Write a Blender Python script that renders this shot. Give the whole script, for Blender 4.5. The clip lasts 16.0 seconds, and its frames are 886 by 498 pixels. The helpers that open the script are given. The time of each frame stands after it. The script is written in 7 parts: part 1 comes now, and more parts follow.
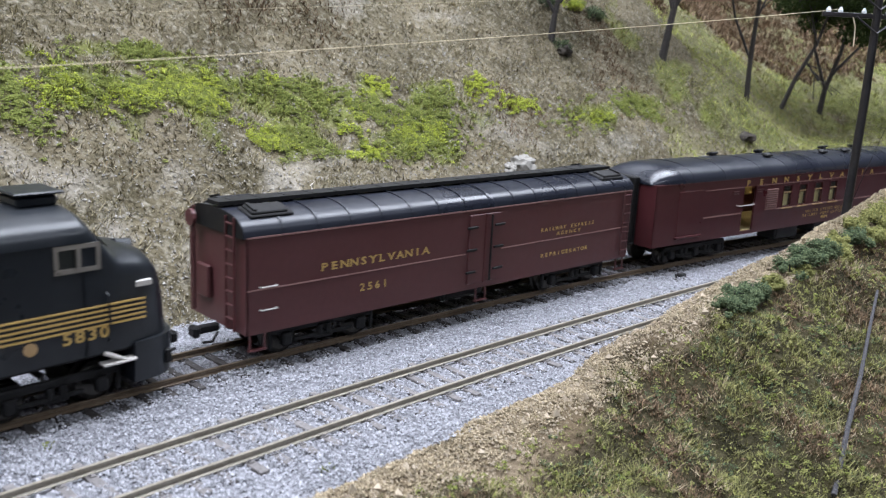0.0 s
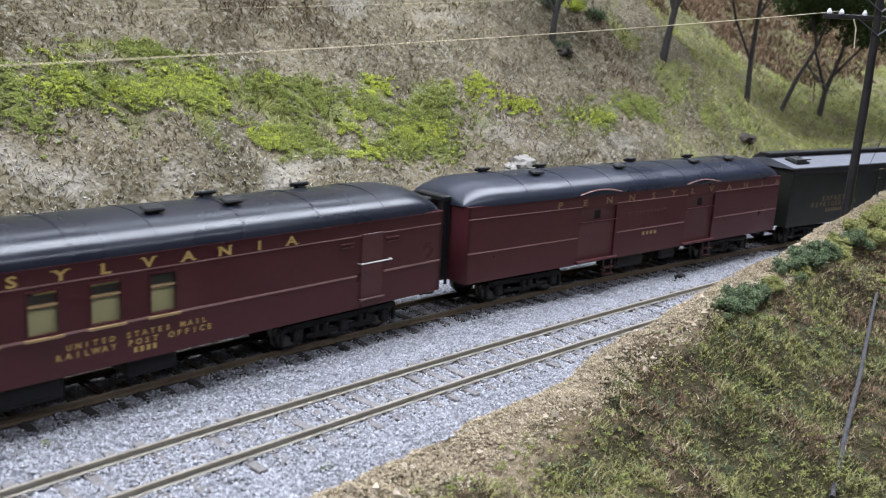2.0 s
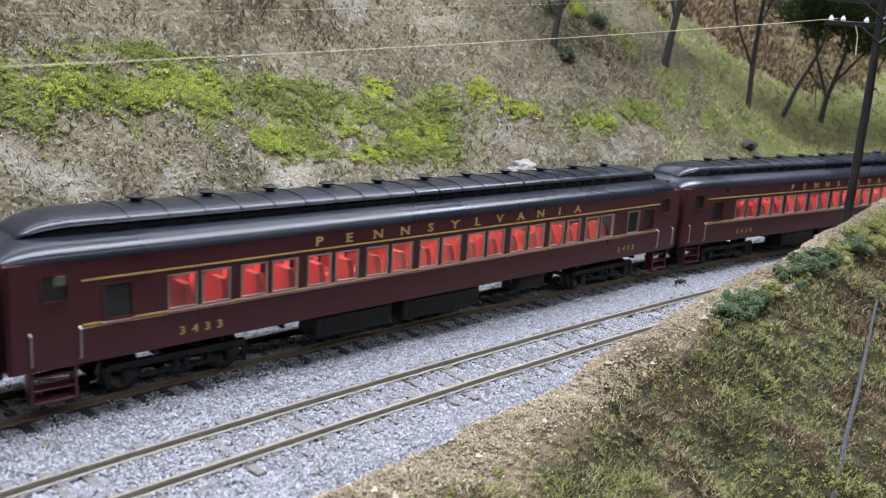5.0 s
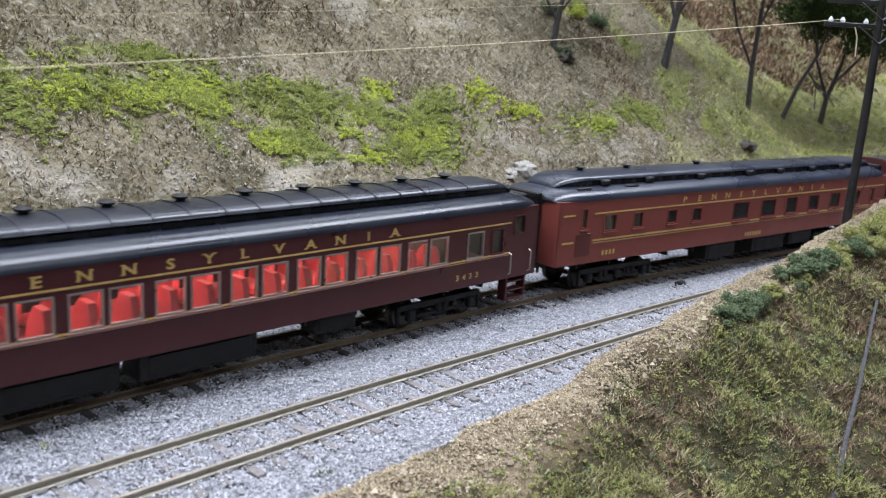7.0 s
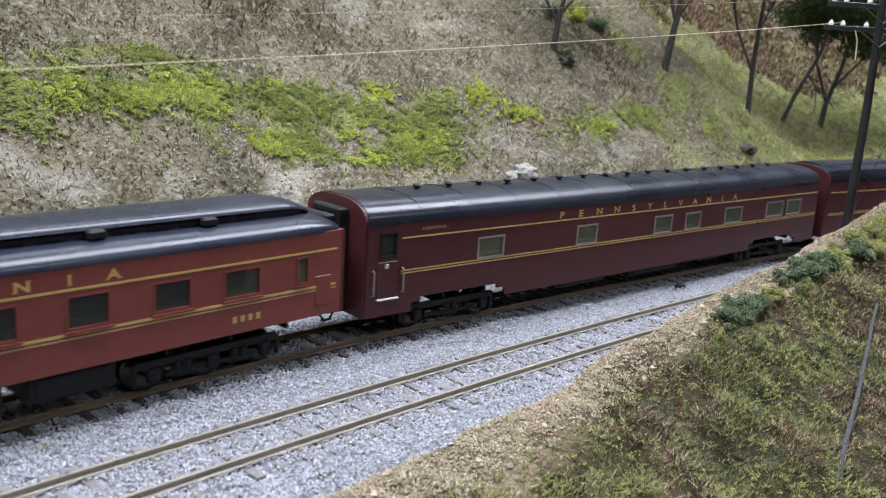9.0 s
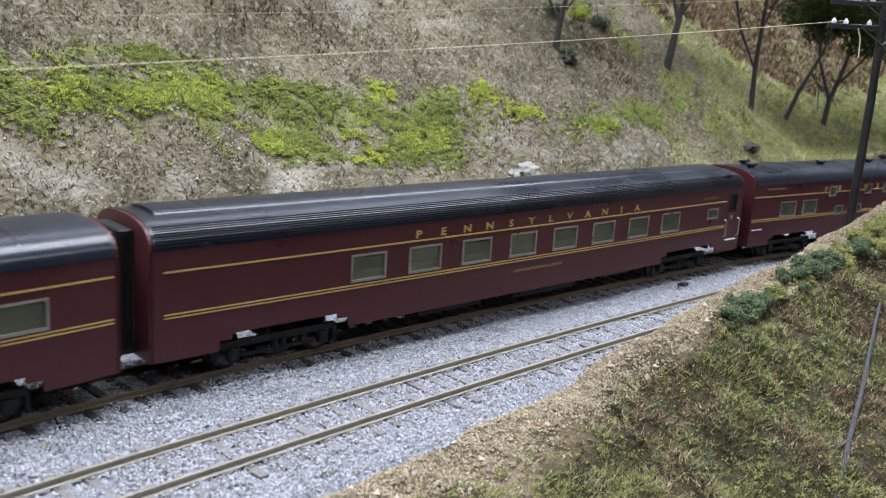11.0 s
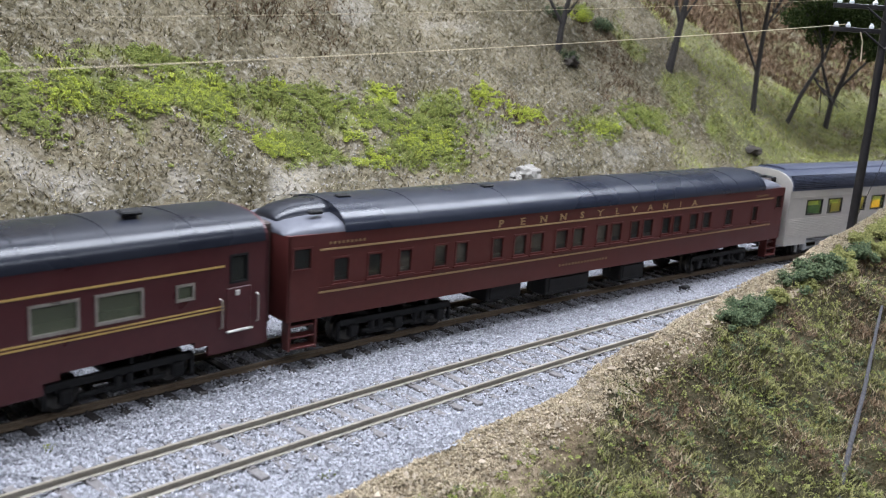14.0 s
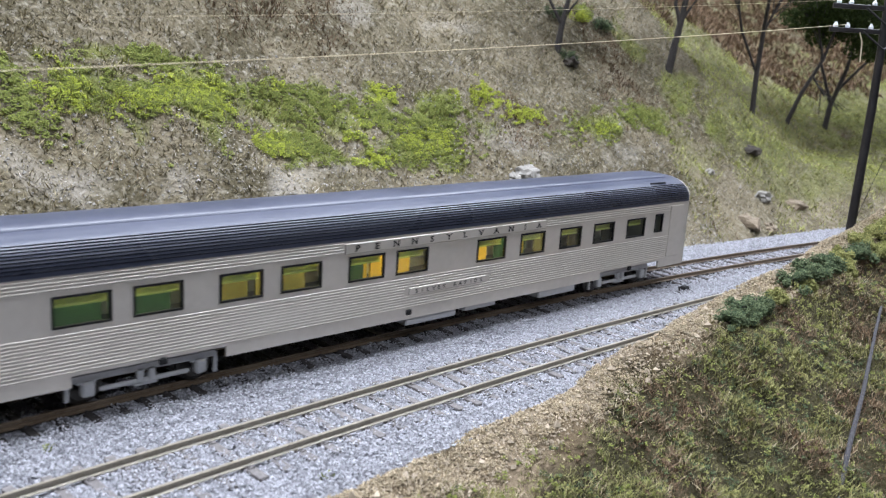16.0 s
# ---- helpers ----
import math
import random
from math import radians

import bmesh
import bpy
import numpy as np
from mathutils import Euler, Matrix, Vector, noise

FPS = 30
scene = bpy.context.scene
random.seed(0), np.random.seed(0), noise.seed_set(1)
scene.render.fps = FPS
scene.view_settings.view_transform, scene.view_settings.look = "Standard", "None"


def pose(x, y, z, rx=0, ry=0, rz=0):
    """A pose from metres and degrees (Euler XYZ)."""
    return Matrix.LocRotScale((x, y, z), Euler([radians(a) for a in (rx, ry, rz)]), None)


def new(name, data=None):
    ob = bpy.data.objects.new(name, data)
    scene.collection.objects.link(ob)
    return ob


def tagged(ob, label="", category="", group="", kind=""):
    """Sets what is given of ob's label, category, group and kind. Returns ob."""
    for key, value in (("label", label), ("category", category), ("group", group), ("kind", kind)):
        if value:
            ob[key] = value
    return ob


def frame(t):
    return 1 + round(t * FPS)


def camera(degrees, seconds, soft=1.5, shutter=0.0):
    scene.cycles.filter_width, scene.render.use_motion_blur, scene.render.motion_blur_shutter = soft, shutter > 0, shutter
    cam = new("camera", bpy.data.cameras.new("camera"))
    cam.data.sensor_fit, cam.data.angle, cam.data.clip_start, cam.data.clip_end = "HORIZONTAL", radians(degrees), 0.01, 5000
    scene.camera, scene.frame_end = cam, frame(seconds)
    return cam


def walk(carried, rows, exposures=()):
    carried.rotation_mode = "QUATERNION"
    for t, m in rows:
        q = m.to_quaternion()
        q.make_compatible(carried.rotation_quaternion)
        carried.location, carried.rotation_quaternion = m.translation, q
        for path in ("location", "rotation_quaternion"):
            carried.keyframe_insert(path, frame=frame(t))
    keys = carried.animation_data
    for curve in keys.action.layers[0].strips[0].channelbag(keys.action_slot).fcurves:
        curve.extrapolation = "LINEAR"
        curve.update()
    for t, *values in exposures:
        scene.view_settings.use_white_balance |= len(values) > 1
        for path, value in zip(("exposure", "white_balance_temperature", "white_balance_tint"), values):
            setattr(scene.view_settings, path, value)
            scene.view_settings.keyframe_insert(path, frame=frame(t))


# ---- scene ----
# ---------------------------------------------------------------- camera
cam = camera(53.83, 16.0, soft=1.1, shutter=0.13)
EYE = (0.0, 0.0, 0.0935)
TURN = [
    (0.0, 76.902, -2.877, 0.405), (0.5, 76.875, -2.948, 0.379), (1.0, 76.918, -3.029, 0.366), (1.5, 76.893, -3.083, 0.437),
    (2.0, 76.885, -3.174, 0.446), (2.5, 76.878, -3.22, 0.418), (3.0, 76.88, -3.287, 0.394), (3.5, 76.958, -3.274, 0.33),
    (4.0, 77.037, -3.384, 0.404), (6.5, 77.205, -3.62, 0.622), (7.0, 77.224, -3.527, 0.549), (7.5, 77.225, -3.516, 0.54),
    (8.0, 77.262, -3.591, 0.551), (8.5, 77.344, -3.693, 0.522), (9.0, 77.377, -3.651, 0.575), (11.5, 77.267, -3.54, 0.783),
    (12.0, 77.256, -3.531, 0.842), (12.5, 77.333, -3.617, 0.785), (13.0, 77.444, -3.68, 0.748), (13.5, 77.444, -3.676, 0.805),
    (14.0, 77.434, -3.698, 0.861), (14.5, 77.429, -3.699, 0.885), (15.0, 77.413, -3.672, 0.911), (15.5, 77.399, -3.732, 0.909),
    (16.0, 77.442, -3.748, 0.834)]
walk(cam, [(t, pose(*EYE, rx, ry, rz)) for t, rx, ry, rz in TURN])

# ---------------------------------------------------------------- light
# A closed room: long fluorescent fixtures under a white ceiling.
world = bpy.data.worlds.new("world")
scene.world = world
world.use_nodes = True
world.node_tree.nodes["Background"].inputs[0].default_value = (0.62, 0.72, 1.0, 1)
world.node_tree.nodes["Background"].inputs[1].default_value = 0.03
cam.data.dof.use_dof = True
cam.data.dof.focus_distance = 0.31
cam.data.dof.aperture_fstop = 30.0
scene.view_settings.exposure = 0.06


def tube_fixture(x, y, power, wide):
    d = bpy.data.lights.new("tube_light", "AREA")
    d.shape, d.size, d.size_y, d.energy = "RECTANGLE", 3.2, wide, power
    d.color = (0.815, 0.872, 1.0)
    ob = new("tube_light", d)
    ob.matrix_world = Matrix.Translation((x, y, 1.44)) @ Matrix.Rotation(radians(40), 4, "Z")


for fx, fy, fp, fw in ((0.04, 0.36, 118, 0.70), (-0.75, 1.10, 18, 0.34), (1.20, -0.95, 36, 0.34)):
    tube_fixture(fx, fy, fp, fw)

# ---------------------------------------------------------------- the line
# The far track is the spine of the plan: s runs along it, n across it (away from the viewer).
GAUGE = 0.0165
YB, HEAD, BEND, EASE = 0.3108, 0.7603, -0.4089, 0.3444
_s = np.arange(-4.2, 4.8, 0.002)
_c = np.clip(_s, -0.25, 0.55)
_th = HEAD + BEND * _c + EASE * _c * _c / 2
_x, _y = np.cumsum(np.cos(_th)) * 0.002, np.cumsum(np.sin(_th)) * 0.002
_i0 = int(np.argmin(abs(_s)))
_x, _y = _x - _x[_i0], _y - _y[_i0] + YB


def at(s, n=0.0, z=0.0):
    """World point at s along the far track and n beside it."""
    x, y, a = (float(np.interp(s, _s, q)) for q in (_x, _y, _th))
    return Vector((x - n * math.sin(a), y + n * math.cos(a), z))


def at_many(s, n, z):
    x, y, a = (np.interp(s, _s, q) for q in (_x, _y, _th))
    return np.stack([x - n * np.sin(a), y + n * np.cos(a), z], -1)


def near_track(s):
    """How far the near track lies in front of the far one."""
    c = np.clip(s, -0.15, 0.2)
    return 0.0503 - 0.0137 * c - 0.078 * c * c


# ---------------------------------------------------------------- materials
def nodes_of(name):
    m = bpy.data.materials.new(name)
    m.use_nodes = True
    return m, m.node_tree, m.node_tree.nodes["Principled BSDF"]


def surface(name, a, b, scale=200.0, rough=0.6, metal=0.0, bump=0.0, bump_scale=900.0, spread=0.25, island=False, spec=0.5):
    """Two tones mixed by a coarse and a fine noise, uneven gloss and a fine relief. island: each loose piece takes its own tone."""
    m, t, p = nodes_of(name)
    n, l = t.nodes.new, t.links.new
    co = n("ShaderNodeTexCoord")
    n1, n2 = n("ShaderNodeTexNoise"), n("ShaderNodeTexNoise")
    n1.inputs["Scale"].default_value, n2.inputs["Scale"].default_value = scale, scale * 7.3
    n1.inputs["Detail"].default_value = n2.inputs["Detail"].default_value = 4
    l(co.outputs["Object"], n1.inputs["Vector"]), l(co.outputs["Object"], n2.inputs["Vector"])
    mx = n("ShaderNodeMath")
    mx.operation = "ADD"
    l(n1.outputs["Fac"], mx.inputs[0]), l(n2.outputs["Fac"], mx.inputs[1])
    rg = n("ShaderNodeMapRange")
    rg.inputs["From Min"].default_value, rg.inputs["From Max"].default_value = 1 - spread * 1.6, 1 + spread * 1.6
    src = mx.outputs[0]
    if island:
        g = n("ShaderNodeNewGeometry")
        ad = n("ShaderNodeMath")
        ad.operation = "MULTIPLY_ADD"
        ad.inputs[1].default_value, ad.inputs[2].default_value = 1.5, 0.25
        l(g.outputs["Random Per Island"], ad.inputs[0])
        av = n("ShaderNodeMath")
        av.operation = "MULTIPLY_ADD"
        av.inputs[1].default_value = 0.35
        sc = n("ShaderNodeMath")
        sc.operation = "MULTIPLY"
        sc.inputs[1].default_value = 0.65
        l(ad.outputs[0], sc.inputs[0]), l(src, av.inputs[0]), l(sc.outputs[0], av.inputs[2])
        src = av.outputs[0]
    l(src, rg.inputs["Value"])
    c = n("ShaderNodeMix")
    c.data_type = "RGBA"
    c.inputs["A"].default_value, c.inputs["B"].default_value = (*a, 1), (*b, 1)
    l(rg.outputs["Result"], c.inputs["Factor"]), l(c.outputs["Result"], p.inputs["Base Color"])
    r2 = n("ShaderNodeMapRange")
    r2.inputs["From Min"].default_value, r2.inputs["From Max"].default_value = 0.3, 0.7
    r2.inputs["To Min"].default_value, r2.inputs["To Max"].default_value = max(rough - 0.08, 0.03), min(rough + 0.1, 1)
    l(n1.outputs["Fac"], r2.inputs["Value"]), l(r2.outputs["Result"], p.inputs["Roughness"])
    p.inputs["Metallic"].default_value = metal
    p.inputs["Specular IOR Level"].default_value = spec
    if bump:
        bn, bm_ = n("ShaderNodeTexNoise"), n("ShaderNodeBump")
        bn.inputs["Scale"].default_value, bn.inputs["Detail"].default_value = bump_scale, 3
        l(co.outputs["Object"], bn.inputs["Vector"])
        bm_.inputs["Strength"].default_value, bm_.inputs["Distance"].default_value = bump, 0.0006
        l(bn.outputs["Fac"], bm_.inputs["Height"]), l(bm_.outputs["Normal"], p.inputs["Normal"])
    return m


def glowing(name, col, power):
    m, t, p = nodes_of(name)
    p.inputs["Base Color"].default_value = (*col, 1)
    p.inputs["Emission Color"].default_value = (*col, 1)
    p.inputs["Emission Strength"].default_value = power
    return m


def window_glass(name, tint, gloss=0.14, sheen=0.1, sheen_tone=(0.26, 0.28, 0.22)):
    m, t, p = nodes_of(name)
    t.nodes.remove(p)
    tr, gl, mx = (t.nodes.new("ShaderNodeBsdf" + k) for k in ("Transparent", "Glossy", "Diffuse"))
    t.nodes.remove(mx)
    mx = t.nodes.new("ShaderNodeMixShader")
    tr.inputs[0].default_value = (*tint, 1)
    gl.inputs["Roughness"].default_value = 0.08
    mx.inputs[0].default_value = gloss
    t.links.new(tr.outputs[0], mx.inputs[1]), t.links.new(gl.outputs[0], mx.inputs[2])
    # An even diffuse share brightens the pane in place of light reflected off it.
    df, m2 = t.nodes.new("ShaderNodeBsdfDiffuse"), t.nodes.new("ShaderNodeMixShader")
    df.inputs[0].default_value, m2.inputs[0].default_value = (*sheen_tone, 1), sheen
    t.links.new(mx.outputs[0], m2.inputs[1]), t.links.new(df.outputs[0], m2.inputs[2])
    t.links.new(m2.outputs[0], t.nodes["Material Output"].inputs[0])
    return m


def hill_ground(name, patches):
    """Earth of the slopes: three tones by noise; the moss attribute mixes in laid moss, or on the bank painted gap
    shade.
    """
    m, t, p = nodes_of(name)
    n, l = t.nodes.new, t.links.new
    co = n("ShaderNodeTexCoord")

    def noise_of(scale, detail=6):
        k = n("ShaderNodeTexNoise")
        k.inputs["Scale"].default_value, k.inputs["Detail"].default_value = scale, detail
        l(co.outputs["Object"], k.inputs["Vector"])
        return k.outputs["Fac"]

    def mixed(fac, a, b, lo, hi):
        r = n("ShaderNodeMapRange")
        r.inputs["From Min"].default_value, r.inputs["From Max"].default_value = lo, hi
        l(fac, r.inputs["Value"])
        c = n("ShaderNodeMix")
        c.data_type = "RGBA"
        for key, v in (("A", a), ("B", b)):
            if isinstance(v, tuple):
                c.inputs[key].default_value = (*v, 1)
            else:
                l(v, c.inputs[key])
        l(r.outputs["Result"], c.inputs["Factor"])
        return c.outputs["Result"]

    earth = mixed(noise_of(28), patches[0], patches[1], 0.38, 0.62)
    earth = mixed(noise_of(330, 4), earth, patches[2], 0.5, 0.72)
    fine = n("ShaderNodeAttribute")
    fine.attribute_name = "stony"
    earth = mixed(fine.outputs["Fac"], earth, patches[3], 0.25, 1.1)
    at_ = n("ShaderNodeAttribute")
    at_.attribute_name = "moss"
    green = mixed(noise_of(160, 5), patches[4], patches[5], 0.35, 0.65)
    col = mixed(at_.outputs["Fac"], earth, green, 0.2, 1.0)
    l(col, p.inputs["Base Color"])
    p.inputs["Roughness"].default_value = 0.95
    p.inputs["Specular IOR Level"].default_value = 0.1
    bm_ = n("ShaderNodeBump")
    bm_.inputs["Strength"].default_value, bm_.inputs["Distance"].default_value = 0.9, 0.002
    l(noise_of(420, 5), bm_.inputs["Height"]), l(bm_.outputs["Normal"], p.inputs["Normal"])
    return m


TUSCAN = surface("tuscan_red_paint", (0.053, 0.0140, 0.0160), (0.067, 0.018, 0.0200), 60, 0.34, bump=0.04, spec=0.34)
OXIDE = surface("lighter_oxide_red_paint", (0.150, 0.037, 0.029), (0.182, 0.046, 0.036), 60, 0.42, bump=0.04, spec=0.34)
BROWNRED = surface("brownish_red_paint", (0.074, 0.0185, 0.0165), (0.090, 0.023, 0.020), 60, 0.4, bump=0.04, spec=0.34)
MAROON = surface("maroon_freight_paint", (0.064, 0.019, 0.020), (0.080, 0.024, 0.025), 60, 0.45, bump=0.05)
PULLGREEN = surface("dark_olive_green_paint", (0.013, 0.0145, 0.0115), (0.019, 0.0205, 0.016), 60, 0.40, bump=0.04, spec=0.3)
LOCOGREEN = surface("near_black_green_paint", (0.0095, 0.0115, 0.0145), (0.014, 0.0165, 0.020), 60, 0.33, bump=0.03, spec=0.42)
ROOF = surface("satin_black_roof_paint", (0.0105, 0.012, 0.018), (0.015, 0.017, 0.0245), 30, 0.31, spec=0.42)
ROOF_BLUE = surface("dusty_blue_black_roof", (0.014, 0.0165, 0.026), (0.019, 0.0225, 0.034), 30, 0.31, spec=0.44)
ROOF_SLATE = surface("slate_blue_roof_paint", (0.040, 0.046, 0.072), (0.052, 0.059, 0.090), 30, 0.38, spec=0.55)
ROOF_GREY = surface("dusty_grey_black_roof", (0.075, 0.078, 0.095), (0.10, 0.103, 0.122), 50, 0.5, bump=0.05)
BLACK = surface("dull_black", (0.0045, 0.0045, 0.005), (0.010, 0.0095, 0.0095), 150, 0.6, bump=0.1, spec=0.3)
GREYTRUCK = surface("grey_painted_casting", (0.34, 0.34, 0.345), (0.46, 0.46, 0.46), 200, 0.45, metal=0.1, bump=0.1)
STEEL = surface("worn_wheel_steel", (0.030, 0.028, 0.026), (0.085, 0.080, 0.074), 300, 0.35, metal=0.7)
SILVER = surface("silver_plated_side", (0.50, 0.465, 0.415), (0.58, 0.54, 0.485), 60, 0.42, metal=0.4, bump=0.02)
GOLD = surface("dull_gold_paint", (0.40, 0.26, 0.075), (0.48, 0.32, 0.11), 300, 0.45)
BUFF = surface("faded_buff_paint", (0.30, 0.19, 0.085), (0.36, 0.24, 0.12), 300, 0.55)
FADED = surface("worn_gold_paint", (0.17, 0.10, 0.05), (0.24, 0.15, 0.07), 300, 0.55)
TRIMRED = surface("dull_pink_trim_paint", (0.20, 0.105, 0.095), (0.25, 0.14, 0.125), 300, 0.5)
PALE = surface("pale_painted_metal", (0.40, 0.375, 0.345), (0.50, 0.475, 0.44), 300, 0.4)
CHROME = surface("dull_window_metal", (0.30, 0.27, 0.24), (0.40, 0.37, 0.33), 300, 0.35, metal=0.7)
CREAM = surface("cream_interior_paint", (0.62, 0.50, 0.22), (0.70, 0.58, 0.30), 150, 0.6)
SEATRED = surface("bright_red_seat_plastic", (0.60, 0.065, 0.075), (0.72, 0.11, 0.12), 150, 0.35)
FLOORDARK = surface("dark_interior_plastic", (0.045, 0.03, 0.026), (0.06, 0.042, 0.036), 120, 0.6)
GREENBLIND = surface("green_interior_plastic", (0.010, 0.050, 0.020), (0.018, 0.075, 0.030), 90, 0.5)
OLIVEBLIND = surface("olive_interior_plastic", (0.16, 0.13, 0.03), (0.22, 0.18, 0.05), 90, 0.5)
AMBER = surface("amber_interior_plastic", (0.74, 0.42, 0.03), (0.80, 0.50, 0.06), 90, 0.5)
LIMEBLIND = surface("lime_window_blind", (0.42, 0.46, 0.10), (0.50, 0.54, 0.15), 90, 0.6)
GLASS = window_glass("clear_window_glazing", (0.80, 0.86, 0.80))
SMOKED = window_glass("pale_sheen_window_glazing", (0.55, 0.60, 0.55), 0.10, 0.13, (0.20, 0.22, 0.20))
FROSTED = window_glass("milky_green_glazing", (0.70, 0.76, 0.66), 0.10, 0.42, (0.20, 0.225, 0.15))
LAMPRED = glowing("warm_red_coach_light", (1.0, 0.60, 0.58), 15.0)
LAMPWARM = glowing("warm_interior_light", (1.0, 0.80, 0.50), 1.6)
LAMPGREEN = glowing("yellow_green_interior_light", (0.88, 0.85, 0.48), 20.0)
RAILTOP_NEAR = surface("tan_weathered_rail", (0.20, 0.175, 0.135), (0.31, 0.28, 0.225), 120, 0.45, metal=0.3, bump=0.05)
RAILTOP_FAR = surface("rusty_brown_rail", (0.105, 0.072, 0.048), (0.19, 0.145, 0.10), 120, 0.45, metal=0.3, bump=0.05)
TIE_GREY = surface("weathered_grey_tie", (0.085, 0.077, 0.075), (0.19, 0.175, 0.17), 160, 0.85, bump=0.5)
TIE_DARK = surface("creosote_black_tie", (0.030, 0.027, 0.027), (0.075, 0.066, 0.062), 160, 0.8, bump=0.5)
BALLAST = surface("blue_grey_crushed_stone", (0.115, 0.115, 0.124), (0.44, 0.44, 0.472), 500, 0.85, spread=0.42, island=True)
BALLAST_BED = surface("packed_ballast_bed", (0.14, 0.14, 0.152), (0.30, 0.30, 0.325), 900, 0.9, bump=1.0, bump_scale=1100)
HILL = hill_ground("hillside_earth", ((0.078, 0.066, 0.040), (0.155, 0.130, 0.086), (0.235, 0.212, 0.165), (0.33, 0.305, 0.268), (0.078, 0.092, 0.025), (0.165, 0.178, 0.046)))
# Last two tones are near-black: shade between the grass tufts, put into the colour.
MOUND = hill_ground("bank_earth_with_gap_shade", ((0.105, 0.078, 0.048), (0.19, 0.147, 0.10), (0.065, 0.048, 0.03), (0.31, 0.255, 0.19), (0.020, 0.018, 0.010), (0.050, 0.043, 0.022)))
WORNOLIVE = surface("dim_buff_lettering", (0.125, 0.095, 0.050), (0.165, 0.128, 0.070), 300, 0.55)
DRYGRASS = surface("dry_grass_fibre", (0.056, 0.049, 0.026), (0.43, 0.37, 0.24), 30, 0.85, island=True, spread=0.4, spec=0.15)
GREYGRASS = surface("grey_weed_fibre", (0.15, 0.135, 0.10), (0.55, 0.505, 0.45), 30, 0.9, island=True, spread=0.4, spec=0.1)
GREENGRASS = surface("green_grass_fibre", (0.085, 0.094, 0.028), (0.37, 0.36, 0.13), 30, 0.8, island=True, spread=0.4, spec=0.15)
BANKGRASS = surface("mixed_green_bank_fibre", (0.020, 0.025, 0.009), (0.335, 0.315, 0.13), 30, 0.8, island=True, spread=0.4, spec=0.15)
MEADOWGRASS = surface("light_green_meadow_fibre", (0.15, 0.17, 0.04), (0.54, 0.56, 0.17), 30, 0.8, island=True, spread=0.4, spec=0.15)
FOAM_GREEN = surface("leaf_green_foam", (0.10, 0.125, 0.032), (0.30, 0.33, 0.095), 120, 0.9, island=True, spread=0.5, spec=0.1)
FOAM_YELLOW = surface("yellow_green_foam", (0.19, 0.235, 0.035), (0.47, 0.51, 0.085), 120, 0.9, island=True, spread=0.5, spec=0.1)
FOAM_DARK = surface("blue_green_foam", (0.020, 0.038, 0.022), (0.155, 0.19, 0.10), 150, 0.95, island=True, spread=0.4, spec=0.1)
FOAM_OLIVE = surface("olive_green_foam", (0.075, 0.080, 0.026), (0.34, 0.335, 0.125), 150, 0.95, island=True, spread=0.4, spec=0.1)
BARK = surface("dark_grey_bark", (0.022, 0.019, 0.018), (0.055, 0.048, 0.044), 90, 0.9, bump=0.8)
LEAFDARK = surface("dark_tree_foam", (0.018, 0.028, 0.010), (0.05, 0.07, 0.02), 120, 0.95, bump=0.6, island=True, spread=0.4, spec=0.1)
POLEWOOD = surface("black_painted_pole", (0.009, 0.008, 0.009), (0.022, 0.019, 0.020), 120, 0.42, bump=0.3)
STICKGREY = surface("weathered_grey_stick", (0.022, 0.021, 0.023), (0.060, 0.057, 0.060), 200, 0.9, bump=0.8)
INSULATOR = surface("white_porcelain", (0.74, 0.76, 0.80), (0.82, 0.84, 0.88), 300, 0.2)
WIRE = surface("pale_tan_thread", (0.48, 0.40, 0.26), (0.58, 0.50, 0.34), 500, 0.7)
ROCK = surface("grey_plaster_rock", (0.13, 0.12, 0.10), (0.30, 0.285, 0.26), 90, 0.9, bump=1.0, bump_scale=350)
ROCK_BROWN = surface("brown_plaster_rock", (0.10, 0.075, 0.05), (0.25, 0.20, 0.14), 90, 0.9, bump=1.0, bump_scale=350)
WALLPAINT = surface("grey_room_paint", (0.16, 0.16, 0.17), (0.19, 0.19, 0.20), 3, 0.8)
CEILPAINT = surface("grey_ceiling_paint", (0.30, 0.30, 0.31), (0.34, 0.34, 0.35), 3, 0.85)
FLOORGREY = surface("grey_room_floor", (0.16, 0.155, 0.15), (0.20, 0.195, 0.19), 4, 0.7)


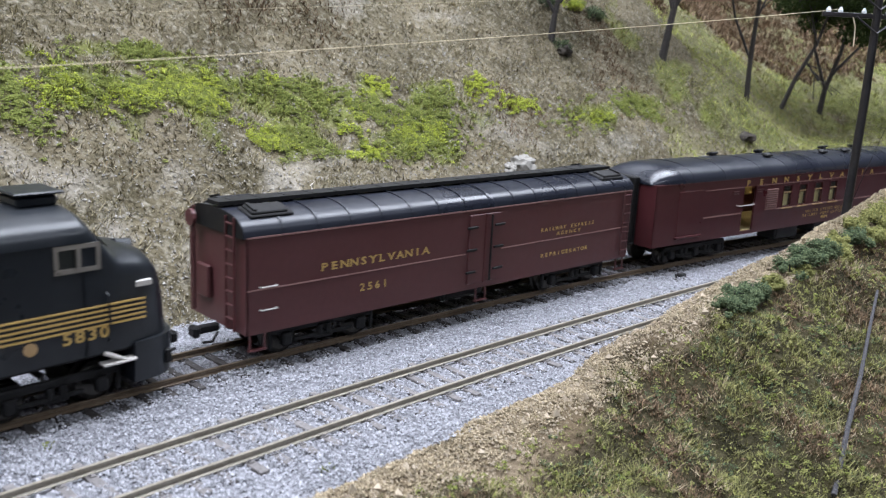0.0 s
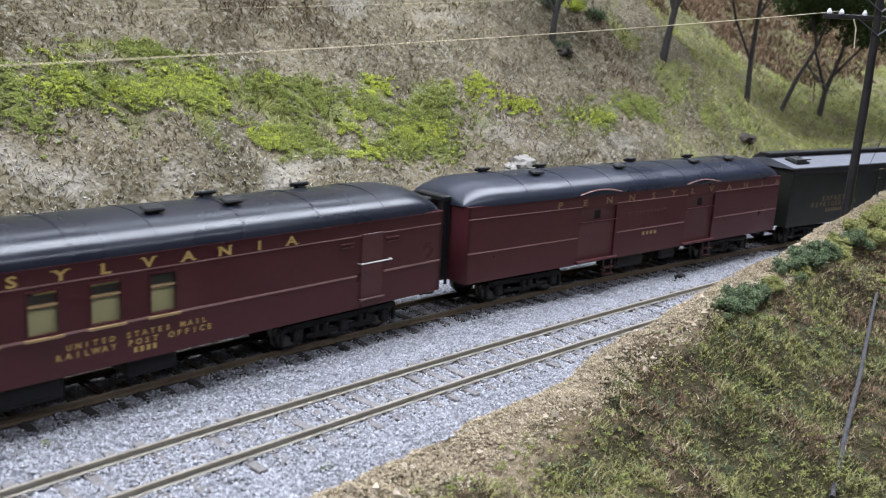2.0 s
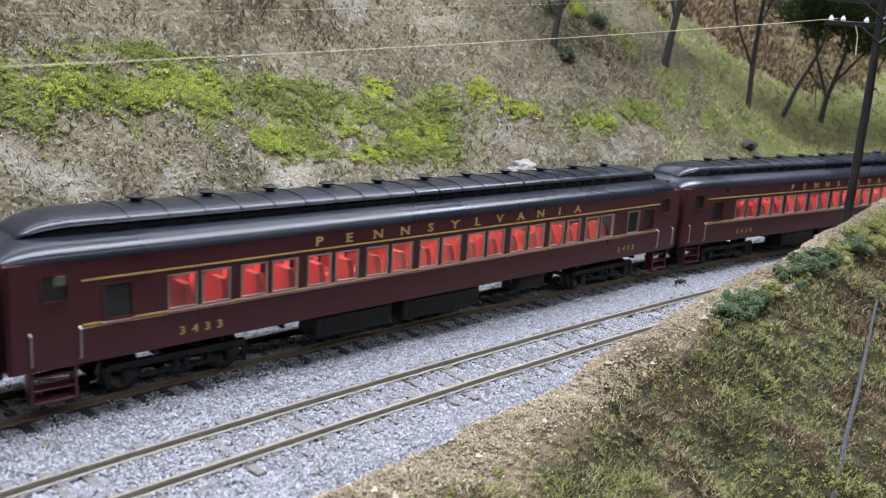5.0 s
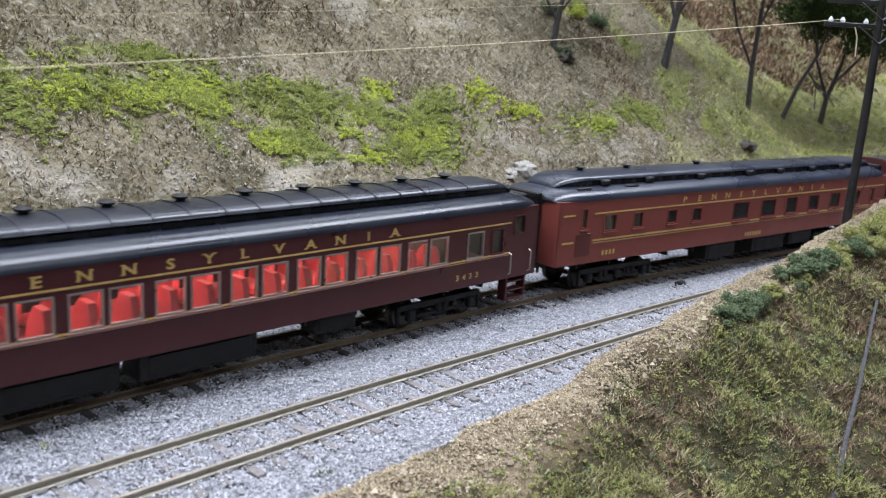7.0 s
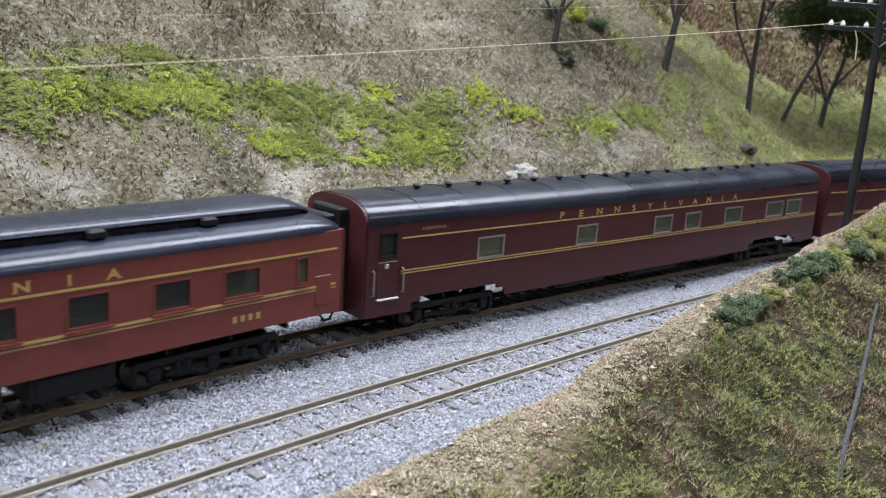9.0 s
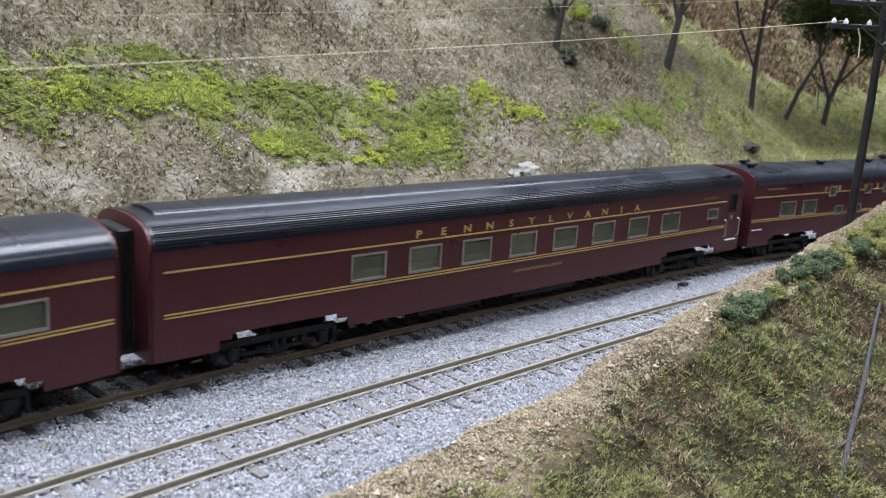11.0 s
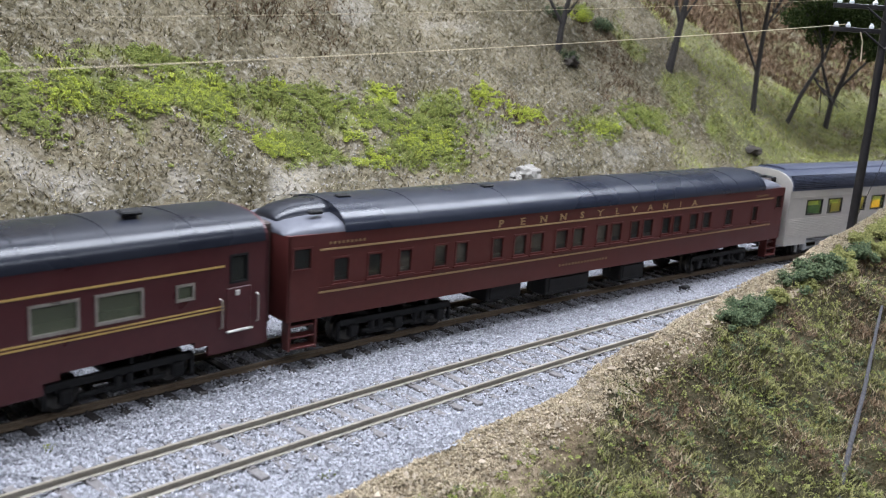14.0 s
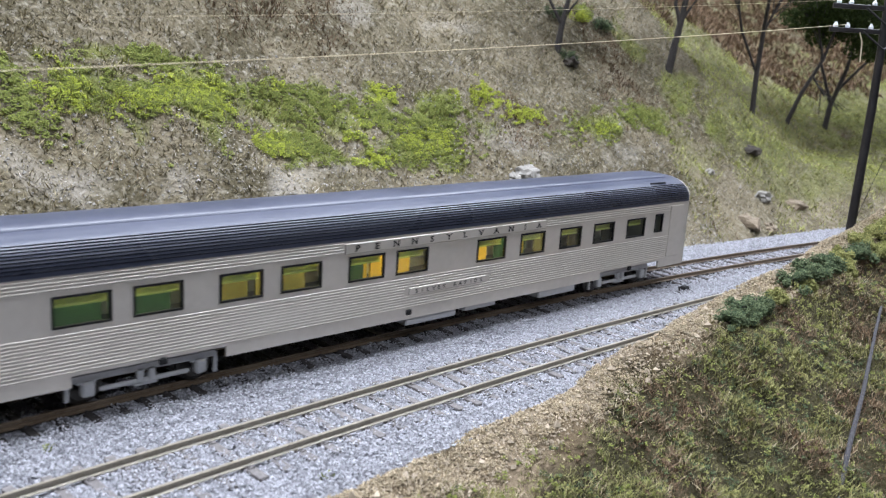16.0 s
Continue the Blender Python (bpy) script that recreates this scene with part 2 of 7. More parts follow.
# ---------------------------------------------------------------- mesh tools
class Geo:
    """Loose vertices and faces of one mesh, built up piece by piece."""

    def __init__(self):
        self.v, self.f, self.turned = [], [], False

    def add(self, vs, fs):
        k = len(self.v)
        self.v += [tuple(p) for p in vs]
        self.f += [tuple(k + i for i in q) for q in fs]
        return self

    def box(self, c, d, ch=0.0):
        """A box with centre c and size d; ch: the width of its chamfered edges."""
        h = [q / 2 for q in d]
        if not ch:
            vs = [(c[0] + i * h[0], c[1] + j * h[1], c[2] + k * h[2]) for i in (-1, 1) for j in (-1, 1) for k in (-1, 1)]
            return self.add(vs, [(0, 1, 3, 2), (4, 6, 7, 5), (0, 4, 5, 1), (2, 3, 7, 6), (0, 2, 6, 4), (1, 5, 7, 3)])
        vs, key = [], {}
        for i in (-1, 1):
            for j in (-1, 1):
                for k in (-1, 1):
                    for ax in range(3):
                        s = [i, j, k]
                        p = [c[q] + s[q] * (h[q] - (ch if q != ax else 0)) for q in range(3)]
                        key[(i, j, k, ax)] = len(vs)
                        vs.append(p)
        fs = []
        for ax in range(3):
            a, b = [q for q in range(3) if q != ax]
            for sg in (-1, 1):
                ring = []
                for u, w in ((-1, -1), (1, -1), (1, 1), (-1, 1)):
                    s = [0, 0, 0]
                    s[ax], s[a], s[b] = sg, u, w
                    ring.append(key[(*s, ax)])
                fs.append(ring)
            for u in (-1, 1):
                for w in (-1, 1):
                    s0, s1 = [0, 0, 0], [0, 0, 0]
                    s0[ax], s1[ax] = -1, 1
                    s0[a] = s1[a] = u
                    s0[b] = s1[b] = w
                    fs.append((key[(*s0, a)], key[(*s1, a)], key[(*s1, b)], key[(*s0, b)]))
        for i in (-1, 1):
            for j in (-1, 1):
                for k in (-1, 1):
                    fs.append(tuple(key[(i, j, k, ax)] for ax in range(3)))
        return self.add(vs, fs)

    def tube(self, pts, r, n=6, cap=True):
        """A round bar along pts; r: one radius, or one for each point."""
        pts = [Vector(p) for p in pts]
        rr = r if isinstance(r, (list, tuple)) else [r] * len(pts)
        vs, fs = [], []
        for i, p in enumerate(pts):
            d = (pts[min(i + 1, len(pts) - 1)] - pts[max(i - 1, 0)]).normalized()
            u = d.cross(Vector((0, 0, 1)) if abs(d.z) < 0.9 else Vector((1, 0, 0))).normalized()
            w = d.cross(u)
            vs += [p + (u * math.cos(a) + w * math.sin(a)) * rr[i] for a in (math.tau * j / n for j in range(n))]
            if i:
                fs += [((i - 1) * n + j, (i - 1) * n + (j + 1) % n, i * n + (j + 1) % n, i * n + j) for j in range(n)]
        if cap:
            fs += [tuple(range(n))[::-1], tuple((len(pts) - 1) * n + j for j in range(n))]
        return self.add(vs, fs)

    def loft(self, rings, cap=True, closed=True):
        n = len(rings[0])
        fs = []
        for i in range(1, len(rings)):
            for j in range(n if closed else n - 1):
                fs.append(((i - 1) * n + j, (i - 1) * n + (j + 1) % n, i * n + (j + 1) % n, i * n + j))
        if cap:
            fs += [tuple(range(n))[::-1], tuple((len(rings) - 1) * n + j for j in range(n))]
        return self.add([p for r in rings for p in r], fs)

    def mesh(self, name, material, smooth=False):
        me = bpy.data.meshes.new(name)
        me.from_pydata(self.v, [], self.f)
        if material:
            me.materials.append(material)
        b = bmesh.new()
        b.from_mesh(me)
        bmesh.ops.recalc_face_normals(b, faces=b.faces)
        b.to_mesh(me)
        b.free()
        if smooth:
            me.polygons.foreach_set("use_smooth", [True] * len(me.polygons))
            me.set_sharp_from_angle(angle=radians(38))
        return me


def thing(name, label, category, group="", kind=""):
    return tagged(new(name), label, category, group, kind)


def part(name, g, material, parent, label="", smooth=False):
    """Links a Geo, or a mesh already made, as one mesh object under a thing or a part."""
    turned = not isinstance(g, bpy.types.Mesh) and g.turned
    me = g if isinstance(g, bpy.types.Mesh) else g.mesh(name, material, smooth)
    if turned:
        far = new(name, me)
        far.parent, far.rotation_euler = parent, (0, 0, math.pi)
        tagged(far, label)
    ob = new(name, me)
    ob.parent = parent
    return tagged(ob, label)


def raw(name, verts, faces, material, smooth=False):
    me = bpy.data.meshes.new(name)
    me.from_pydata(verts.tolist() if hasattr(verts, "tolist") else verts, [], faces.tolist() if hasattr(faces, "tolist") else faces)
    me.materials.append(material)
    if smooth:
        me.polygons.foreach_set("use_smooth", [True] * len(me.polygons))
    return me


_glyphs = {}


def glyph(ch):
    if ch not in _glyphs:
        cu = bpy.data.curves.new("glyph", "FONT")
        cu.body, cu.size, cu.offset, cu.extrude, cu.resolution_u = ch, 1.0, 0.026, 0.0, 2
        ob = new("glyph", cu)
        bpy.context.view_layer.update()
        me = bpy.data.meshes.new_from_object(ob.evaluated_get(bpy.context.evaluated_depsgraph_get()))
        vs = [tuple(v.co) for v in me.vertices]
        fs = [tuple(p.vertices) for p in me.polygons]
        bpy.data.objects.remove(ob)
        bpy.data.curves.remove(cu)
        xs = [v[0] for v in vs] or [0, 0.3]
        _glyphs[ch] = ([(v[0] - (min(xs) + max(xs)) / 2, v[1]) for v in vs], fs, max(xs) - min(xs))
    return _glyphs[ch]


def lettering(text, x0, x1, z, h, y, wide=1.25, serif=True):
    """Raised letters spread evenly from x0 to x1 on the side at y (facing -y), h high, with slab serifs."""
    g = Geo()
    step = (x1 - x0) / max(len(text) - 1, 1)
    k = h / 0.70
    for i, ch in enumerate(text):
        if ch == " ":
            continue
        vs, fs, w = glyph(ch)
        x = x0 + step * i
        g.add([(x + a * k * wide, y, z + b * k) for a, b in vs], fs)
        if serif and ch in "PENYLVAINRHFMKDT":
            t = h * 0.11
            hw = w * k * wide / 2
            spots = {"P": ((-1, 0),), "E": ((-1, 0), (-1, 1)), "N": ((-1, 0), (-1, 1), (1, 1)), "Y": ((0, 0), (-1, 1), (1, 1)), "L": ((-1, 0), (-1, 1)),
                     "V": ((-1, 1), (1, 1)), "A": ((-1, 0), (1, 0)), "I": ((0, 0), (0, 1)), "R": ((-1, 0),), "H": ((-1, 0), (1, 0)), "T": ((0, 0),)}.get(ch, ())
            for sx, top in spots:
                cx, zz = x + sx * (hw - h * 0.07), z + (h - t if top else 0)
                r = h * 0.20
                g.add([(cx - r, y, zz), (cx + r, y, zz), (cx + r, y, zz + t), (cx - r, y, zz + t)], [(0, 1, 2, 3)])
    return g


def bars(x0, x1, z, h, y, n):
    """A row of plain bars where small writing cannot be read."""
    g = Geo()
    st = (x1 - x0) / n
    for i in range(n):
        g.box((x0 + st * (i + 0.5), y, z + h / 2), (st * 0.5, 0.0003, h))
    return g


# ---------------------------------------------------------------- scenery
def lattice(x, y, seed):
    """Smooth value noise, -1..1."""
    tab = np.random.RandomState(seed).rand(256, 256) * 2 - 1
    xi, yi = np.floor(x).astype(int), np.floor(y).astype(int)
    u, v = x - xi, y - yi
    u, v = u * u * (3 - 2 * u), v * v * (3 - 2 * v)
    g = lambda a, b: tab[a % 256, b % 256]
    return (g(xi, yi) * (1 - u) + g(xi + 1, yi) * u) * (1 - v) + (g(xi, yi + 1) * (1 - u) + g(xi + 1, yi + 1) * u) * v


def fbm(x, y, cell, octaves, seed):
    out, amp = 0.0, 1.0
    for k in range(octaves):
        out = out + amp * lattice(x / cell + 37.2 * k, y / cell + 11.7 * k, seed + k)
        cell, amp = cell / 2, amp / 2
    return out


def smooth(a, b, x):
    x = np.clip((x - a) / (b - a), 0, 1)
    return x * x * (3 - 2 * x)


def hill_z(s, n):
    d = np.maximum(n - 0.036, 0)
    steep = 0.95 - 0.40 * smooth(0.22, 0.60, s)
    rough = fbm(s, n, 0.06, 3, 5) * 0.0055 + fbm(s, n, 0.012, 3, 15) * 0.0017
    gully = -0.020 * np.exp(-((s - 0.47 - 0.5 * (n - 0.1)) / 0.07) ** 2) * smooth(0.03, 0.12, d)
    ridge = 0.008 * np.exp(-((s - 0.335 + 0.1 * (n - 0.1)) / 0.03) ** 2) * smooth(0.02, 0.08, d)
    return -0.0042 + d * steep + (rough + gully + ridge) * smooth(0.0, 0.03, d)


def bank_crest(s):
    return np.clip(0.0030 + 0.19 * s, -0.0012, 0.09) + 0.0014 * np.exp(-((s - 0.045) / 0.035) ** 2)


def bank_edge(s):
    return -0.0755 + 0.075 * np.clip(s, -0.2, 0.0)


def bank_z(s, n):
    d = n - bank_edge(s) + 0.0022 * fbm(s, s * 0, 0.03, 4, 71)
    zc = bank_crest(s)
    near = zc + np.minimum(d, 0) * (0.46 + 0.1 * smooth(0.05, 0.2, s))
    far = zc - np.minimum(np.maximum(d, 0) * 2.2, zc + 0.0090)
    z = np.where(d > 0, far, near)
    return z + (fbm(s, n, 0.025, 3, 31) * 0.0024 + fbm(s, n, 0.007, 3, 41) * 0.0013) * smooth(0.004, -0.006, d)


def sheet(S, N, zf, material, name):
    s, n = np.meshgrid(S, N, indexing="ij")
    v = at_many(s, n, zf(s, n)).reshape(-1, 3)
    idx = np.arange(s.size).reshape(s.shape)
    f = np.stack([idx[:-1, :-1], idx[1:, :-1], idx[1:, 1:], idx[:-1, 1:]], -1).reshape(-1, 4)
    return raw(name, v, f, material, True), s.ravel(), n.ravel()


def attribute(me, name, values):
    me.attributes.new(name, "FLOAT", "POINT").data.foreach_set("value", np.asarray(values, dtype=np.float32))


# where moss was laid on the slope: s, n and the half sizes of each patch
YELLOW = [(-0.094, 0.127, 0.004, 0.0033), (-0.086, 0.113, 0.012, 0.0064), (-0.062, 0.110, 0.011, 0.0048), (-0.036, 0.115, 0.015, 0.0075), (0.004, 0.122, 0.004, 0.0032), (0.036, 0.101, 0.009, 0.0100),
          (0.056, 0.120, 0.007, 0.0045), (0.064, 0.117, 0.008, 0.0045), (0.122, 0.114, 0.013, 0.0050), (0.146, 0.108, 0.020, 0.0038), (-0.012, 0.096, 0.011, 0.0064), (0.070, 0.097, 0.016, 0.0061), (0.034, 0.089, 0.009, 0.0040), (0.208, 0.101, 0.016, 0.0046)]
GREEN = [(-0.072, 0.113, 0.030, 0.0080), (-0.106, 0.110, 0.006, 0.0120), (-0.036, 0.114, 0.018, 0.0095), (0.006, 0.115, 0.027, 0.0085), (0.038, 0.107, 0.028, 0.0096), (0.000, 0.096, 0.026, 0.0087),
         (0.054, 0.093, 0.035, 0.0070), (0.082, 0.106, 0.023, 0.0094), (0.226, 0.103, 0.042, 0.0085), (-0.054, 0.130, 0.022, 0.0040), (-0.106, 0.100, 0.010, 0.0036)]
MEADOW = [(0.566, 0.178, 0.10, 0.055), (0.288, 0.158, 0.012, 0.016), (0.298, 0.128, 0.014, 0.020), (0.322, 0.100, 0.018, 0.016), (0.374, 0.090, 0.040, 0.018), (0.44, 0.12, 0.05, 0.03), (0.70, 0.19, 0.16, 0.06)]
STONY = [(-0.066, 0.085, 0.029, 0.0054), (-0.010, 0.083, 0.025, 0.0077), (0.130, 0.093, 0.030, 0.0100), (0.070, 0.157, 0.026, 0.0072), (0.222, 0.087, 0.033, 0.0059), (-0.112, 0.084, 0.011, 0.0103), (0.152, 0.156, 0.030, 0.0060)]


def laid(s, n, patches, soft=1.0):
    wob = fbm(s, n, 0.014, 4, 55) * 0.85
    out = np.zeros_like(s)
    for a, b, c, d in patches:
        r = np.sqrt(((s - a) / c) ** 2 + ((n - b) / d) ** 2) + wob
        out = np.maximum(out, smooth(1.45 * soft, 0.35, r))
    return out


def setting(name, me, label):
    return tagged(new(name, me), label, kind="structure")


S_FINE = np.concatenate([np.arange(-4, -0.6, 0.1), np.arange(-0.6, 0.9, 0.0036), np.arange(0.9, 4.4, 0.1)])
N_HILL = np.concatenate([np.arange(0.030, 0.26, 0.0034), np.arange(0.26, 1.25, 0.03)])
me, hs_, hn_ = sheet(S_FINE, N_HILL, hill_z, HILL, "hillside")
attribute(me, "moss", np.clip(laid(hs_, hn_, GREEN + YELLOW) * 0.9 + np.maximum(laid(hs_, hn_, MEADOW), smooth(0.24, 0.36, hs_ + 0.06 * fbm(hs_, hn_, 0.05, 3, 88)) * (0.62 + 0.4 * fbm(hs_, hn_, 0.03, 3, 89)) * smooth(0.045, 0.07, hn_)) * 0.75, 0, 1))
attribute(me, "stony", np.clip(laid(hs_, hn_, STONY) * 0.5 + smooth(0.095, 0.05, hn_) * (0.35 + 0.75 * fbm(hs_, hn_, 0.018, 4, 77)) * smooth(0.26, 0.14, hs_), 0, 1))
setting("hillside", me, "mossy grey-brown model hillside above the track")

S_BANK = np.concatenate([np.arange(-0.5, -0.16, 0.02), np.arange(-0.16, 0.30, 0.0022), np.arange(0.30, 0.9, 0.02)])
N_BANK = np.concatenate([np.arange(-0.40, -0.19, 0.015), np.arange(-0.19, -0.0640, 0.0018)])
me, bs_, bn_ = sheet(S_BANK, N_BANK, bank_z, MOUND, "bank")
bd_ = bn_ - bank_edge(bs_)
# No moss here: this mask lays the painted tuft shade behind the crest.
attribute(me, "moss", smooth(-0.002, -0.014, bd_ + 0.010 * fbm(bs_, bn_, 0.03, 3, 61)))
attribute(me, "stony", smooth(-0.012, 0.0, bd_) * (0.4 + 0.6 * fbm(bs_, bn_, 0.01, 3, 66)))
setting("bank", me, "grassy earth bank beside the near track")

N_BED = np.array([-0.0835, -0.081, -0.0785, -0.074, -0.066, -0.058, -0.050, -0.042, -0.034, -0.026, -0.018, -0.009, 0.0, 0.009, 0.018, 0.026, 0.034, 0.041])
me, _a, _b = sheet(np.arange(-4, 4.4, 0.02), N_BED, lambda s, n: -0.0030 - 0.0066 * smooth(-0.0785, -0.0835, n) - 0.0006 * np.exp(-((n + 0.026) / 0.006) ** 2), BALLAST_BED, "ground")
setting("ground", me, "packed bed of pale crushed stone under the tracks")

# --- tracks
TIE_PITCH = 0.0075


def rail_mesh(track_n, material):
    pr = [(-0.00040, 0.0), (-0.00046, -0.0002), (-0.00042, -0.0006), (-0.00018, -0.0008), (-0.00018, -0.0014), (-0.0007, -0.0017), (-0.0007, -0.0020), (0.0007, -0.0020), (0.0007, -0.0017), (0.00018, -0.0014), (0.00018, -0.0008), (0.00042, -0.0006), (0.00046, -0.0002), (0.00040, 0.0)]
    rings = [[tuple(at(s, track_n(s) + a, b)) for a, b in pr] for s in np.concatenate([np.arange(-4, -0.5, 0.05), np.arange(-0.5, 1.0, 0.01), np.arange(1.0, 4.4, 0.05)])]
    return Geo().loft(rings)


def tie_shape(seed):
    """A tie with four spiked plates, slightly worn."""
    r = random.Random(seed)
    g = Geo().box((0, 0, -0.0030), (0.0024 + r.uniform(-0.0002, 0.0002), 0.0300 + r.uniform(-0.0008, 0.0008), 0.0018), 0.00018)
    for s in (-1, 1):
        g.box((0, s * GAUGE / 2, -0.00195), (0.0016, 0.0040, 0.0002))
        for q in (-1, 1):
            g.box((0.0004 * q, s * GAUGE / 2 + q * 0.0013, -0.0017), (0.0005, 0.0005, 0.0005))
    return g


def ground_at(s, n):
    a = float(np.interp(s, _s, _th))
    return Matrix.Translation(at(s, n)) @ Matrix.Rotation(a, 4, "Z")


def build_track(label, track_n, railmat, tiemat, seed):
    e = thing("railway_track", label, "railway track", "pair of parallel tracks", "structure")
    for s in (-1, 1):
        part("rail", rail_mesh(lambda q, s=s: track_n(q) + s * GAUGE / 2, railmat), railmat, e, "weathered steel rail", True)
    kinds = [tie_shape(seed + k).mesh("tie", tiemat) for k in range(4)]
    rnd = random.Random(seed)
    rest = Geo()
    k0, k1 = int(-0.20 / TIE_PITCH), int(0.42 / TIE_PITCH)
    for k in range(int(-4 / TIE_PITCH), int(4.3 / TIE_PITCH)):
        s = k * TIE_PITCH + rnd.uniform(-0.0003, 0.0003)
        m = ground_at(s, track_n(s)) @ Matrix.Rotation(rnd.uniform(-0.03, 0.03), 4, "Z")
        if k0 <= k <= k1:
            t = part("tie", kinds[rnd.randrange(4)], None, e)
            t.matrix_basis = m
        else:
            h = [(i * 0.0012, j * 0.015, -0.0029 + q * 0.0009) for i in (-1, 1) for j in (-1, 1) for q in (-1, 1)]
            rest.add([m @ Vector(p) for p in h], [(0, 1, 3, 2), (4, 6, 7, 5), (0, 4, 5, 1), (2, 3, 7, 6), (1, 5, 7, 3)])
    tagged(part("far_ties", rest, tiemat, e), kind="stuff")
    return e


build_track("near track with tan rails and half-buried grey ties", lambda s: -float(near_track(s)), RAILTOP_NEAR, TIE_GREY, 3)
build_track("main track with rust-brown rails and dark ties", lambda s: 0.0, RAILTOP_FAR, TIE_DARK, 9)


# --- loose stuff scattered over the place
OCTA_V = np.array([(1, 0, 0), (-1, 0, 0), (0, 1, 0), (0, -1, 0), (0, 0, 1), (0, 0, -1)], float)
CHIP_V, CHIP_F = OCTA_V[:5], np.array([(0, 2, 4), (2, 1, 4), (1, 3, 4), (3, 0, 4)])
OCTA_F = np.array([(0, 2, 4), (2, 1, 4), (1, 3, 4), (3, 0, 4), (2, 0, 5), (1, 2, 5), (3, 1, 5), (0, 3, 5)])
_p = (1 + 5 ** 0.5) / 2
ICO_V = np.array([(-1, _p, 0), (1, _p, 0), (-1, -_p, 0), (1, -_p, 0), (0, -1, _p), (0, 1, _p), (0, -1, -_p), (0, 1, -_p), (_p, 0, -1), (_p, 0, 1), (-_p, 0, -1), (-_p, 0, 1)]) / 1.902
ICO_F = np.array([(0, 11, 5), (0, 5, 1), (0, 1, 7), (0, 7, 10), (0, 10, 11), (1, 5, 9), (5, 11, 4), (11, 10, 2), (10, 7, 6), (7, 1, 8), (3, 9, 4), (3, 4, 2), (3, 2, 6), (3, 6, 8), (3, 8, 9), (4, 9, 5), (2, 4, 11), (6, 2, 10), (8, 6, 7), (9, 8, 1)])


def scatter(rs, centres, radius, V, F, jitter=0.35, flat=1.0):
    """Many small uneven lumps as one set of vertices and faces."""
    k = len(centres)
    v = V[None] * (1 + rs.uniform(-jitter, jitter, (k, len(V), 1))) * np.asarray(radius)[:, None, None]
    a = rs.uniform(0, math.tau, k)
    c, s = np.cos(a)[:, None], np.sin(a)[:, None]
    x, y = v[..., 0] * c - v[..., 1] * s, v[..., 0] * s + v[..., 1] * c
    b = rs.uniform(-0.6, 0.6, k)
    cb, sb = np.cos(b)[:, None], np.sin(b)[:, None]
    y, z = y * cb - v[..., 2] * sb, (y * sb + v[..., 2] * cb) * flat
    v = np.stack([x, y, z], -1) + centres[:, None]
    f = F[None] + (np.arange(k) * len(V))[:, None, None]
    return v.reshape(-1, 3), f.reshape(-1, 3)


def stuff(name, v, f, material, label):
    return tagged(new(name, raw(name, v, f, material)), label, name.replace("_", " "), kind="stuff")


def ballast_stones():
    rs = np.random.RandomState(4)
    k = 230000
    s = -0.22 + 0.72 * rs.rand(k) ** 1.35
    n = rs.uniform(-0.087, 0.037, k)
    nt = near_track(s)
    keep = np.ones(k, bool)
    for c, over in ((-nt, 0.76), (0 * s, 0.62)):
        d = n - c
        for q in (-1, 1):
            keep &= np.abs(d - q * GAUGE / 2) > 0.0009
        tie = (np.abs((s / TIE_PITCH + 0.5) % 1 - 0.5) * TIE_PITCH < 0.0015) & (np.abs(d) < 0.0155)
        keep &= ~tie | (rs.rand(k) < over)
    keep &= n > bank_edge(s) - 0.0005
    keep &= (n < 0.006) | (n > 0.012) | (rs.rand(k) < 0.5)
    s, n = s[keep], n[keep]
    r = rs.uniform(0.00024, 0.00052, len(s)) * (1 + np.clip(s, 0, 1) * 0.7)
    low = 0.00045 * np.exp(-((n + nt[keep]) / 0.006) ** 2) + 0.00025 * np.exp(-((n + 0.014) / 0.005) ** 2) 
    z = -0.0028 + low * 0.6 + rs.uniform(0, 0.0008, len(s)) + 0.0006 * fbm(s, n, 0.008, 2, 8)
    v, f = scatter(rs, at_many(s, n, z), r, CHIP_V, CHIP_F, 0.3, 0.85)
    stuff("ballast", v, f, BALLAST, "loose pale blue-grey crushed stone ballast between the rails")


def blades(rs, s, n, z, height, width, lean):
    """Upright slivers: two crossed triangles each."""
    base = at_many(s, n, z)
    k = len(s)
    a = rs.uniform(0, math.tau, k)
    tip = base + np.stack([np.cos(a) * lean * height, np.sin(a) * lean * height, height], -1)
    b = a + rs.uniform(0.8, 2.3, k)
    w = np.stack([np.cos(b), np.sin(b), 0 * b], -1) * width[:, None]
    mid = base * 0.45 + tip * 0.55 + w * 0.35
    v = np.stack([base - w, base + w, mid, tip], 1).reshape(-1, 3)
    i = np.arange(k) * 4
    f = np.concatenate([np.stack([i, i + 1, i + 2], -1), np.stack([i, i + 2, i + 3], -1)])
    return v, f


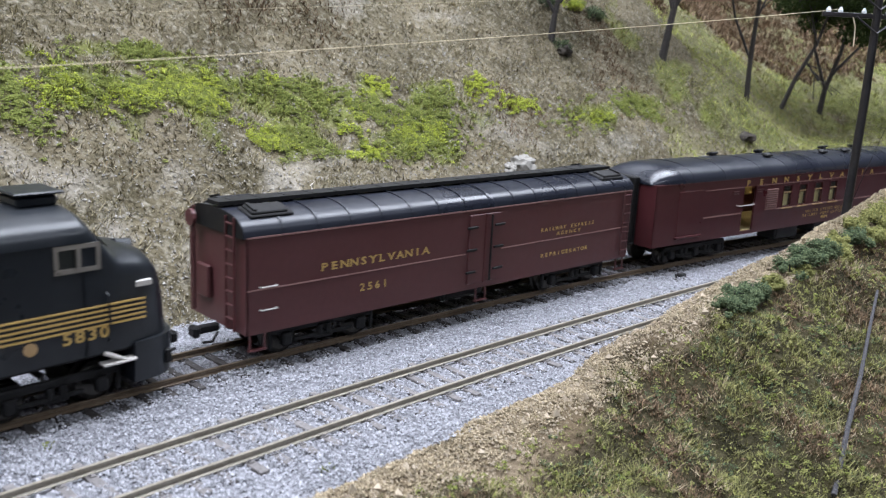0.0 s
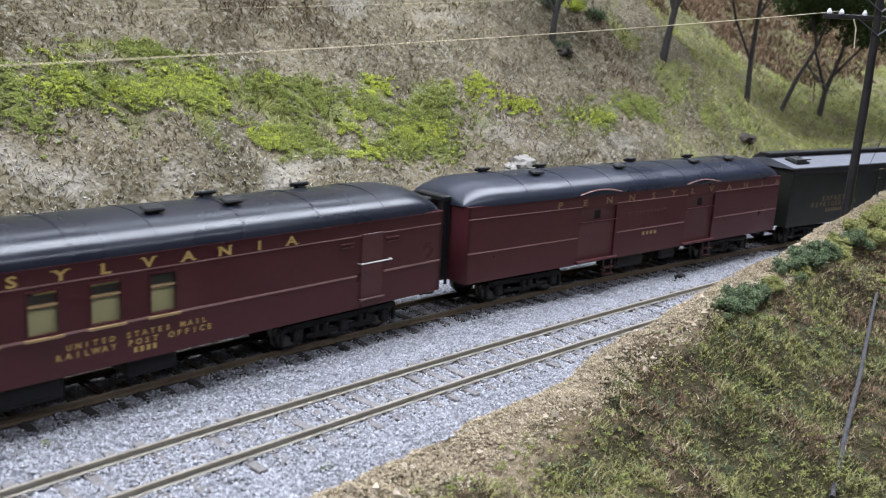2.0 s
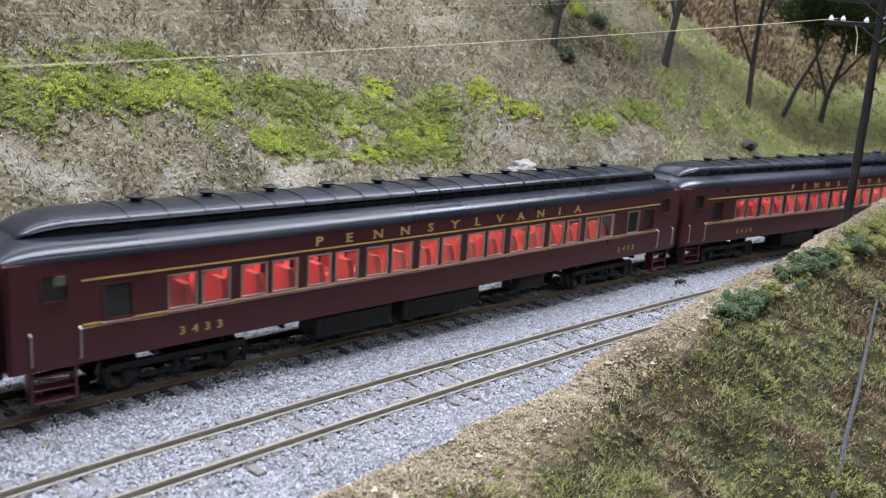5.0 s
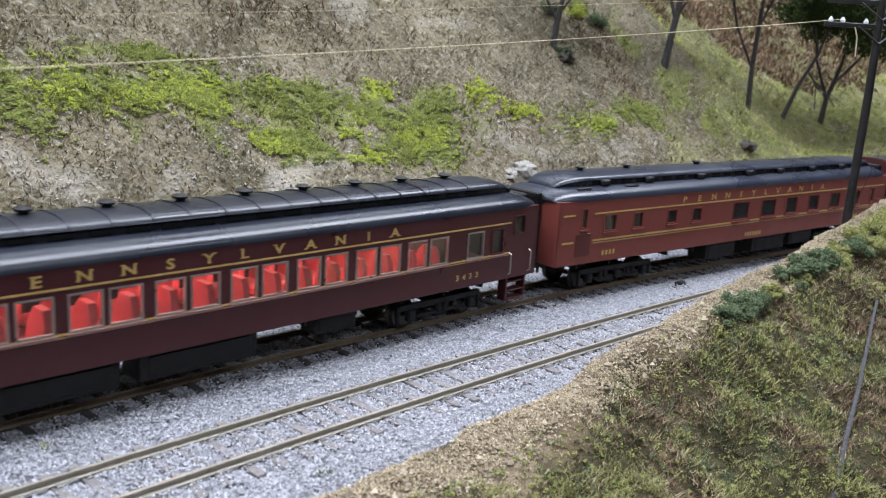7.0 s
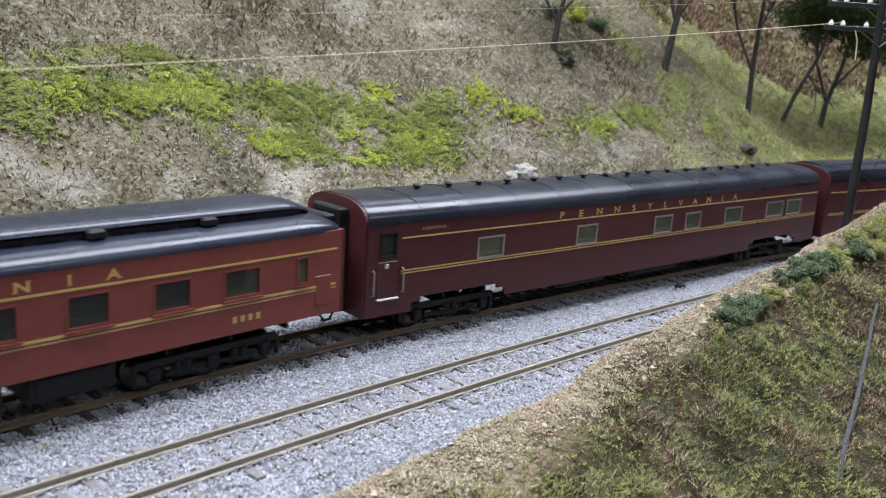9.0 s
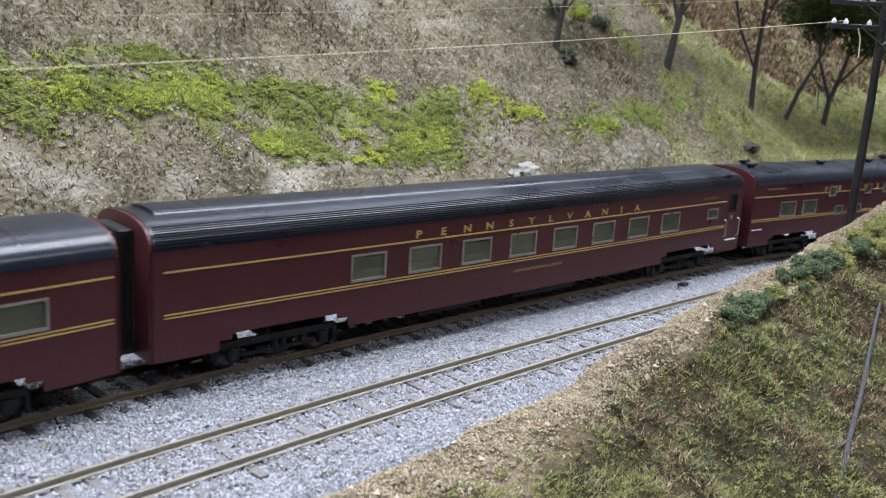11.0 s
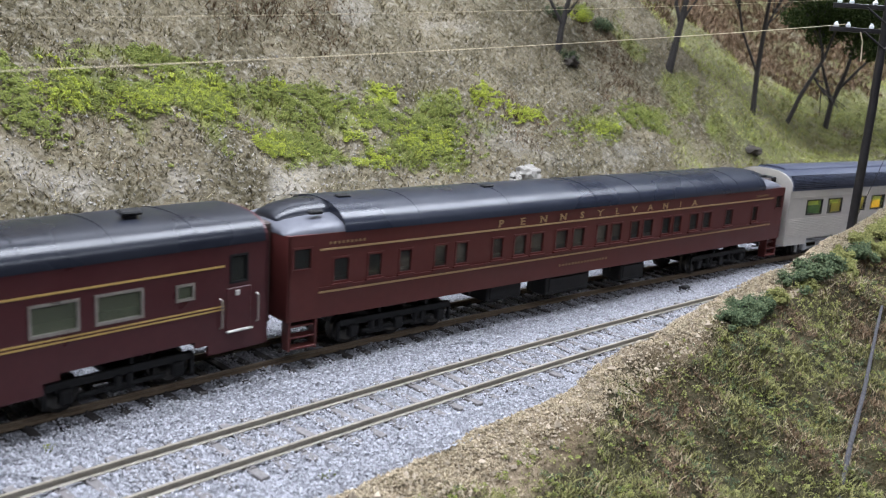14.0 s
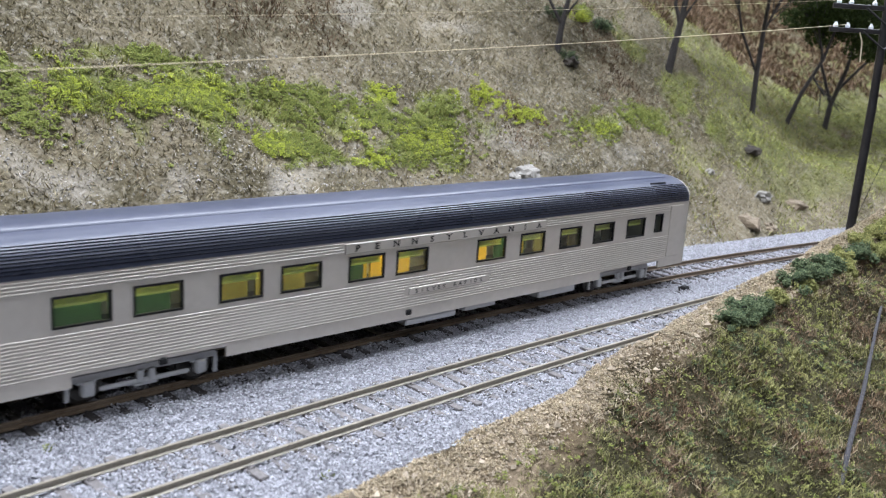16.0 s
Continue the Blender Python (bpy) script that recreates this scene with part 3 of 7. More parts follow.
def hill_growth():
    rs = np.random.RandomState(12)
    k = 330000
    s = -0.19 + 1.0 * rs.rand(k) ** 1.25
    n = 0.037 + (0.24 + 0.22 * smooth(0.2, 0.5, s)) * rs.rand(k) ** 0.9
    m = laid(s, n, GREEN + YELLOW)
    me_ = np.maximum(laid(s, n, MEADOW), smooth(0.24, 0.36, s + 0.06 * fbm(s, n, 0.05, 3, 88)) * (0.80 + 0.45 * fbm(s, n, 0.03, 3, 89)) * smooth(0.27, 0.20, n + 0.02 * fbm(s, n, 0.04, 3, 90)))
    st = np.clip(laid(s, n, STONY) * 0.8 + smooth(0.10, 0.05, n) * 0.7, 0, 1)
    pick = rs.rand(k)
    tone = fbm(s, n, 0.05, 3, 21)
    dry = (pick < 0.76 - 0.45 * st) & (m < 0.6)
    grey = (pick > 0.80) & (m < 0.5) & (tone > -0.35)
    grn = (m > 0.25) & (pick > 0.35) | (me_ > 0.4) & (pick > 0.3)
    brown = ~grn & (s > 0.30) & (n + 0.02 * tone > 0.19) | ~grn & (tone + rs.normal(0, 0.2, k) < -0.75)
    lit = grn & (me_ > 0.5) & (tone + rs.normal(0, 0.12, k) > -0.02) & (m < 0.25)
    for name, mk, mat_, lab, hh in (("brown_grass", brown, BRUSHBROWN, "brown dead grass high on the hillside", 0.0032), ("dry_grass", dry & ~grn & ~brown, DRYGRASS, "short olive-tan dry grass fibres over the hillside", 0.0026), ("grey_weeds", grey & ~grn & ~brown, GREYGRASS, "grey weed fibres and grit over the hillside", 0.0024),
                                    ("green_grass", grn & ~lit, GREENGRASS, "short green grass fibres in patches on the hillside", 0.0032),
                                    ("meadow_grass", lit, MEADOWGRASS, "light green grass fibres in a band up the hillside", 0.0032)):
        a, b = s[mk], n[mk]
        h = rs.uniform(0.35, 1.15, len(a)) * hh * (0.5 + 0.8 * np.clip(0.5 + fbm(a, b, 0.006, 2, 173), 0, 1))
        v, f = blades(rs, a, b, hill_z(a, b) - 0.0004, h, rs.uniform(0.00014, 0.00042, len(a)), rs.uniform(0.2, 1.7, len(a)))
        stuff(name, v, f, mat_, lab)
    for name, pats, mat_, lab, k, seed in (("moss_clumps", GREEN, FOAM_GREEN, "leaf-green foam moss in ragged clumps on the hillside", 4200, 3), ("yellow_moss", YELLOW, FOAM_YELLOW, "bright yellow-green foam moss in ragged clumps", 1500, 5)):
        rs2 = np.random.RandomState(seed)
        w = np.array([p[2] * p[3] for p in pats])
        P = np.array(pats)[rs2.choice(len(pats), k, p=w / w.sum())]
        s2, n2 = P[:, 0] + rs2.normal(0, 0.62, k) * P[:, 2], P[:, 1] + rs2.normal(0, 0.58, k) * P[:, 3]
        ok = (fbm(s2, n2, 0.016, 3, 91) + 0.6 * fbm(s2, n2, 0.005, 2, 33)) > -0.15
        s2, n2 = s2[ok], n2[ok]
        # each clump is a tuft of leaf lumps that stands out from the slope
        per = 34
        size = rs2.uniform(0.0008, 0.0021, len(s2))
        c = np.repeat(at_many(s2, n2, hill_z(s2, n2) + 0.0003), per, 0)
        d = rs2.normal(0, 1, (len(c), 3))
        d /= np.linalg.norm(d, axis=1)[:, None]
        d *= (np.repeat(size, per) * rs2.rand(len(c)) ** 0.4)[:, None]
        d[:, 2] = np.abs(d[:, 2]) * 1.1
        v, f = scatter(rs2, c + d, rs2.uniform(0.00016, 0.00040, len(c)), CHIP_V, CHIP_F, 0.5)
        stuff(name, v, f, mat_, lab)
    # Extra brown blades: brown growth and the shade behind the trees, both as colour.
    rs5 = np.random.RandomState(28)
    k = 46000
    s5, n5 = 0.30 + 0.50 * rs5.rand(k), 0.19 + 0.24 * rs5.rand(k)
    ok = n5 + 0.03 * fbm(s5, n5, 0.05, 3, 95) > 0.215
    s5, n5 = s5[ok], n5[ok]
    v, f = blades(rs5, s5, n5, hill_z(s5, n5) - 0.0004, rs5.uniform(0.002, 0.006, len(s5)), rs5.uniform(0.0004, 0.0012, len(s5)), rs5.uniform(0.2, 1.4, len(s5)))
    stuff("bracken", v, f, BRUSHBROWN, "brown grass added to darken the shaded hillside behind the trees")
    rs4 = np.random.RandomState(18)
    k = 90000
    s4 = -0.19 + 0.62 * rs4.rand(k) ** 1.3
    n4 = 0.037 + 0.17 * rs4.rand(k)
    ok = fbm(s4, n4, 0.008, 3, 52) + rs4.normal(0, 0.2, k) > 0.05
    s4, n4 = s4[ok], n4[ok]
    half = rs4.rand(len(s4)) < 0.75
    for name, mk, mat_, lab in (("hill_litter", half, DRYGRASS, "crumbled olive-tan ground foam over the hillside"), ("hill_grit", ~half, GREYGRASS, "pale grey grit and dead weed over the hillside")):
        a, b = s4[mk], n4[mk]
        v, f = scatter(rs4, at_many(a, b, hill_z(a, b) + rs4.uniform(0, 0.0012, len(a))), rs4.uniform(0.00016, 0.00036, len(a)), CHIP_V, CHIP_F, 0.5)
        stuff(name, v, f, mat_, lab)
    rs3 = np.random.RandomState(8)
    k = 16000
    s3, n3 = -0.19 + 0.44 * rs3.rand(k), 0.036 + 0.10 * rs3.rand(k) ** 1.6
    v, f = scatter(rs3, at_many(s3, n3, hill_z(s3, n3) + 0.0001), rs3.uniform(0.0002, 0.0009, k) * rs3.rand(k) ** 0.7, OCTA_V, OCTA_F, 0.35)
    stuff("loose_stones", v, f, BALLAST_HILL, "loose grey stones at the foot of the hillside")


BALLAST_HILL = surface("grey_hill_stones", (0.15, 0.14, 0.12), (0.38, 0.36, 0.33), 300, 0.9, bump=0.3, island=True, spread=0.4, spec=0.2)


def bank_growth():
    rs = np.random.RandomState(22)
    k = 210000
    s, n = -0.15 + 0.40 * rs.rand(k), -0.185 + 0.113 * rs.rand(k)
    d = n - bank_edge(s) + 0.006 * fbm(s, n, 0.03, 3, 61)
    ok = rs.rand(k) < 0.60 + 0.40 * smooth(0.0, -0.012, d)
    s, n, d = s[ok], n[ok], d[ok]
    tone = fbm(s, n, 0.016, 4, 101) + rs.normal(0, 0.22, len(s))
    green = (tone > -0.12) & (d < -0.0085 + 0.012 * (rs.rand(len(s)) - 0.5))
    for name, mk, mat_, lab in (("bank_grass", green, BANKGRASS, "tufted olive and green static grass on the bank"), ("bank_straw", ~green & ((tone > -0.30) | (d > -0.013)), STRAW, "straw-coloured dry grass on the bank"),
                                ("bank_brush", ~green & (tone <= -0.30) & (d <= -0.013), BRUSHBROWN, "reddish-brown dead brush on the bank")):
        a, b = s[mk], n[mk]
        tuft = 0.5 + 0.9 * np.clip(0.5 + fbm(a, b, 0.005, 2, 171), 0, 1)
        h = rs.uniform(0.0007, 0.0022, len(a)) * tuft * (0.55 + 0.45 * smooth(-0.002, -0.016, d[mk]))
        v, f = blades(rs, a, b, bank_z(a, b) - 0.0003, h, rs.uniform(0.00010, 0.00026, len(a)), rs.uniform(0.2, 1.8, len(a)))
        stuff(name, v, f, mat_, lab)
    for name, mat_, lab, k, cell, cut, seed, top in (("bank_moss", FOAM_OLIVE, "olive foam moss tufts among the bank grass", 6000, 0.014, -0.10, 131, 0.0016), ("bank_green", FOAM_GREEN, "leaf-green foam tufts among the bank grass", 2600, 0.012, 0.15, 141, 0.0014),
                                                    ("bank_dark", FOAM_DARK, "dark blue-green foam tufts among the bank grass", 4600, 0.011, 0.0, 151, 0.0017), ("bank_litter", BRUSHBROWN, "brown leaf litter among the bank grass", 2600, 0.018, 0.1, 161, 0.0012),
                                                    ("bank_thatch", STRAW, "matted tan thatch along the crest of the bank", 5200, 0.012, -0.5, 181, 0.0012)):
        lip = name == "bank_thatch"
        s, n = -0.15 + 0.40 * rs.rand(k), -0.185 + 0.108 * rs.rand(k)
        if lip:
            n = bank_edge(s) - 0.010 * rs.rand(k) ** 1.3 + 0.0012
        ok = (fbm(s, n, cell, 4, seed) + rs.normal(0, 0.12, k) > cut) & (lip | (n - bank_edge(s) < -0.006 - 0.010 * rs.rand(k)))
        s, n = s[ok], n[ok]
        per = 13
        size = rs.uniform(0.4, 1.0, len(s)) * top
        c = np.repeat(at_many(s, n, bank_z(s, n)), per, 0)
        q = rs.normal(0, 1, (len(c), 3))
        q /= np.linalg.norm(q, axis=1)[:, None]
        q *= (np.repeat(size, per) * rs.rand(len(c)) ** 0.4)[:, None]
        q[:, 2] = np.abs(q[:, 2]) * (0.6 if lip else 1.1)
        v, f = scatter(rs, c + q, rs.uniform(0.00013, 0.00034, len(c)), CHIP_V, CHIP_F, 0.5)
        stuff(name, v, f, mat_, lab)
    k = 9000
    s = -0.15 + 0.36 * rs.rand(k)
    n = bank_edge(s) - 0.012 + 0.014 * rs.rand(k)
    v, f = scatter(rs, at_many(s, n, bank_z(s, n)), rs.uniform(0.0002, 0.0006, k) * (1 + 1.6 * (rs.rand(k) > 0.985)), OCTA_V, OCTA_F, 0.35)
    stuff("bank_soil", v, f, TANSOIL, "crumbly tan soil along the edge of the bank")


STRAW = surface("straw_fibre", (0.135, 0.102, 0.063), (0.53, 0.44, 0.305), 30, 0.85, island=True, spread=0.4, spec=0.15)
BRUSHBROWN = surface("red_brown_brush", (0.045, 0.029, 0.019), (0.25, 0.17, 0.105), 30, 0.85, island=True, spread=0.4, spec=0.15)
TANSOIL = surface("tan_crumbs", (0.18, 0.145, 0.10), (0.44, 0.37, 0.28), 200, 0.9, island=True, spread=0.4, spec=0.2)


def shrub(s, n, r, material, label, seed, on_bank=True, count=3400):
    """A low shrub of small foam lumps on a few twigs."""
    rs = np.random.RandomState(seed)
    z0 = float((bank_z if on_bank else hill_z)(np.array([s]), np.array([n]))[0])
    e = thing("shrub", label, "shrub", "shrubs on the bank" if on_bank else "weeds")
    e.location = at(s, n, z0)
    g = Geo()
    for k in range(5):
        a = rs.uniform(0, math.tau)
        g.tube([(0, 0, -0.0006), (math.cos(a) * r * 0.4, math.sin(a) * r * 0.4, r * 0.6)], [r * 0.06, r * 0.03], 5)
    part("twigs", g, BARK, e)
    # tufts on the twig ends, each a knot of small leaf lumps
    tufts = rs.normal(0, 1, (26, 3))
    tufts /= np.linalg.norm(tufts, axis=1)[:, None]
    tufts *= (r * rs.uniform(0.45, 1.0, 26))[:, None]
    tufts[:, 2] = np.abs(tufts[:, 2]) * 0.8
    dirs = rs.normal(0, 1, (count, 3))
    dirs /= np.linalg.norm(dirs, axis=1)[:, None]
    which = rs.randint(0, 26, count)
    c = tufts[which] + dirs * (r * rs.uniform(0.20, 0.42, 26)[which] * rs.rand(count) ** 0.4)[:, None]
    c[:, 2] = np.maximum(c[:, 2], -0.15 * r)
    v, f = scatter(rs, c, rs.uniform(0.028, 0.066, count) * r ** 0.6 * 0.0072 ** 0.4, CHIP_V, CHIP_F, 0.5)
    part("foliage", raw("foliage", v, f, material), None, e)


def shrubs():
    lab = {"d": "dark blue-green foam shrub on the bank crest", "o": "olive-green foam shrub on the bank crest"}
    rows = [(0.054, -0.0868, 0.0042, "d"), (0.064, -0.0852, 0.0052, "d"), (0.075, -0.0852, 0.0048, "d"), (0.088, -0.0850, 0.0034, "o"), (0.104, -0.0835, 0.0048, "d"), (0.114, -0.0838, 0.0056, "d"),
            (0.124, -0.0858, 0.0050, "d"), (0.135, -0.0872, 0.0046, "o"), (0.143, -0.0820, 0.0042, "o"), (0.150, -0.0868, 0.0056, "d"), (0.158, -0.0820, 0.0046, "o"), (0.163, -0.0885, 0.0048, "o"),
            (0.171, -0.0835, 0.0056, "o"), (0.183, -0.0830, 0.0058, "o"), (0.108, -0.0862, 0.0036, "o"), (0.190, -0.0890, 0.0066, "d"), (0.200, -0.0850, 0.0070, "o")]
    for i, (s, n, r, c) in enumerate(rows):
        shrub(s, n, r * 1.32, FOAM_DARK if c == "d" else FOAM_OLIVE, lab[c], 200 + i)


def weed(s, n, z, seed, r=0.0026):
    rs = np.random.RandomState(seed)
    e = thing("weed", "small green weed growing in the ballast", "weed", "weeds in the ballast")
    e.location = at(s, n, z)
    k = 26
    ang, h = rs.uniform(0, math.tau, k), rs.uniform(0.4, 1.1, k) * r
    g = Geo()
    for q in range(k):
        d = Vector((math.cos(ang[q]), math.sin(ang[q]), 0)) * r * rs.uniform(0.2, 0.9)
        w = Vector((-d.y, d.x, 0)).normalized() * 0.00032
        p = Vector((d.x * 0.2, d.y * 0.2, -0.0004))
        g.add([p - w, p + w, p + d + Vector((0, 0, h[q])) + w * 0.6, p + d + Vector((0, 0, h[q])) - w * 0.6], [(0, 1, 2, 3)])
    part("leaves", g, FOAM_GREEN, e)


# Near-black lump colour: the darkness of a hollow, painted on a rock shape.
HOLLOW_DARK = surface("dark_hollow_shade", (0.018, 0.014, 0.011), (0.05, 0.04, 0.03), 90, 0.95, bump=1.0, bump_scale=350)


def rocks():
    spots = [(0.333, 0.0880, 0.0050, HOLLOW_DARK), (0.284, 0.050, 0.0075, ROCK_BROWN), (0.32, 0.064, 0.0055, ROCK), (0.282, 0.079, 0.0045, ROCK), (0.352, 0.062, 0.0060, ROCK_BROWN), (0.128, 0.083, 0.0075, ROCK), (0.302, 0.045, 0.0050, ROCK_BROWN), (0.116, 0.080, 0.0045, ROCK), (0.214, 0.1425, 0.0062, HOLLOW_DARK)]
    for i, (s, n, r, m) in enumerate(spots):
        rs = np.random.RandomState(300 + i)
        b = bmesh.new()
        bmesh.ops.create_icosphere(b, subdivisions=3, radius=r)
        for v in b.verts:
            q = v.co.normalized()
            k = 1 + 0.45 * noise.noise(q * 1.7 + Vector((i * 7.1, 0, 0))) + 0.22 * noise.noise(q * 5 + Vector((0, i * 3.3, 0))) + 0.10 * noise.noise(q * 13)
            v.co = Vector((v.co.x * 1.5, v.co.y * 0.9, v.co.z * 0.75)) * k
        me = bpy.data.meshes.new("rock")
        b.to_mesh(me)
        b.free()
        me.materials.append(m)
        ob = tagged(new("rock", me), "grey plaster rock set in the hillside" if m is ROCK else "brown plaster rock in the hillside, near-black where it stands in for a hollow", "rock", "rocks on the hillside")
        ob.matrix_world = Matrix.Translation(at(s, n, float(hill_z(np.array([s]), np.array([n]))[0]) - r * 0.35)) @ Matrix.Rotation(rs.uniform(0, 6), 4, "Z")


def tree(s, n, trunk, limbs, crown, label, seed, leaf=None, size=1.0):
    """trunk: points from the root up as offsets (right, up, back) and radii; limbs the same; crown: centres and sizes of leaf masses."""
    rs = np.random.RandomState(seed)
    e = thing("tree", label, "tree", "trees on the hillside")
    e.location = at(s, n, float(hill_z(np.array([s]), np.array([n]))[0]))
    V = lambda p: (p[0] * size, p[2] * size, p[1] * size)
    part("trunk", Geo().tube([V(p) for p in trunk], [p[3] * 0.72 for p in trunk], 9), BARK, e, "dark bare trunk", True)
    for l in limbs:
        part("limb", Geo().tube([V(p) for p in l], [p[3] * 0.75 for p in l], 6), BARK, e, "", True)
        a, b = Vector(V(l[-2])), Vector(V(l[-1]))
        g = Geo()
        for k in range(11):
            d = Vector(rs.normal(0, 1, 3)).normalized() * 0.015 + (b - a) * 0.35
            g.tube([a.lerp(b, rs.uniform(0.2, 0.9)), b + d], [0.0005, 0.0002], 4)
        part("twigs", g, BARK, e)
    if crown:
        cs, rr = [], []
        for x, z, y, r in [[q * size for q in row] for row in crown]:
            k = int(1300 * (r / 0.02) ** 1.7)
            d = rs.normal(0, 1, (k, 3))
            d /= np.linalg.norm(d, axis=1)[:, None]
            keep = np.sin(d[:, 0] * 6 + seed) + np.cos(d[:, 2] * 5 + d[:, 1] * 4) > -0.9
            d = d[keep] * (r * rs.rand(int(keep.sum())) ** 0.35)[:, None] * np.array((1.25, 1.1, 0.7))
            cs.append(d + np.array((x, y, z)))
            rr.append(rs.uniform(0.0004, 0.0013, len(d)))
        v, f = scatter(rs, np.concatenate(cs), np.concatenate(rr), OCTA_V, OCTA_F, 0.5)
        part("crown", raw("crown", v, f, leaf or LEAFDARK), None, e, "sparse dark green crown")


def trees():
    # Upper crowns lie out of view and are enlarged to shade the slope below.
    tree(0.302, 0.1356, [(-0.002, -0.004, 0, 0.0042), (0.001, 0.020, 0, 0.0032), (0.003, 0.034, 0, 0.0030), (0.006, 0.060, 0, 0.0022), (0.007, 0.095, 0, 0.0014)],
         [[(0.003, 0.030, 0, 0.002), (-0.002, 0.045, 0, 0.0016), (-0.001, 0.075, 0.004, 0.001)], [(0.004, 0.036, 0, 0.002), (0.014, 0.052, 0, 0.0014), (0.020, 0.080, 0.002, 0.0008)]],
         [(0.0, 0.108, 0.0, 0.032), (0.028, 0.100, 0.004, 0.026), (-0.024, 0.104, -0.01, 0.024)], "dark bare-trunked tree with a forked stem", 41)
    tree(0.388, 0.1286, [(0, -0.004, 0, 0.0030), (-0.001, 0.030, 0, 0.0025), (0.0, 0.065, 0, 0.0020), (0.002, 0.115, 0, 0.0012)],
         [[(0, 0.028, 0, 0.0014), (-0.016, 0.060, 0, 0.0012), (-0.028, 0.110, 0.004, 0.0006)], [(0, 0.060, 0, 0.0012), (0.012, 0.090, 0.003, 0.0008)]],
         [(0.0, 0.124, -0.006, 0.034), (-0.030, 0.120, 0.0, 0.026), (0.030, 0.118, -0.010, 0.026), (-0.014, 0.098, 0.004, 0.014)], "slender dark tree with a thin side limb", 42)
    tree(0.462, 0.1517, [(0, -0.004, 0, 0.0028), (0.008, 0.020, 0, 0.0024), (0.020, 0.045, 0, 0.0018), (0.028, 0.075, 0, 0.0012)],
         [[(0.014, 0.034, 0, 0.0014), (0.024, 0.020, -0.002, 0.0008)], [(0.020, 0.045, 0, 0.0014), (0.010, 0.078, 0, 0.0008)]],
         [(0.024, 0.078, 0.0, 0.017), (0.044, 0.070, 0.004, 0.018), (0.010, 0.092, 0.0, 0.020), (0.040, 0.100, -0.02, 0.030), (0.006, 0.074, 0.006, 0.016), (0.050, 0.054, 0.0, 0.013)], "leaning dark tree with a dense dark crown", 43, size=1.14)
    tree(0.534, 0.1643, [(0, -0.004, 0, 0.0036), (0.002, 0.018, 0, 0.0030), (0.010, 0.045, 0, 0.0022), (0.016, 0.085, 0, 0.0014)],
         [[(0.002, 0.018, 0, 0.0022), (-0.010, 0.048, 0, 0.0016), (-0.012, 0.085, 0.003, 0.0010)], [(0.006, 0.030, 0, 0.0018), (0.028, 0.056, 0, 0.0014), (0.040, 0.085, 0.002, 0.0008)]],
         [(0.0, 0.090, 0.0, 0.022), (0.034, 0.088, 0.0, 0.020), (-0.020, 0.082, 0.004, 0.016), (0.06, 0.070, 0.0, 0.018), (0.02, 0.112, -0.02, 0.034), (0.07, 0.100, -0.01, 0.030), (0.030, 0.066, 0.0, 0.015), (-0.012, 0.068, 0.0, 0.012), (0.055, 0.058, 0.004, 0.016), (0.070, 0.074, 0.0, 0.022), (0.010, 0.084, 0.010, 0.026), (0.085, 0.056, 0.01, 0.018)], "forked dark tree with a spreading crown", 44, size=1.13)
    tree(0.208, 0.1476, [(0, -0.004, 0, 0.0034), (0.001, 0.012, 0, 0.0026), (0.004, 0.030, 0, 0.0020), (0.008, 0.055, 0, 0.0012)],
         [[(0.002, 0.014, 0, 0.0018), (-0.008, 0.030, 0, 0.0012), (-0.012, 0.055, 0, 0.0006)], [(0.004, 0.022, 0, 0.0016), (0.014, 0.036, 0, 0.0010), (0.018, 0.055, 0, 0.0006)]],
         [(0.002, 0.066, 0.0, 0.024), (0.024, 0.062, -0.004, 0.018)], "small dark scrub tree with twisted limbs", 45)
    for i, (s, n, r, m) in enumerate(((0.240, 0.165, 0.0085, FOAM_YELLOW), (0.262, 0.166, 0.0095, FOAM_DARK), (0.218, 0.164, 0.0080, FOAM_DARK), (0.212, 0.142, 0.0070, FOAM_DARK), (0.250, 0.172, 0.0080, FOAM_GREEN))):
        shrub(s, n, r, m, "green foam shrub at the foot of a tree", 500 + i, False, 1500)


def telegraph_pole(base, label):
    e = thing("telegraph_pole", label, "telegraph pole", "telegraph line")
    e.location = base
    top = (-0.0003, 0.0, 0.1010)
    part("post", Geo().tube([(0, 0, -0.006), (0.0004, 0, 0.05), top], [0.0019, 0.0017, 0.00145], 12), POLEWOOD, e, "black tapered post", True)
    for z in (0.0795, 0.0888):
        arm = part("crossarm", Geo().box((0.0001, 0.0005, z), (0.0440, 0.0017, 0.0019), 0.0002), POLEWOOD, e)
        for x in (-0.0196, -0.0147, -0.0052, 0.0046, 0.0141, 0.0190):
            part("insulator", Geo().tube([(x, 0.0005, z + 0.0009), (x, 0.0005, z + 0.0018), (x, 0.0005, z + 0.0024), (x, 0.0005, z + 0.0030)], [0.0009, 0.0010, 0.0006, 0.0004], 10), INSULATOR, arm, "white porcelain insulator")
        for s in (-1, 1):
            part("brace", Geo().tube([(0.0001 + s * 0.0085, -0.0006, z - 0.0004), (0.0003, -0.0016, z - 0.0068)], 0.0004, 4), POLEWOOD, arm)
    part("drop_wire", Geo().tube([(-0.0098, -0.0004, 0.0788), (-0.0084, -0.0006, 0.0750), (-0.0079, -0.0006, 0.0672)], 0.00026, 5), WIRE, e, "short pale hanging wire")
    part("guy_wire", Geo().tube([(0.0005, -0.0018, 0.002), (0.0085, -0.0020, 0.030), (0.0150, -0.0022, 0.052)], 0.00011, 5), POLEWOOD, e, "thin dark guy wire")
    return e


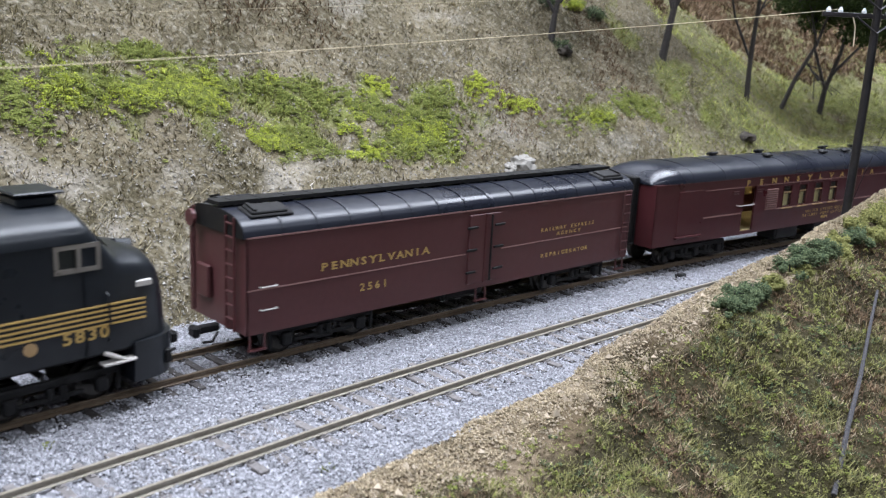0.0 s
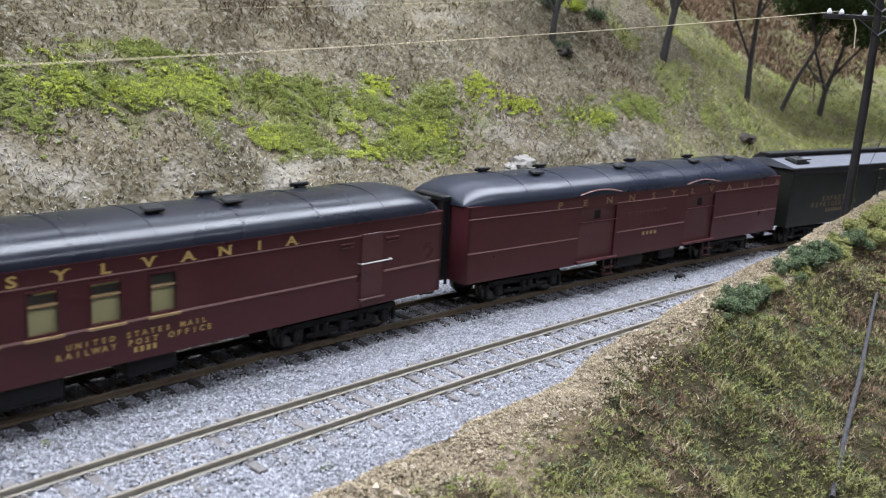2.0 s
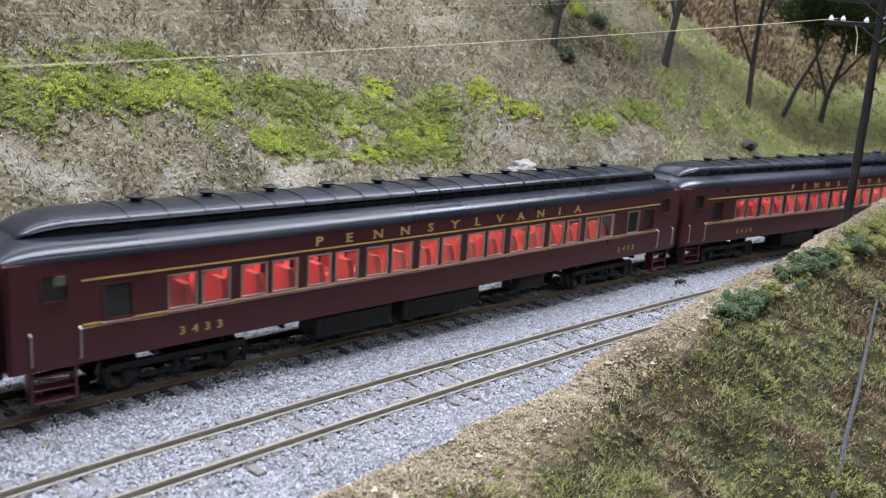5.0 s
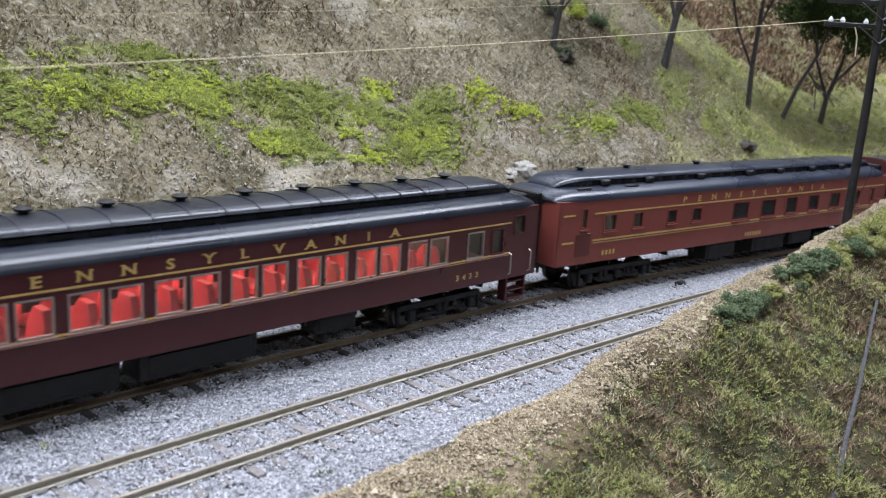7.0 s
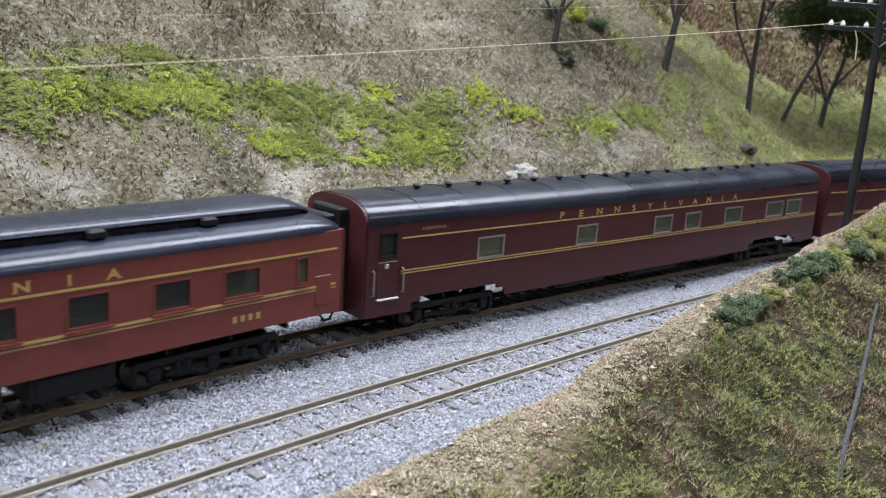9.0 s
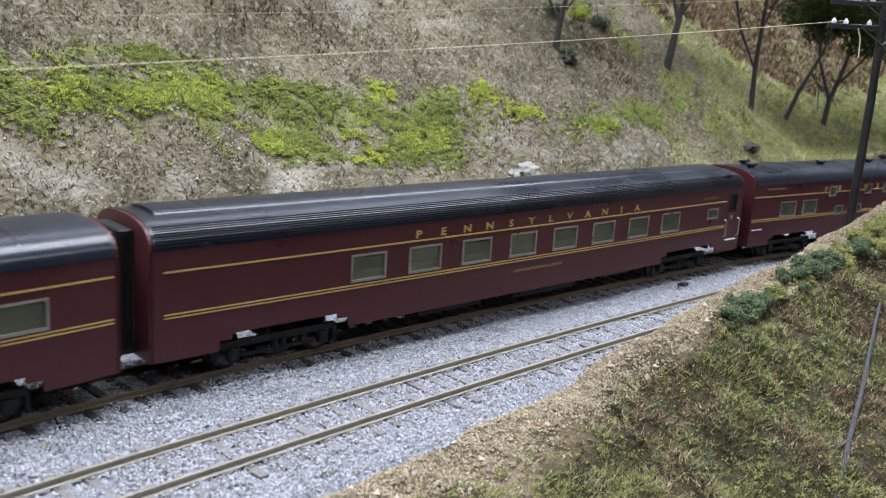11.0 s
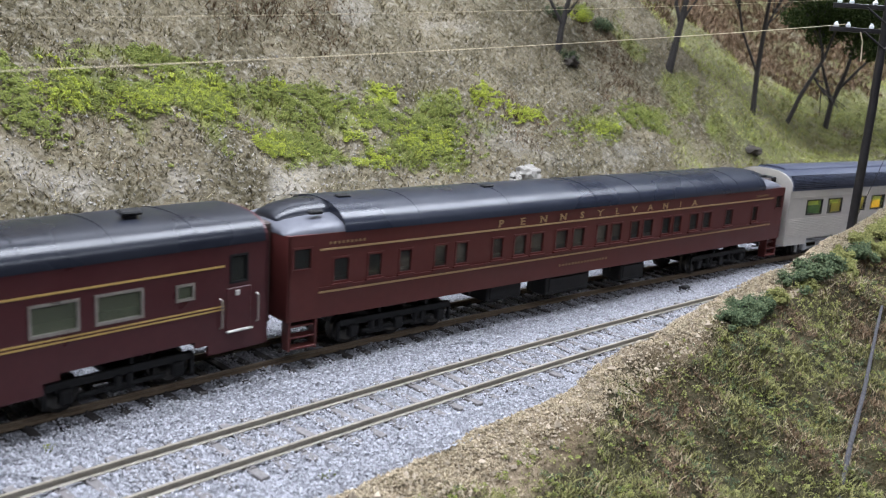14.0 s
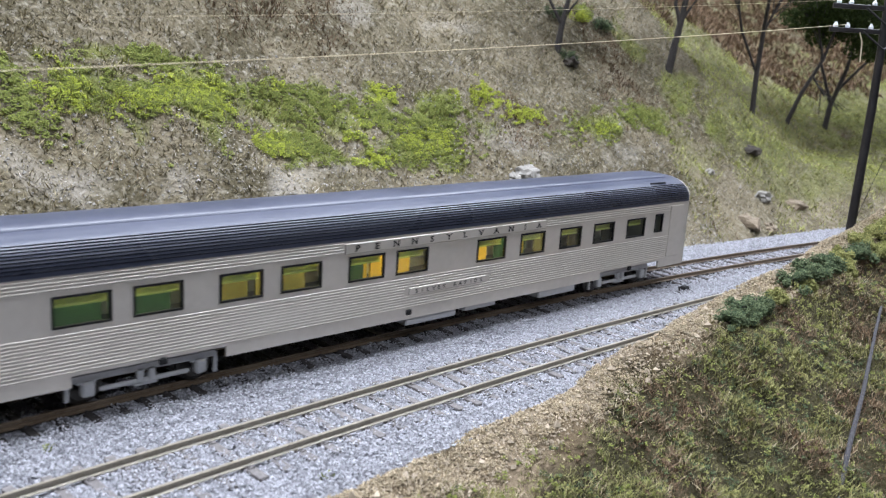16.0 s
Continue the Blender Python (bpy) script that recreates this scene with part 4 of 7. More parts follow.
def line_side():
    telegraph_pole(POLE_BASE, "black telegraph pole with two crossarms and white insulators")
    telegraph_pole(POLE_FAR, "black telegraph pole carrying the end of the wire")
    for dz, dx, r in ((0.0022, -0.0147, 0.00012), (0.0115, -0.0196, 0.00004)):
        a = Vector(POLE_BASE) + Vector((dx, 0.0005, 0.0795 + dz))
        b = Vector(POLE_FAR) + Vector((dx, 0.0005, 0.0795 + dz))
        pts = [a.lerp(b, k / 30) - Vector((0, 0, 4 * SAG * (k / 30) * (1 - k / 30))) for k in range(31)]
        ob = new("wire", Geo().tube(pts, r, 6).mesh("wire", WIRE, True))
        tagged(ob, "pale tan telegraph wire strung between the poles", "wire", "telegraph line")
    e = thing("switch_stand", "small dark switch stand beside the main track", "switch stand")
    e.matrix_basis = ground_at(0.128, -0.0215)
    part("base", Geo().box((0, 0, -0.0033), (0.0090, 0.0050, 0.0016), 0.0003), TIE_DARK, e)
    part("housing", Geo().box((0.0006, 0, -0.0016), (0.0040, 0.0030, 0.0022), 0.0005).tube([(-0.0028, 0, -0.0022), (-0.0040, 0, -0.0004)], 0.0004, 5), BLACK, e)
    part("throw_rod", Geo().box((-0.0006, 0.0065, -0.0034), (0.0008, 0.0110, 0.0006)), BLACK, e)
    g = Geo().tube([Vector(p) for p in STICK], [0.0005, 0.0006, 0.0007, 0.0008, 0.0008], 7)
    tagged(new("stick", g.mesh("stick", STICKGREY, True)), "thin weathered grey stick lying on the bank", "stick")
    for i, (s, n, z) in enumerate(((-0.151, -0.022, -0.004), (-0.079, -0.079, -0.0045), (-0.1075, -0.0735, -0.004), (0.016, -0.0700, -0.004), (0.021, -0.0705, -0.004), (-0.006, -0.0755, -0.0035), (-0.036, -0.079, -0.004))):
        weed(s, n, z, 600 + i, 0.0024 if i != 3 else 0.0032)


POLE_BASE = (0.1728, 0.3678, 0.0345)
POLE_FAR = (-0.4045, -0.1115, -0.0250)
SAG = 0.0062
STICK = [at(a, b, float(bank_z(np.array([a]), np.array([b]))[0]) + 0.0019 + 0.0006 * math.sin(a * 190)) for a, b in ((0.128, -0.1068), (0.110, -0.1132), (0.078, -0.1246), (0.050, -0.1334), (0.022, -0.1424))]

ballast_stones()
hill_growth()
bank_growth()
rocks()
shrubs()
trees()
line_side()


# --- the room round the layout
def room():
    x0, x1, y0, y1, z0, z1 = -5.0, 5.5, -4.5, 6.5, -1.1, 1.5
    for name, c, d, m in (("wall_north", ((x0 + x1) / 2, y1 + 0.05, (z0 + z1) / 2), (x1 - x0 + 0.2, 0.1, z1 - z0), WALLPAINT), ("wall_south", ((x0 + x1) / 2, y0 - 0.05, (z0 + z1) / 2), (x1 - x0 + 0.2, 0.1, z1 - z0), WALLPAINT),
                          ("wall_east", (x1 + 0.05, (y0 + y1) / 2, (z0 + z1) / 2), (0.1, y1 - y0, z1 - z0), WALLPAINT), ("wall_west", (x0 - 0.05, (y0 + y1) / 2, (z0 + z1) / 2), (0.1, y1 - y0, z1 - z0), WALLPAINT),
                          ("floor", ((x0 + x1) / 2, (y0 + y1) / 2, z0 - 0.05), (x1 - x0 + 0.2, y1 - y0 + 0.2, 0.1), FLOORGREY), ("ceiling", ((x0 + x1) / 2, (y0 + y1) / 2, z1 + 0.05), (x1 - x0 + 0.2, y1 - y0 + 0.2, 0.1), CEILPAINT)):
        tagged(new(name, Geo().box(c, d).mesh(name, m)), "plain painted room surface" if m is not FLOORGREY else "plain grey room floor", kind="structure")


room()


# ---------------------------------------------------------------- the train
LETTERS = "PENNSYLVANIA"
WIDE = 0.0345


def side_panel(g, x0, x1, z0, z1, y, inward, holes, thick=0.0009):
    """A side wall with real openings; inward: +1 or -1, the way to the inside."""
    xs = sorted({x0, x1, *[min(max(q, x0), x1) for h in holes for q in h[:2]]})
    zs = sorted({z0, z1, *[min(max(q, z0), z1) for h in holes for q in h[2:4]]})
    solid = {}
    for i in range(len(xs) - 1):
        for j in range(len(zs) - 1):
            cx, cz = (xs[i] + xs[i + 1]) / 2, (zs[j] + zs[j + 1]) / 2
            solid[i, j] = not any(h[0] < cx < h[1] and h[2] < cz < h[3] for h in holes)
    yi = y + inward * thick
    for (i, j), ok in solid.items():
        if not ok:
            continue
        a, b, c, d = xs[i], xs[i + 1], zs[j], zs[j + 1]
        g.add([(a, y, c), (b, y, c), (b, y, d), (a, y, d)], [(0, 1, 2, 3)])
        g.add([(a, yi, c), (b, yi, c), (b, yi, d), (a, yi, d)], [(3, 2, 1, 0)])
        for (ni, nj), (p, q) in {(i - 1, j): ((a, c), (a, d)), (i + 1, j): ((b, c), (b, d)), (i, j - 1): ((a, c), (b, c)), (i, j + 1): ((a, d), (b, d))}.items():
            if not solid.get((ni, nj), False):
                g.add([(p[0], y, p[1]), (q[0], y, q[1]), (q[0], yi, q[1]), (p[0], yi, p[1])], [(0, 1, 2, 3)])


def arch(width, ze, zt, power=2.3, n=18):
    """Roof cross-section from the near eave over the ridge to the far eave."""
    out = []
    for i in range(n + 1):
        a = math.pi * i / n
        c, s = -math.cos(a), math.sin(a)
        out.append((math.copysign(abs(c) ** (2 / power), c) * width / 2, ze + abs(s) ** (2 / power) * (zt - ze)))
    return out


def roof_loft(L, width, ze, zt, power=2.3, turn=0.0, lip=0.0003, n=18):
    """A roof along the car; turn: the length over which its ends curve down."""
    g, rings = Geo(), []
    st = []
    if turn:
        for i in range(9):
            u = i / 8
            st.append((-L / 2 + turn * (1 - math.cos(u * math.pi / 2)), math.sin(u * math.pi / 2)))
    else:
        st = [(-L / 2, 1.0)]
    st = st + [(-x, k) for x, k in reversed(st)]
    for x, k in st:
        w = width * (0.80 + 0.20 * k) + lip * 2
        pr = arch(w, ze, ze + 0.0006 + (zt - ze - 0.0006) * k, power, n)
        rings.append([(x, y, z) for y, z in pr])
    return g.loft(rings)


def window(parent, x0, x1, z0, z1, y, out, frame_mat, pane_mat, fr=0.0006, proud=0.00025, sill=None):
    """A framed window set in the opening; out: -1 on the near side, +1 on the far side."""
    g = Geo()
    ya, yb = y + out * proud, y - out * 0.0006
    o = [(x0 - fr * 0.5, z0 - fr * 0.5), (x1 + fr * 0.5, z0 - fr * 0.5), (x1 + fr * 0.5, z1 + fr * 0.5), (x0 - fr * 0.5, z1 + fr * 0.5)]
    i = [(x0 + fr * 0.5, z0 + fr * 0.5), (x1 - fr * 0.5, z0 + fr * 0.5), (x1 - fr * 0.5, z1 - fr * 0.5), (x0 + fr * 0.5, z1 - fr * 0.5)]
    vs = [(a, ya, b) for a, b in o] + [(a, ya, b) for a, b in i] + [(a, yb, b) for a, b in i] + [(a, y, b) for a, b in o]
    fs = []
    for k in range(4):
        m = (k + 1) % 4
        fs += [(k, m, 4 + m, 4 + k), (4 + k, 4 + m, 8 + m, 8 + k), (12 + k, 12 + m, m, k)]
    g.add(vs, fs)
    w = part("window", g, frame_mat, parent)
    if sill:
        s = Geo().box(((x0 + x1) / 2, y + out * 0.0004, z0 - 0.0007), (x1 - x0 + 0.0016, 0.0009, 0.0006))
        part("sill", s, sill, w)
    p = Geo().add([(x0, yb, z0), (x1, yb, z0), (x1, yb, z1), (x0, yb, z1)], [(0, 1, 2, 3)])
    pane = part("pane", p, pane_mat, w)
    pane.visible_shadow = False
    return w


_truck = {}


def truck(parent, x, axles, mat=None, base=0.028, r=0.0052):
    """A passenger truck: side frames with journals, springs and equaliser bars, and its wheel sets."""
    mat = mat or BLACK
    key = (axles, mat.name, base)
    xs = [base * (i / (axles - 1) - 0.5) for i in range(axles)]
    if key not in _truck:
        g = Geo()
        for s in (-1, 1):
            y = s * 0.0118
            g.box((0, y, 0.0082), (base + 0.010, 0.0016, 0.0022), 0.0003)
            g.box((0, y + s * 0.0006, 0.0045), (base * 0.8, 0.0010, 0.0013), 0.0003)
            for q in xs:
                g.box((q, y + s * 0.0008, 0.0053), (0.0034, 0.0026, 0.0040), 0.0005)
                g.box((q, y, 0.0072), (0.0052, 0.0014, 0.0016), 0.0003)
            for a, b in zip(xs[:-1], xs[1:]):
                m = (a + b) / 2
                for k in (-0.0016, 0.0016):
                    g.tube([(m + k, y + s * 0.0006, 0.0044), (m + k, y + s * 0.0006, 0.0076)], 0.0011, 8)
                g.box((m, y, 0.0035), (0.0066, 0.0014, 0.0010), 0.0002)
            g.box((xs[0] - 0.0050, y, 0.0055), (0.0012, 0.0012, 0.0060), 0.0002)
            g.box((xs[-1] + 0.0050, y, 0.0055), (0.0012, 0.0012, 0.0060), 0.0002)
        g.box((0, 0, 0.0085), (0.0075, 0.022, 0.0026), 0.0004)
        w = Geo()
        for s in (-1, 1):
            y = s * 0.0081
            rings = []
            for rr, yy in ((0.0012, 0.0), (0.0040, 0.0004), (0.0044, 0.0), (r, -0.0002), (r, -0.0022), (r + 0.0007, -0.0026), (r + 0.0007, -0.0032), (0.0012, -0.0032)):
                rings.append([(rr * math.cos(math.tau * k / 20), y + s * (yy + 0.0012), rr * math.sin(math.tau * k / 20)) for k in range(20)])
            w.loft(rings)
        w.tube([(0, -0.0105, 0), (0, 0.0105, 0)], 0.0010, 8)
        _truck[key] = (g.mesh("truck", mat, False), w.mesh("wheel_set", STEEL, True))
    tm, wm = _truck[key]
    t = part("truck", tm, None, parent, "black truck frame" if mat is BLACK else "grey truck frame")
    t.location = (x, 0, 0)
    for q in xs:
        ws = part("wheel_set", wm, None, t, "worn steel wheels on an axle")
        ws.location = (q, 0, r)
    return t


def coupler(parent, x, sign):
    g = Geo().box((x + sign * 0.004, 0, 0.0088), (0.009, 0.0022, 0.0024), 0.0004).box((x + sign * 0.0078, -0.0008, 0.0088), (0.0024, 0.0040, 0.0034), 0.0006)
    g.tube([(x + sign * 0.002, -0.004, 0.0085), (x + sign * 0.004, -0.0044, 0.0060), (x + sign * 0.007, -0.0042, 0.0062)], 0.00045, 5)
    part("coupler", g, BLACK, parent)


def diaphragm(parent, x, sign, z0=0.012, z1=0.041, mat=None):
    g = Geo()
    for s in (-1, 1):
        for k in range(3):
            g.box((x + sign * (0.0007 + 0.0013 * k), s * 0.0068, (z0 + z1) / 2), (0.0009, 0.0022 - 0.0004 * (k % 2), z1 - z0), 0.0002)
    g.box((x + sign * 0.002, 0, z1), (0.0040, 0.0158, 0.0022), 0.0005).box((x + sign * 0.002, 0, z0), (0.0044, 0.0158, 0.0012), 0.0003)
    part("diaphragm", g, mat or BLACK, parent)


def stripe(parent, x0, x1, z, h, mat, y=WIDE / 2, name="stripe", cuts=()):
    """A painted line along both sides, 0.15 mm proud, broken where cuts say."""
    edges = [x0]
    for a, b in sorted(cuts):
        if a > x0 and b < x1:
            edges += [a, b]
    edges.append(x1)
    for a, b in zip(edges[::2], edges[1::2]):
        for s in (-1, 1):
            part(name, Geo().box(((a + b) / 2, s * (y + 0.00005), z), (b - a, 0.00028, h)), mat, parent)


def both_sides(g):
    """Marks a lettering that stands on the far side too."""
    g.turned = True
    return g


def handrail(parent, pts, mat=PALE, r=0.00028):
    part("handrail", Geo().tube(pts, r, 5), mat, parent)


def hood_vent(parent, x, y, z, lean=0.0):
    g = Geo()
    g.box((0, 0, 0.0007), (0.0034, 0.0026, 0.0014), 0.0003).box((0, 0, 0.0019), (0.0060, 0.0034, 0.0012), 0.0004)
    ob = part("roof_vent", g, BLACK, parent)
    ob.location, ob.rotation_euler = (x, y, z), (lean, 0, 0)


def mushroom_vent(parent, x, y, z, r=0.0021):
    g = Geo().tube([(0, 0, -0.0003), (0, 0, 0.0012)], r * 0.55, 10).tube([(0, 0, 0.0010), (0, 0, 0.0016), (0, 0, 0.0021)], [r * 0.8, r, r * 0.55], 10)
    ob = part("roof_vent", g, BLACK, parent)
    ob.location = (x, y, z)


def shell(L, mat, holes, zb=0.0115, ze=0.0393, width=WIDE, ends="flat", zt=0.0470, power=2.3, end_door=True):
    """The painted body: two sides with openings and two ends."""
    g = Geo()
    for s in (-1, 1):
        side_panel(g, -L / 2, L / 2, zb, ze, s * width / 2, -s, holes)
    for s in (-1, 1):
        x = s * L / 2
        if ends == "arch":
            pr = [(-width / 2, zb + 0.0)] + arch(width, ze, zt, power) + [(width / 2, zb)]
        else:
            pr = [(-width / 2, zb), (-width / 2, ze), (width / 2, ze), (width / 2, zb)]
        g.loft([[(x - s * 0.0002, y, z) for y, z in pr], [(x - s * 0.0011, y, z) for y, z in pr]])
        if end_door:
            g.box((x - s * 0.0001, 0, zb + 0.0105), (0.0006, 0.0078, 0.021), 0.0002)
    return g


def under(parent, L, boxes=(), zt=0.0125, skip=0.0):
    """Floor, centre sill and equipment under the car."""
    g = Geo().box((0, 0, zt - 0.0006), (L - 0.003, WIDE - 0.0028, 0.0012))
    g.box((0, 0, 0.0102), (L - 0.02, 0.0058, 0.0030))
    for k in range(int(L / 0.02)):
        g.box((-L / 2 + 0.018 + k * 0.02, 0, 0.0108), (0.0010, 0.026, 0.0016))
    part("underframe", g, BLACK, parent, "black underframe with centre sill")
    for x, w, y, d, z0, z1 in boxes:
        part("equipment_box", Geo().box((x, y, (z0 + z1) / 2), (w, d, z1 - z0), 0.0004).box((x, y - d * 0.5, (z0 + z1) / 2), (w * 0.86, 0.0006, (z1 - z0) * 0.7), 0.0002), BLACK, parent)


def drips(x, z0, z1, y):
    return [(x, y, z0), (x, y - 0.0010, z0 + 0.0004), (x, y - 0.0010, z1 - 0.0004), (x, y, z1)]


TRAIN = []


def vehicle(name, label, front, L, group="cars of the passenger train"):
    e = thing(name, label, "train car", group)
    TRAIN.append((e, front, L))
    return e


def vent_row(e, L, spots, zc, near=-0.0062, far=0.0062, lean=0.28):
    for x, side in spots:
        hood_vent(e, x / 1000 - L / 2, near if side < 0 else far, zc, lean if side < 0 else -lean)


# --- express refrigerator, red, with roof hatches
def red_express_car():
    L, w = 0.184, 0.0325
    e = vehicle("express_reefer", "maroon express refrigerator car with black hatched roof", -0.0904, L)
    X = lambda q: q / 1000 - L / 2
    part("body", shell(L, MAROON, [], 0.0100, 0.0388, w, end_door=False), MAROON, e)
    part("roof", roof_loft(L + 0.0012, w, 0.0386, 0.0452, 2.6), ROOF, e, "satin black ribbed roof", True)
    for s in (-1, 1):
        part("roof_end", Geo().loft([[(s * (L / 2 + 0.0008), y, z) for y, z in arch(w, 0.0384, 0.0452, 2.6)], [(s * (L / 2 + 0.0003), y, z) for y, z in arch(w, 0.0384, 0.0452, 2.6)]]), BLACK, e)
    for k in range(1, 15):
        x = -L / 2 + L * k / 15
        g = Geo()
        pr = arch(w + 0.0008, 0.0386, 0.0456, 2.6)
        g.loft([[(x - 0.0004, y, z) for y, z in pr], [(x + 0.0004, y, z) for y, z in pr]])
        part("roof_rib", g, ROOF, e)
    g = Geo().box((0, 0, 0.0464), (L + 0.002, 0.0066, 0.0012))
    for k in range(20):
        g.box((-L / 2 + 0.004 + k * (L - 0.008) / 19, 0, 0.0462), (0.0009, 0.0050, 0.0018))
    part("running_board", g, BLACK, e)
    for sx in (-1, 1):
        for sy in (-1, 1):
            g = Geo().box((0, 0, 0.0006), (0.0145, 0.0075, 0.0011), 0.0003).box((0.0004 * sx, 0, 0.0015), (0.0120, 0.0060, 0.0009), 0.0003).box((0.0052 * sx, 0, 0.0022), (0.0010, 0.0050, 0.0008))
            h = part("ice_hatch", g, BLACK, e, "black ice hatch cover")
            h.location, h.rotation_euler = (sx * (L / 2 - 0.0105), sy * 0.0098, 0.0440), (-sy * 0.24, 0, 0)
    stripe(e, X(0.5), X(87), 0.0232, 0.0004, TRIMRED, w / 2, "belt_rail")
    stripe(e, X(105), X(183), 0.0232, 0.0004, TRIMRED, w / 2, "belt_rail")
    stripe(e, X(0.3), X(183.7), 0.0386, 0.0005, TRIMRED, w / 2 + 0.0002, "eave_trim")
    for s in (-1, 1):
        y = s * w / 2
        d = part("door", Geo().box((X(96), y, 0.0245), (0.0160, 0.0012, 0.0250), 0.0003).box((X(96), y + s * 0.0006, 0.0245), (0.0006, 0.0006, 0.0250)), MAROON, e, "double plug door of the ice car")
        for q in (-1, 1):
            for z in (0.0165, 0.0245, 0.0325):
                part("hinge", Geo().box((X(96) + q * 0.0068, y + s * 0.0009, z), (0.0050, 0.0007, 0.0009), 0.0002), BLACK, d)
        part("latch_bar", Geo().tube([(X(98.4), y + s * 0.0013, 0.0125), (X(98.4), y + s * 0.0013, 0.0365)], 0.0004, 5), BLACK, d)
    part("lettering", both_sides(lettering(LETTERS, X(27), X(68), 0.0258, 0.0024, -w / 2 - 0.0002, 1.35)), GOLD, e, "gold road name lettering")
    part("lettering", both_sides(lettering("2561", X(41.6), X(50.8), 0.0172, 0.0024, -w / 2 - 0.0002, 1.15)), GOLD, e)
    part("lettering", both_sides(lettering("RAILWAY EXPRESS", X(127.5), X(158.5), 0.0268, 0.0014, -w / 2 - 0.0002, 1.25, False)), GOLD, e)
    part("lettering", both_sides(lettering("AGENCY", X(137), X(150), 0.0246, 0.0014, -w / 2 - 0.0002, 1.25, False)), GOLD, e)
    part("lettering", both_sides(lettering("REFRIGERATOR", X(128.5), X(155.5), 0.0167, 0.0015, -w / 2 - 0.0002, 1.25, False)), GOLD, e)
    for sx, xs in ((1, (178.2, 182.6)), (-1, (1.4, 5.8))):
        g = Geo()
        if sx > 0:
            for z in np.linspace(0.0135, 0.0370, 7):
                g.tube([(X(xs[0]), -w / 2 - 0.0010, z), (X(xs[1]), -w / 2 - 0.0010, z)], 0.00032, 5)
            for q in xs:
                g.tube([(X(q), -w / 2 - 0.0008, 0.0115), (X(q), -w / 2 - 0.0008, 0.0385)], 0.00030, 5)
            part("ladder", g, MAROON, e)
    for z in (0.0240, 0.0172):
        handrail(e, [(X(4.6), -w / 2, z), (X(4.6), -w / 2 - 0.0009, z), (X(10), -w / 2 - 0.0009, z), (X(10), -w / 2, z)])
    g = Geo()
    for y in (-0.012, -0.0075):
        g.tube([(-L / 2 - 0.0012, y, 0.0105), (-L / 2 - 0.0012, y, 0.0440)], 0.0004, 5)
    for z in np.linspace(0.014, 0.042, 8):
        g.tube([(-L / 2 - 0.0012, -0.012, z), (-L / 2 - 0.0012, -0.0075, z)], 0.00035, 5)
    g.box((-L / 2 - 0.0008, 0.006, 0.022), (0.0016, 0.007, 0.010), 0.0004).tube([(-L / 2 - 0.002, 0.010, 0.012), (-L / 2 - 0.002, 0.010, 0.044)], 0.0005, 6)
    g.tube([(-L / 2 - 0.0022, 0.010, 0.0405), (-L / 2 - 0.0034, 0.010, 0.0405)], 0.0026, 12)
    part("end_ironwork", g, MAROON, e, "ladder and brake wheel on the car end")
    for x in (X(4), X(96), X(180)):
        g = Geo()
        for q in (-0.0024, 0.0024):
            g.tube([(x + q, -w / 2 + 0.0004, 0.0105), (x + q, -w / 2 + 0.0004, 0.0052)], 0.0004, 5)
        g.box((x, -w / 2 + 0.0004, 0.0052), (0.0058, 0.0014, 0.0005))
        part("sill_step", g, MAROON, e)
    under(e, L, [(0.0, 0.020, -0.006, 0.010, 0.0055, 0.0105)], 0.0112)
    for s in (-1, 1):
        truck(e, s * 0.0620, 2)
        coupler(e, s * L / 2, s)


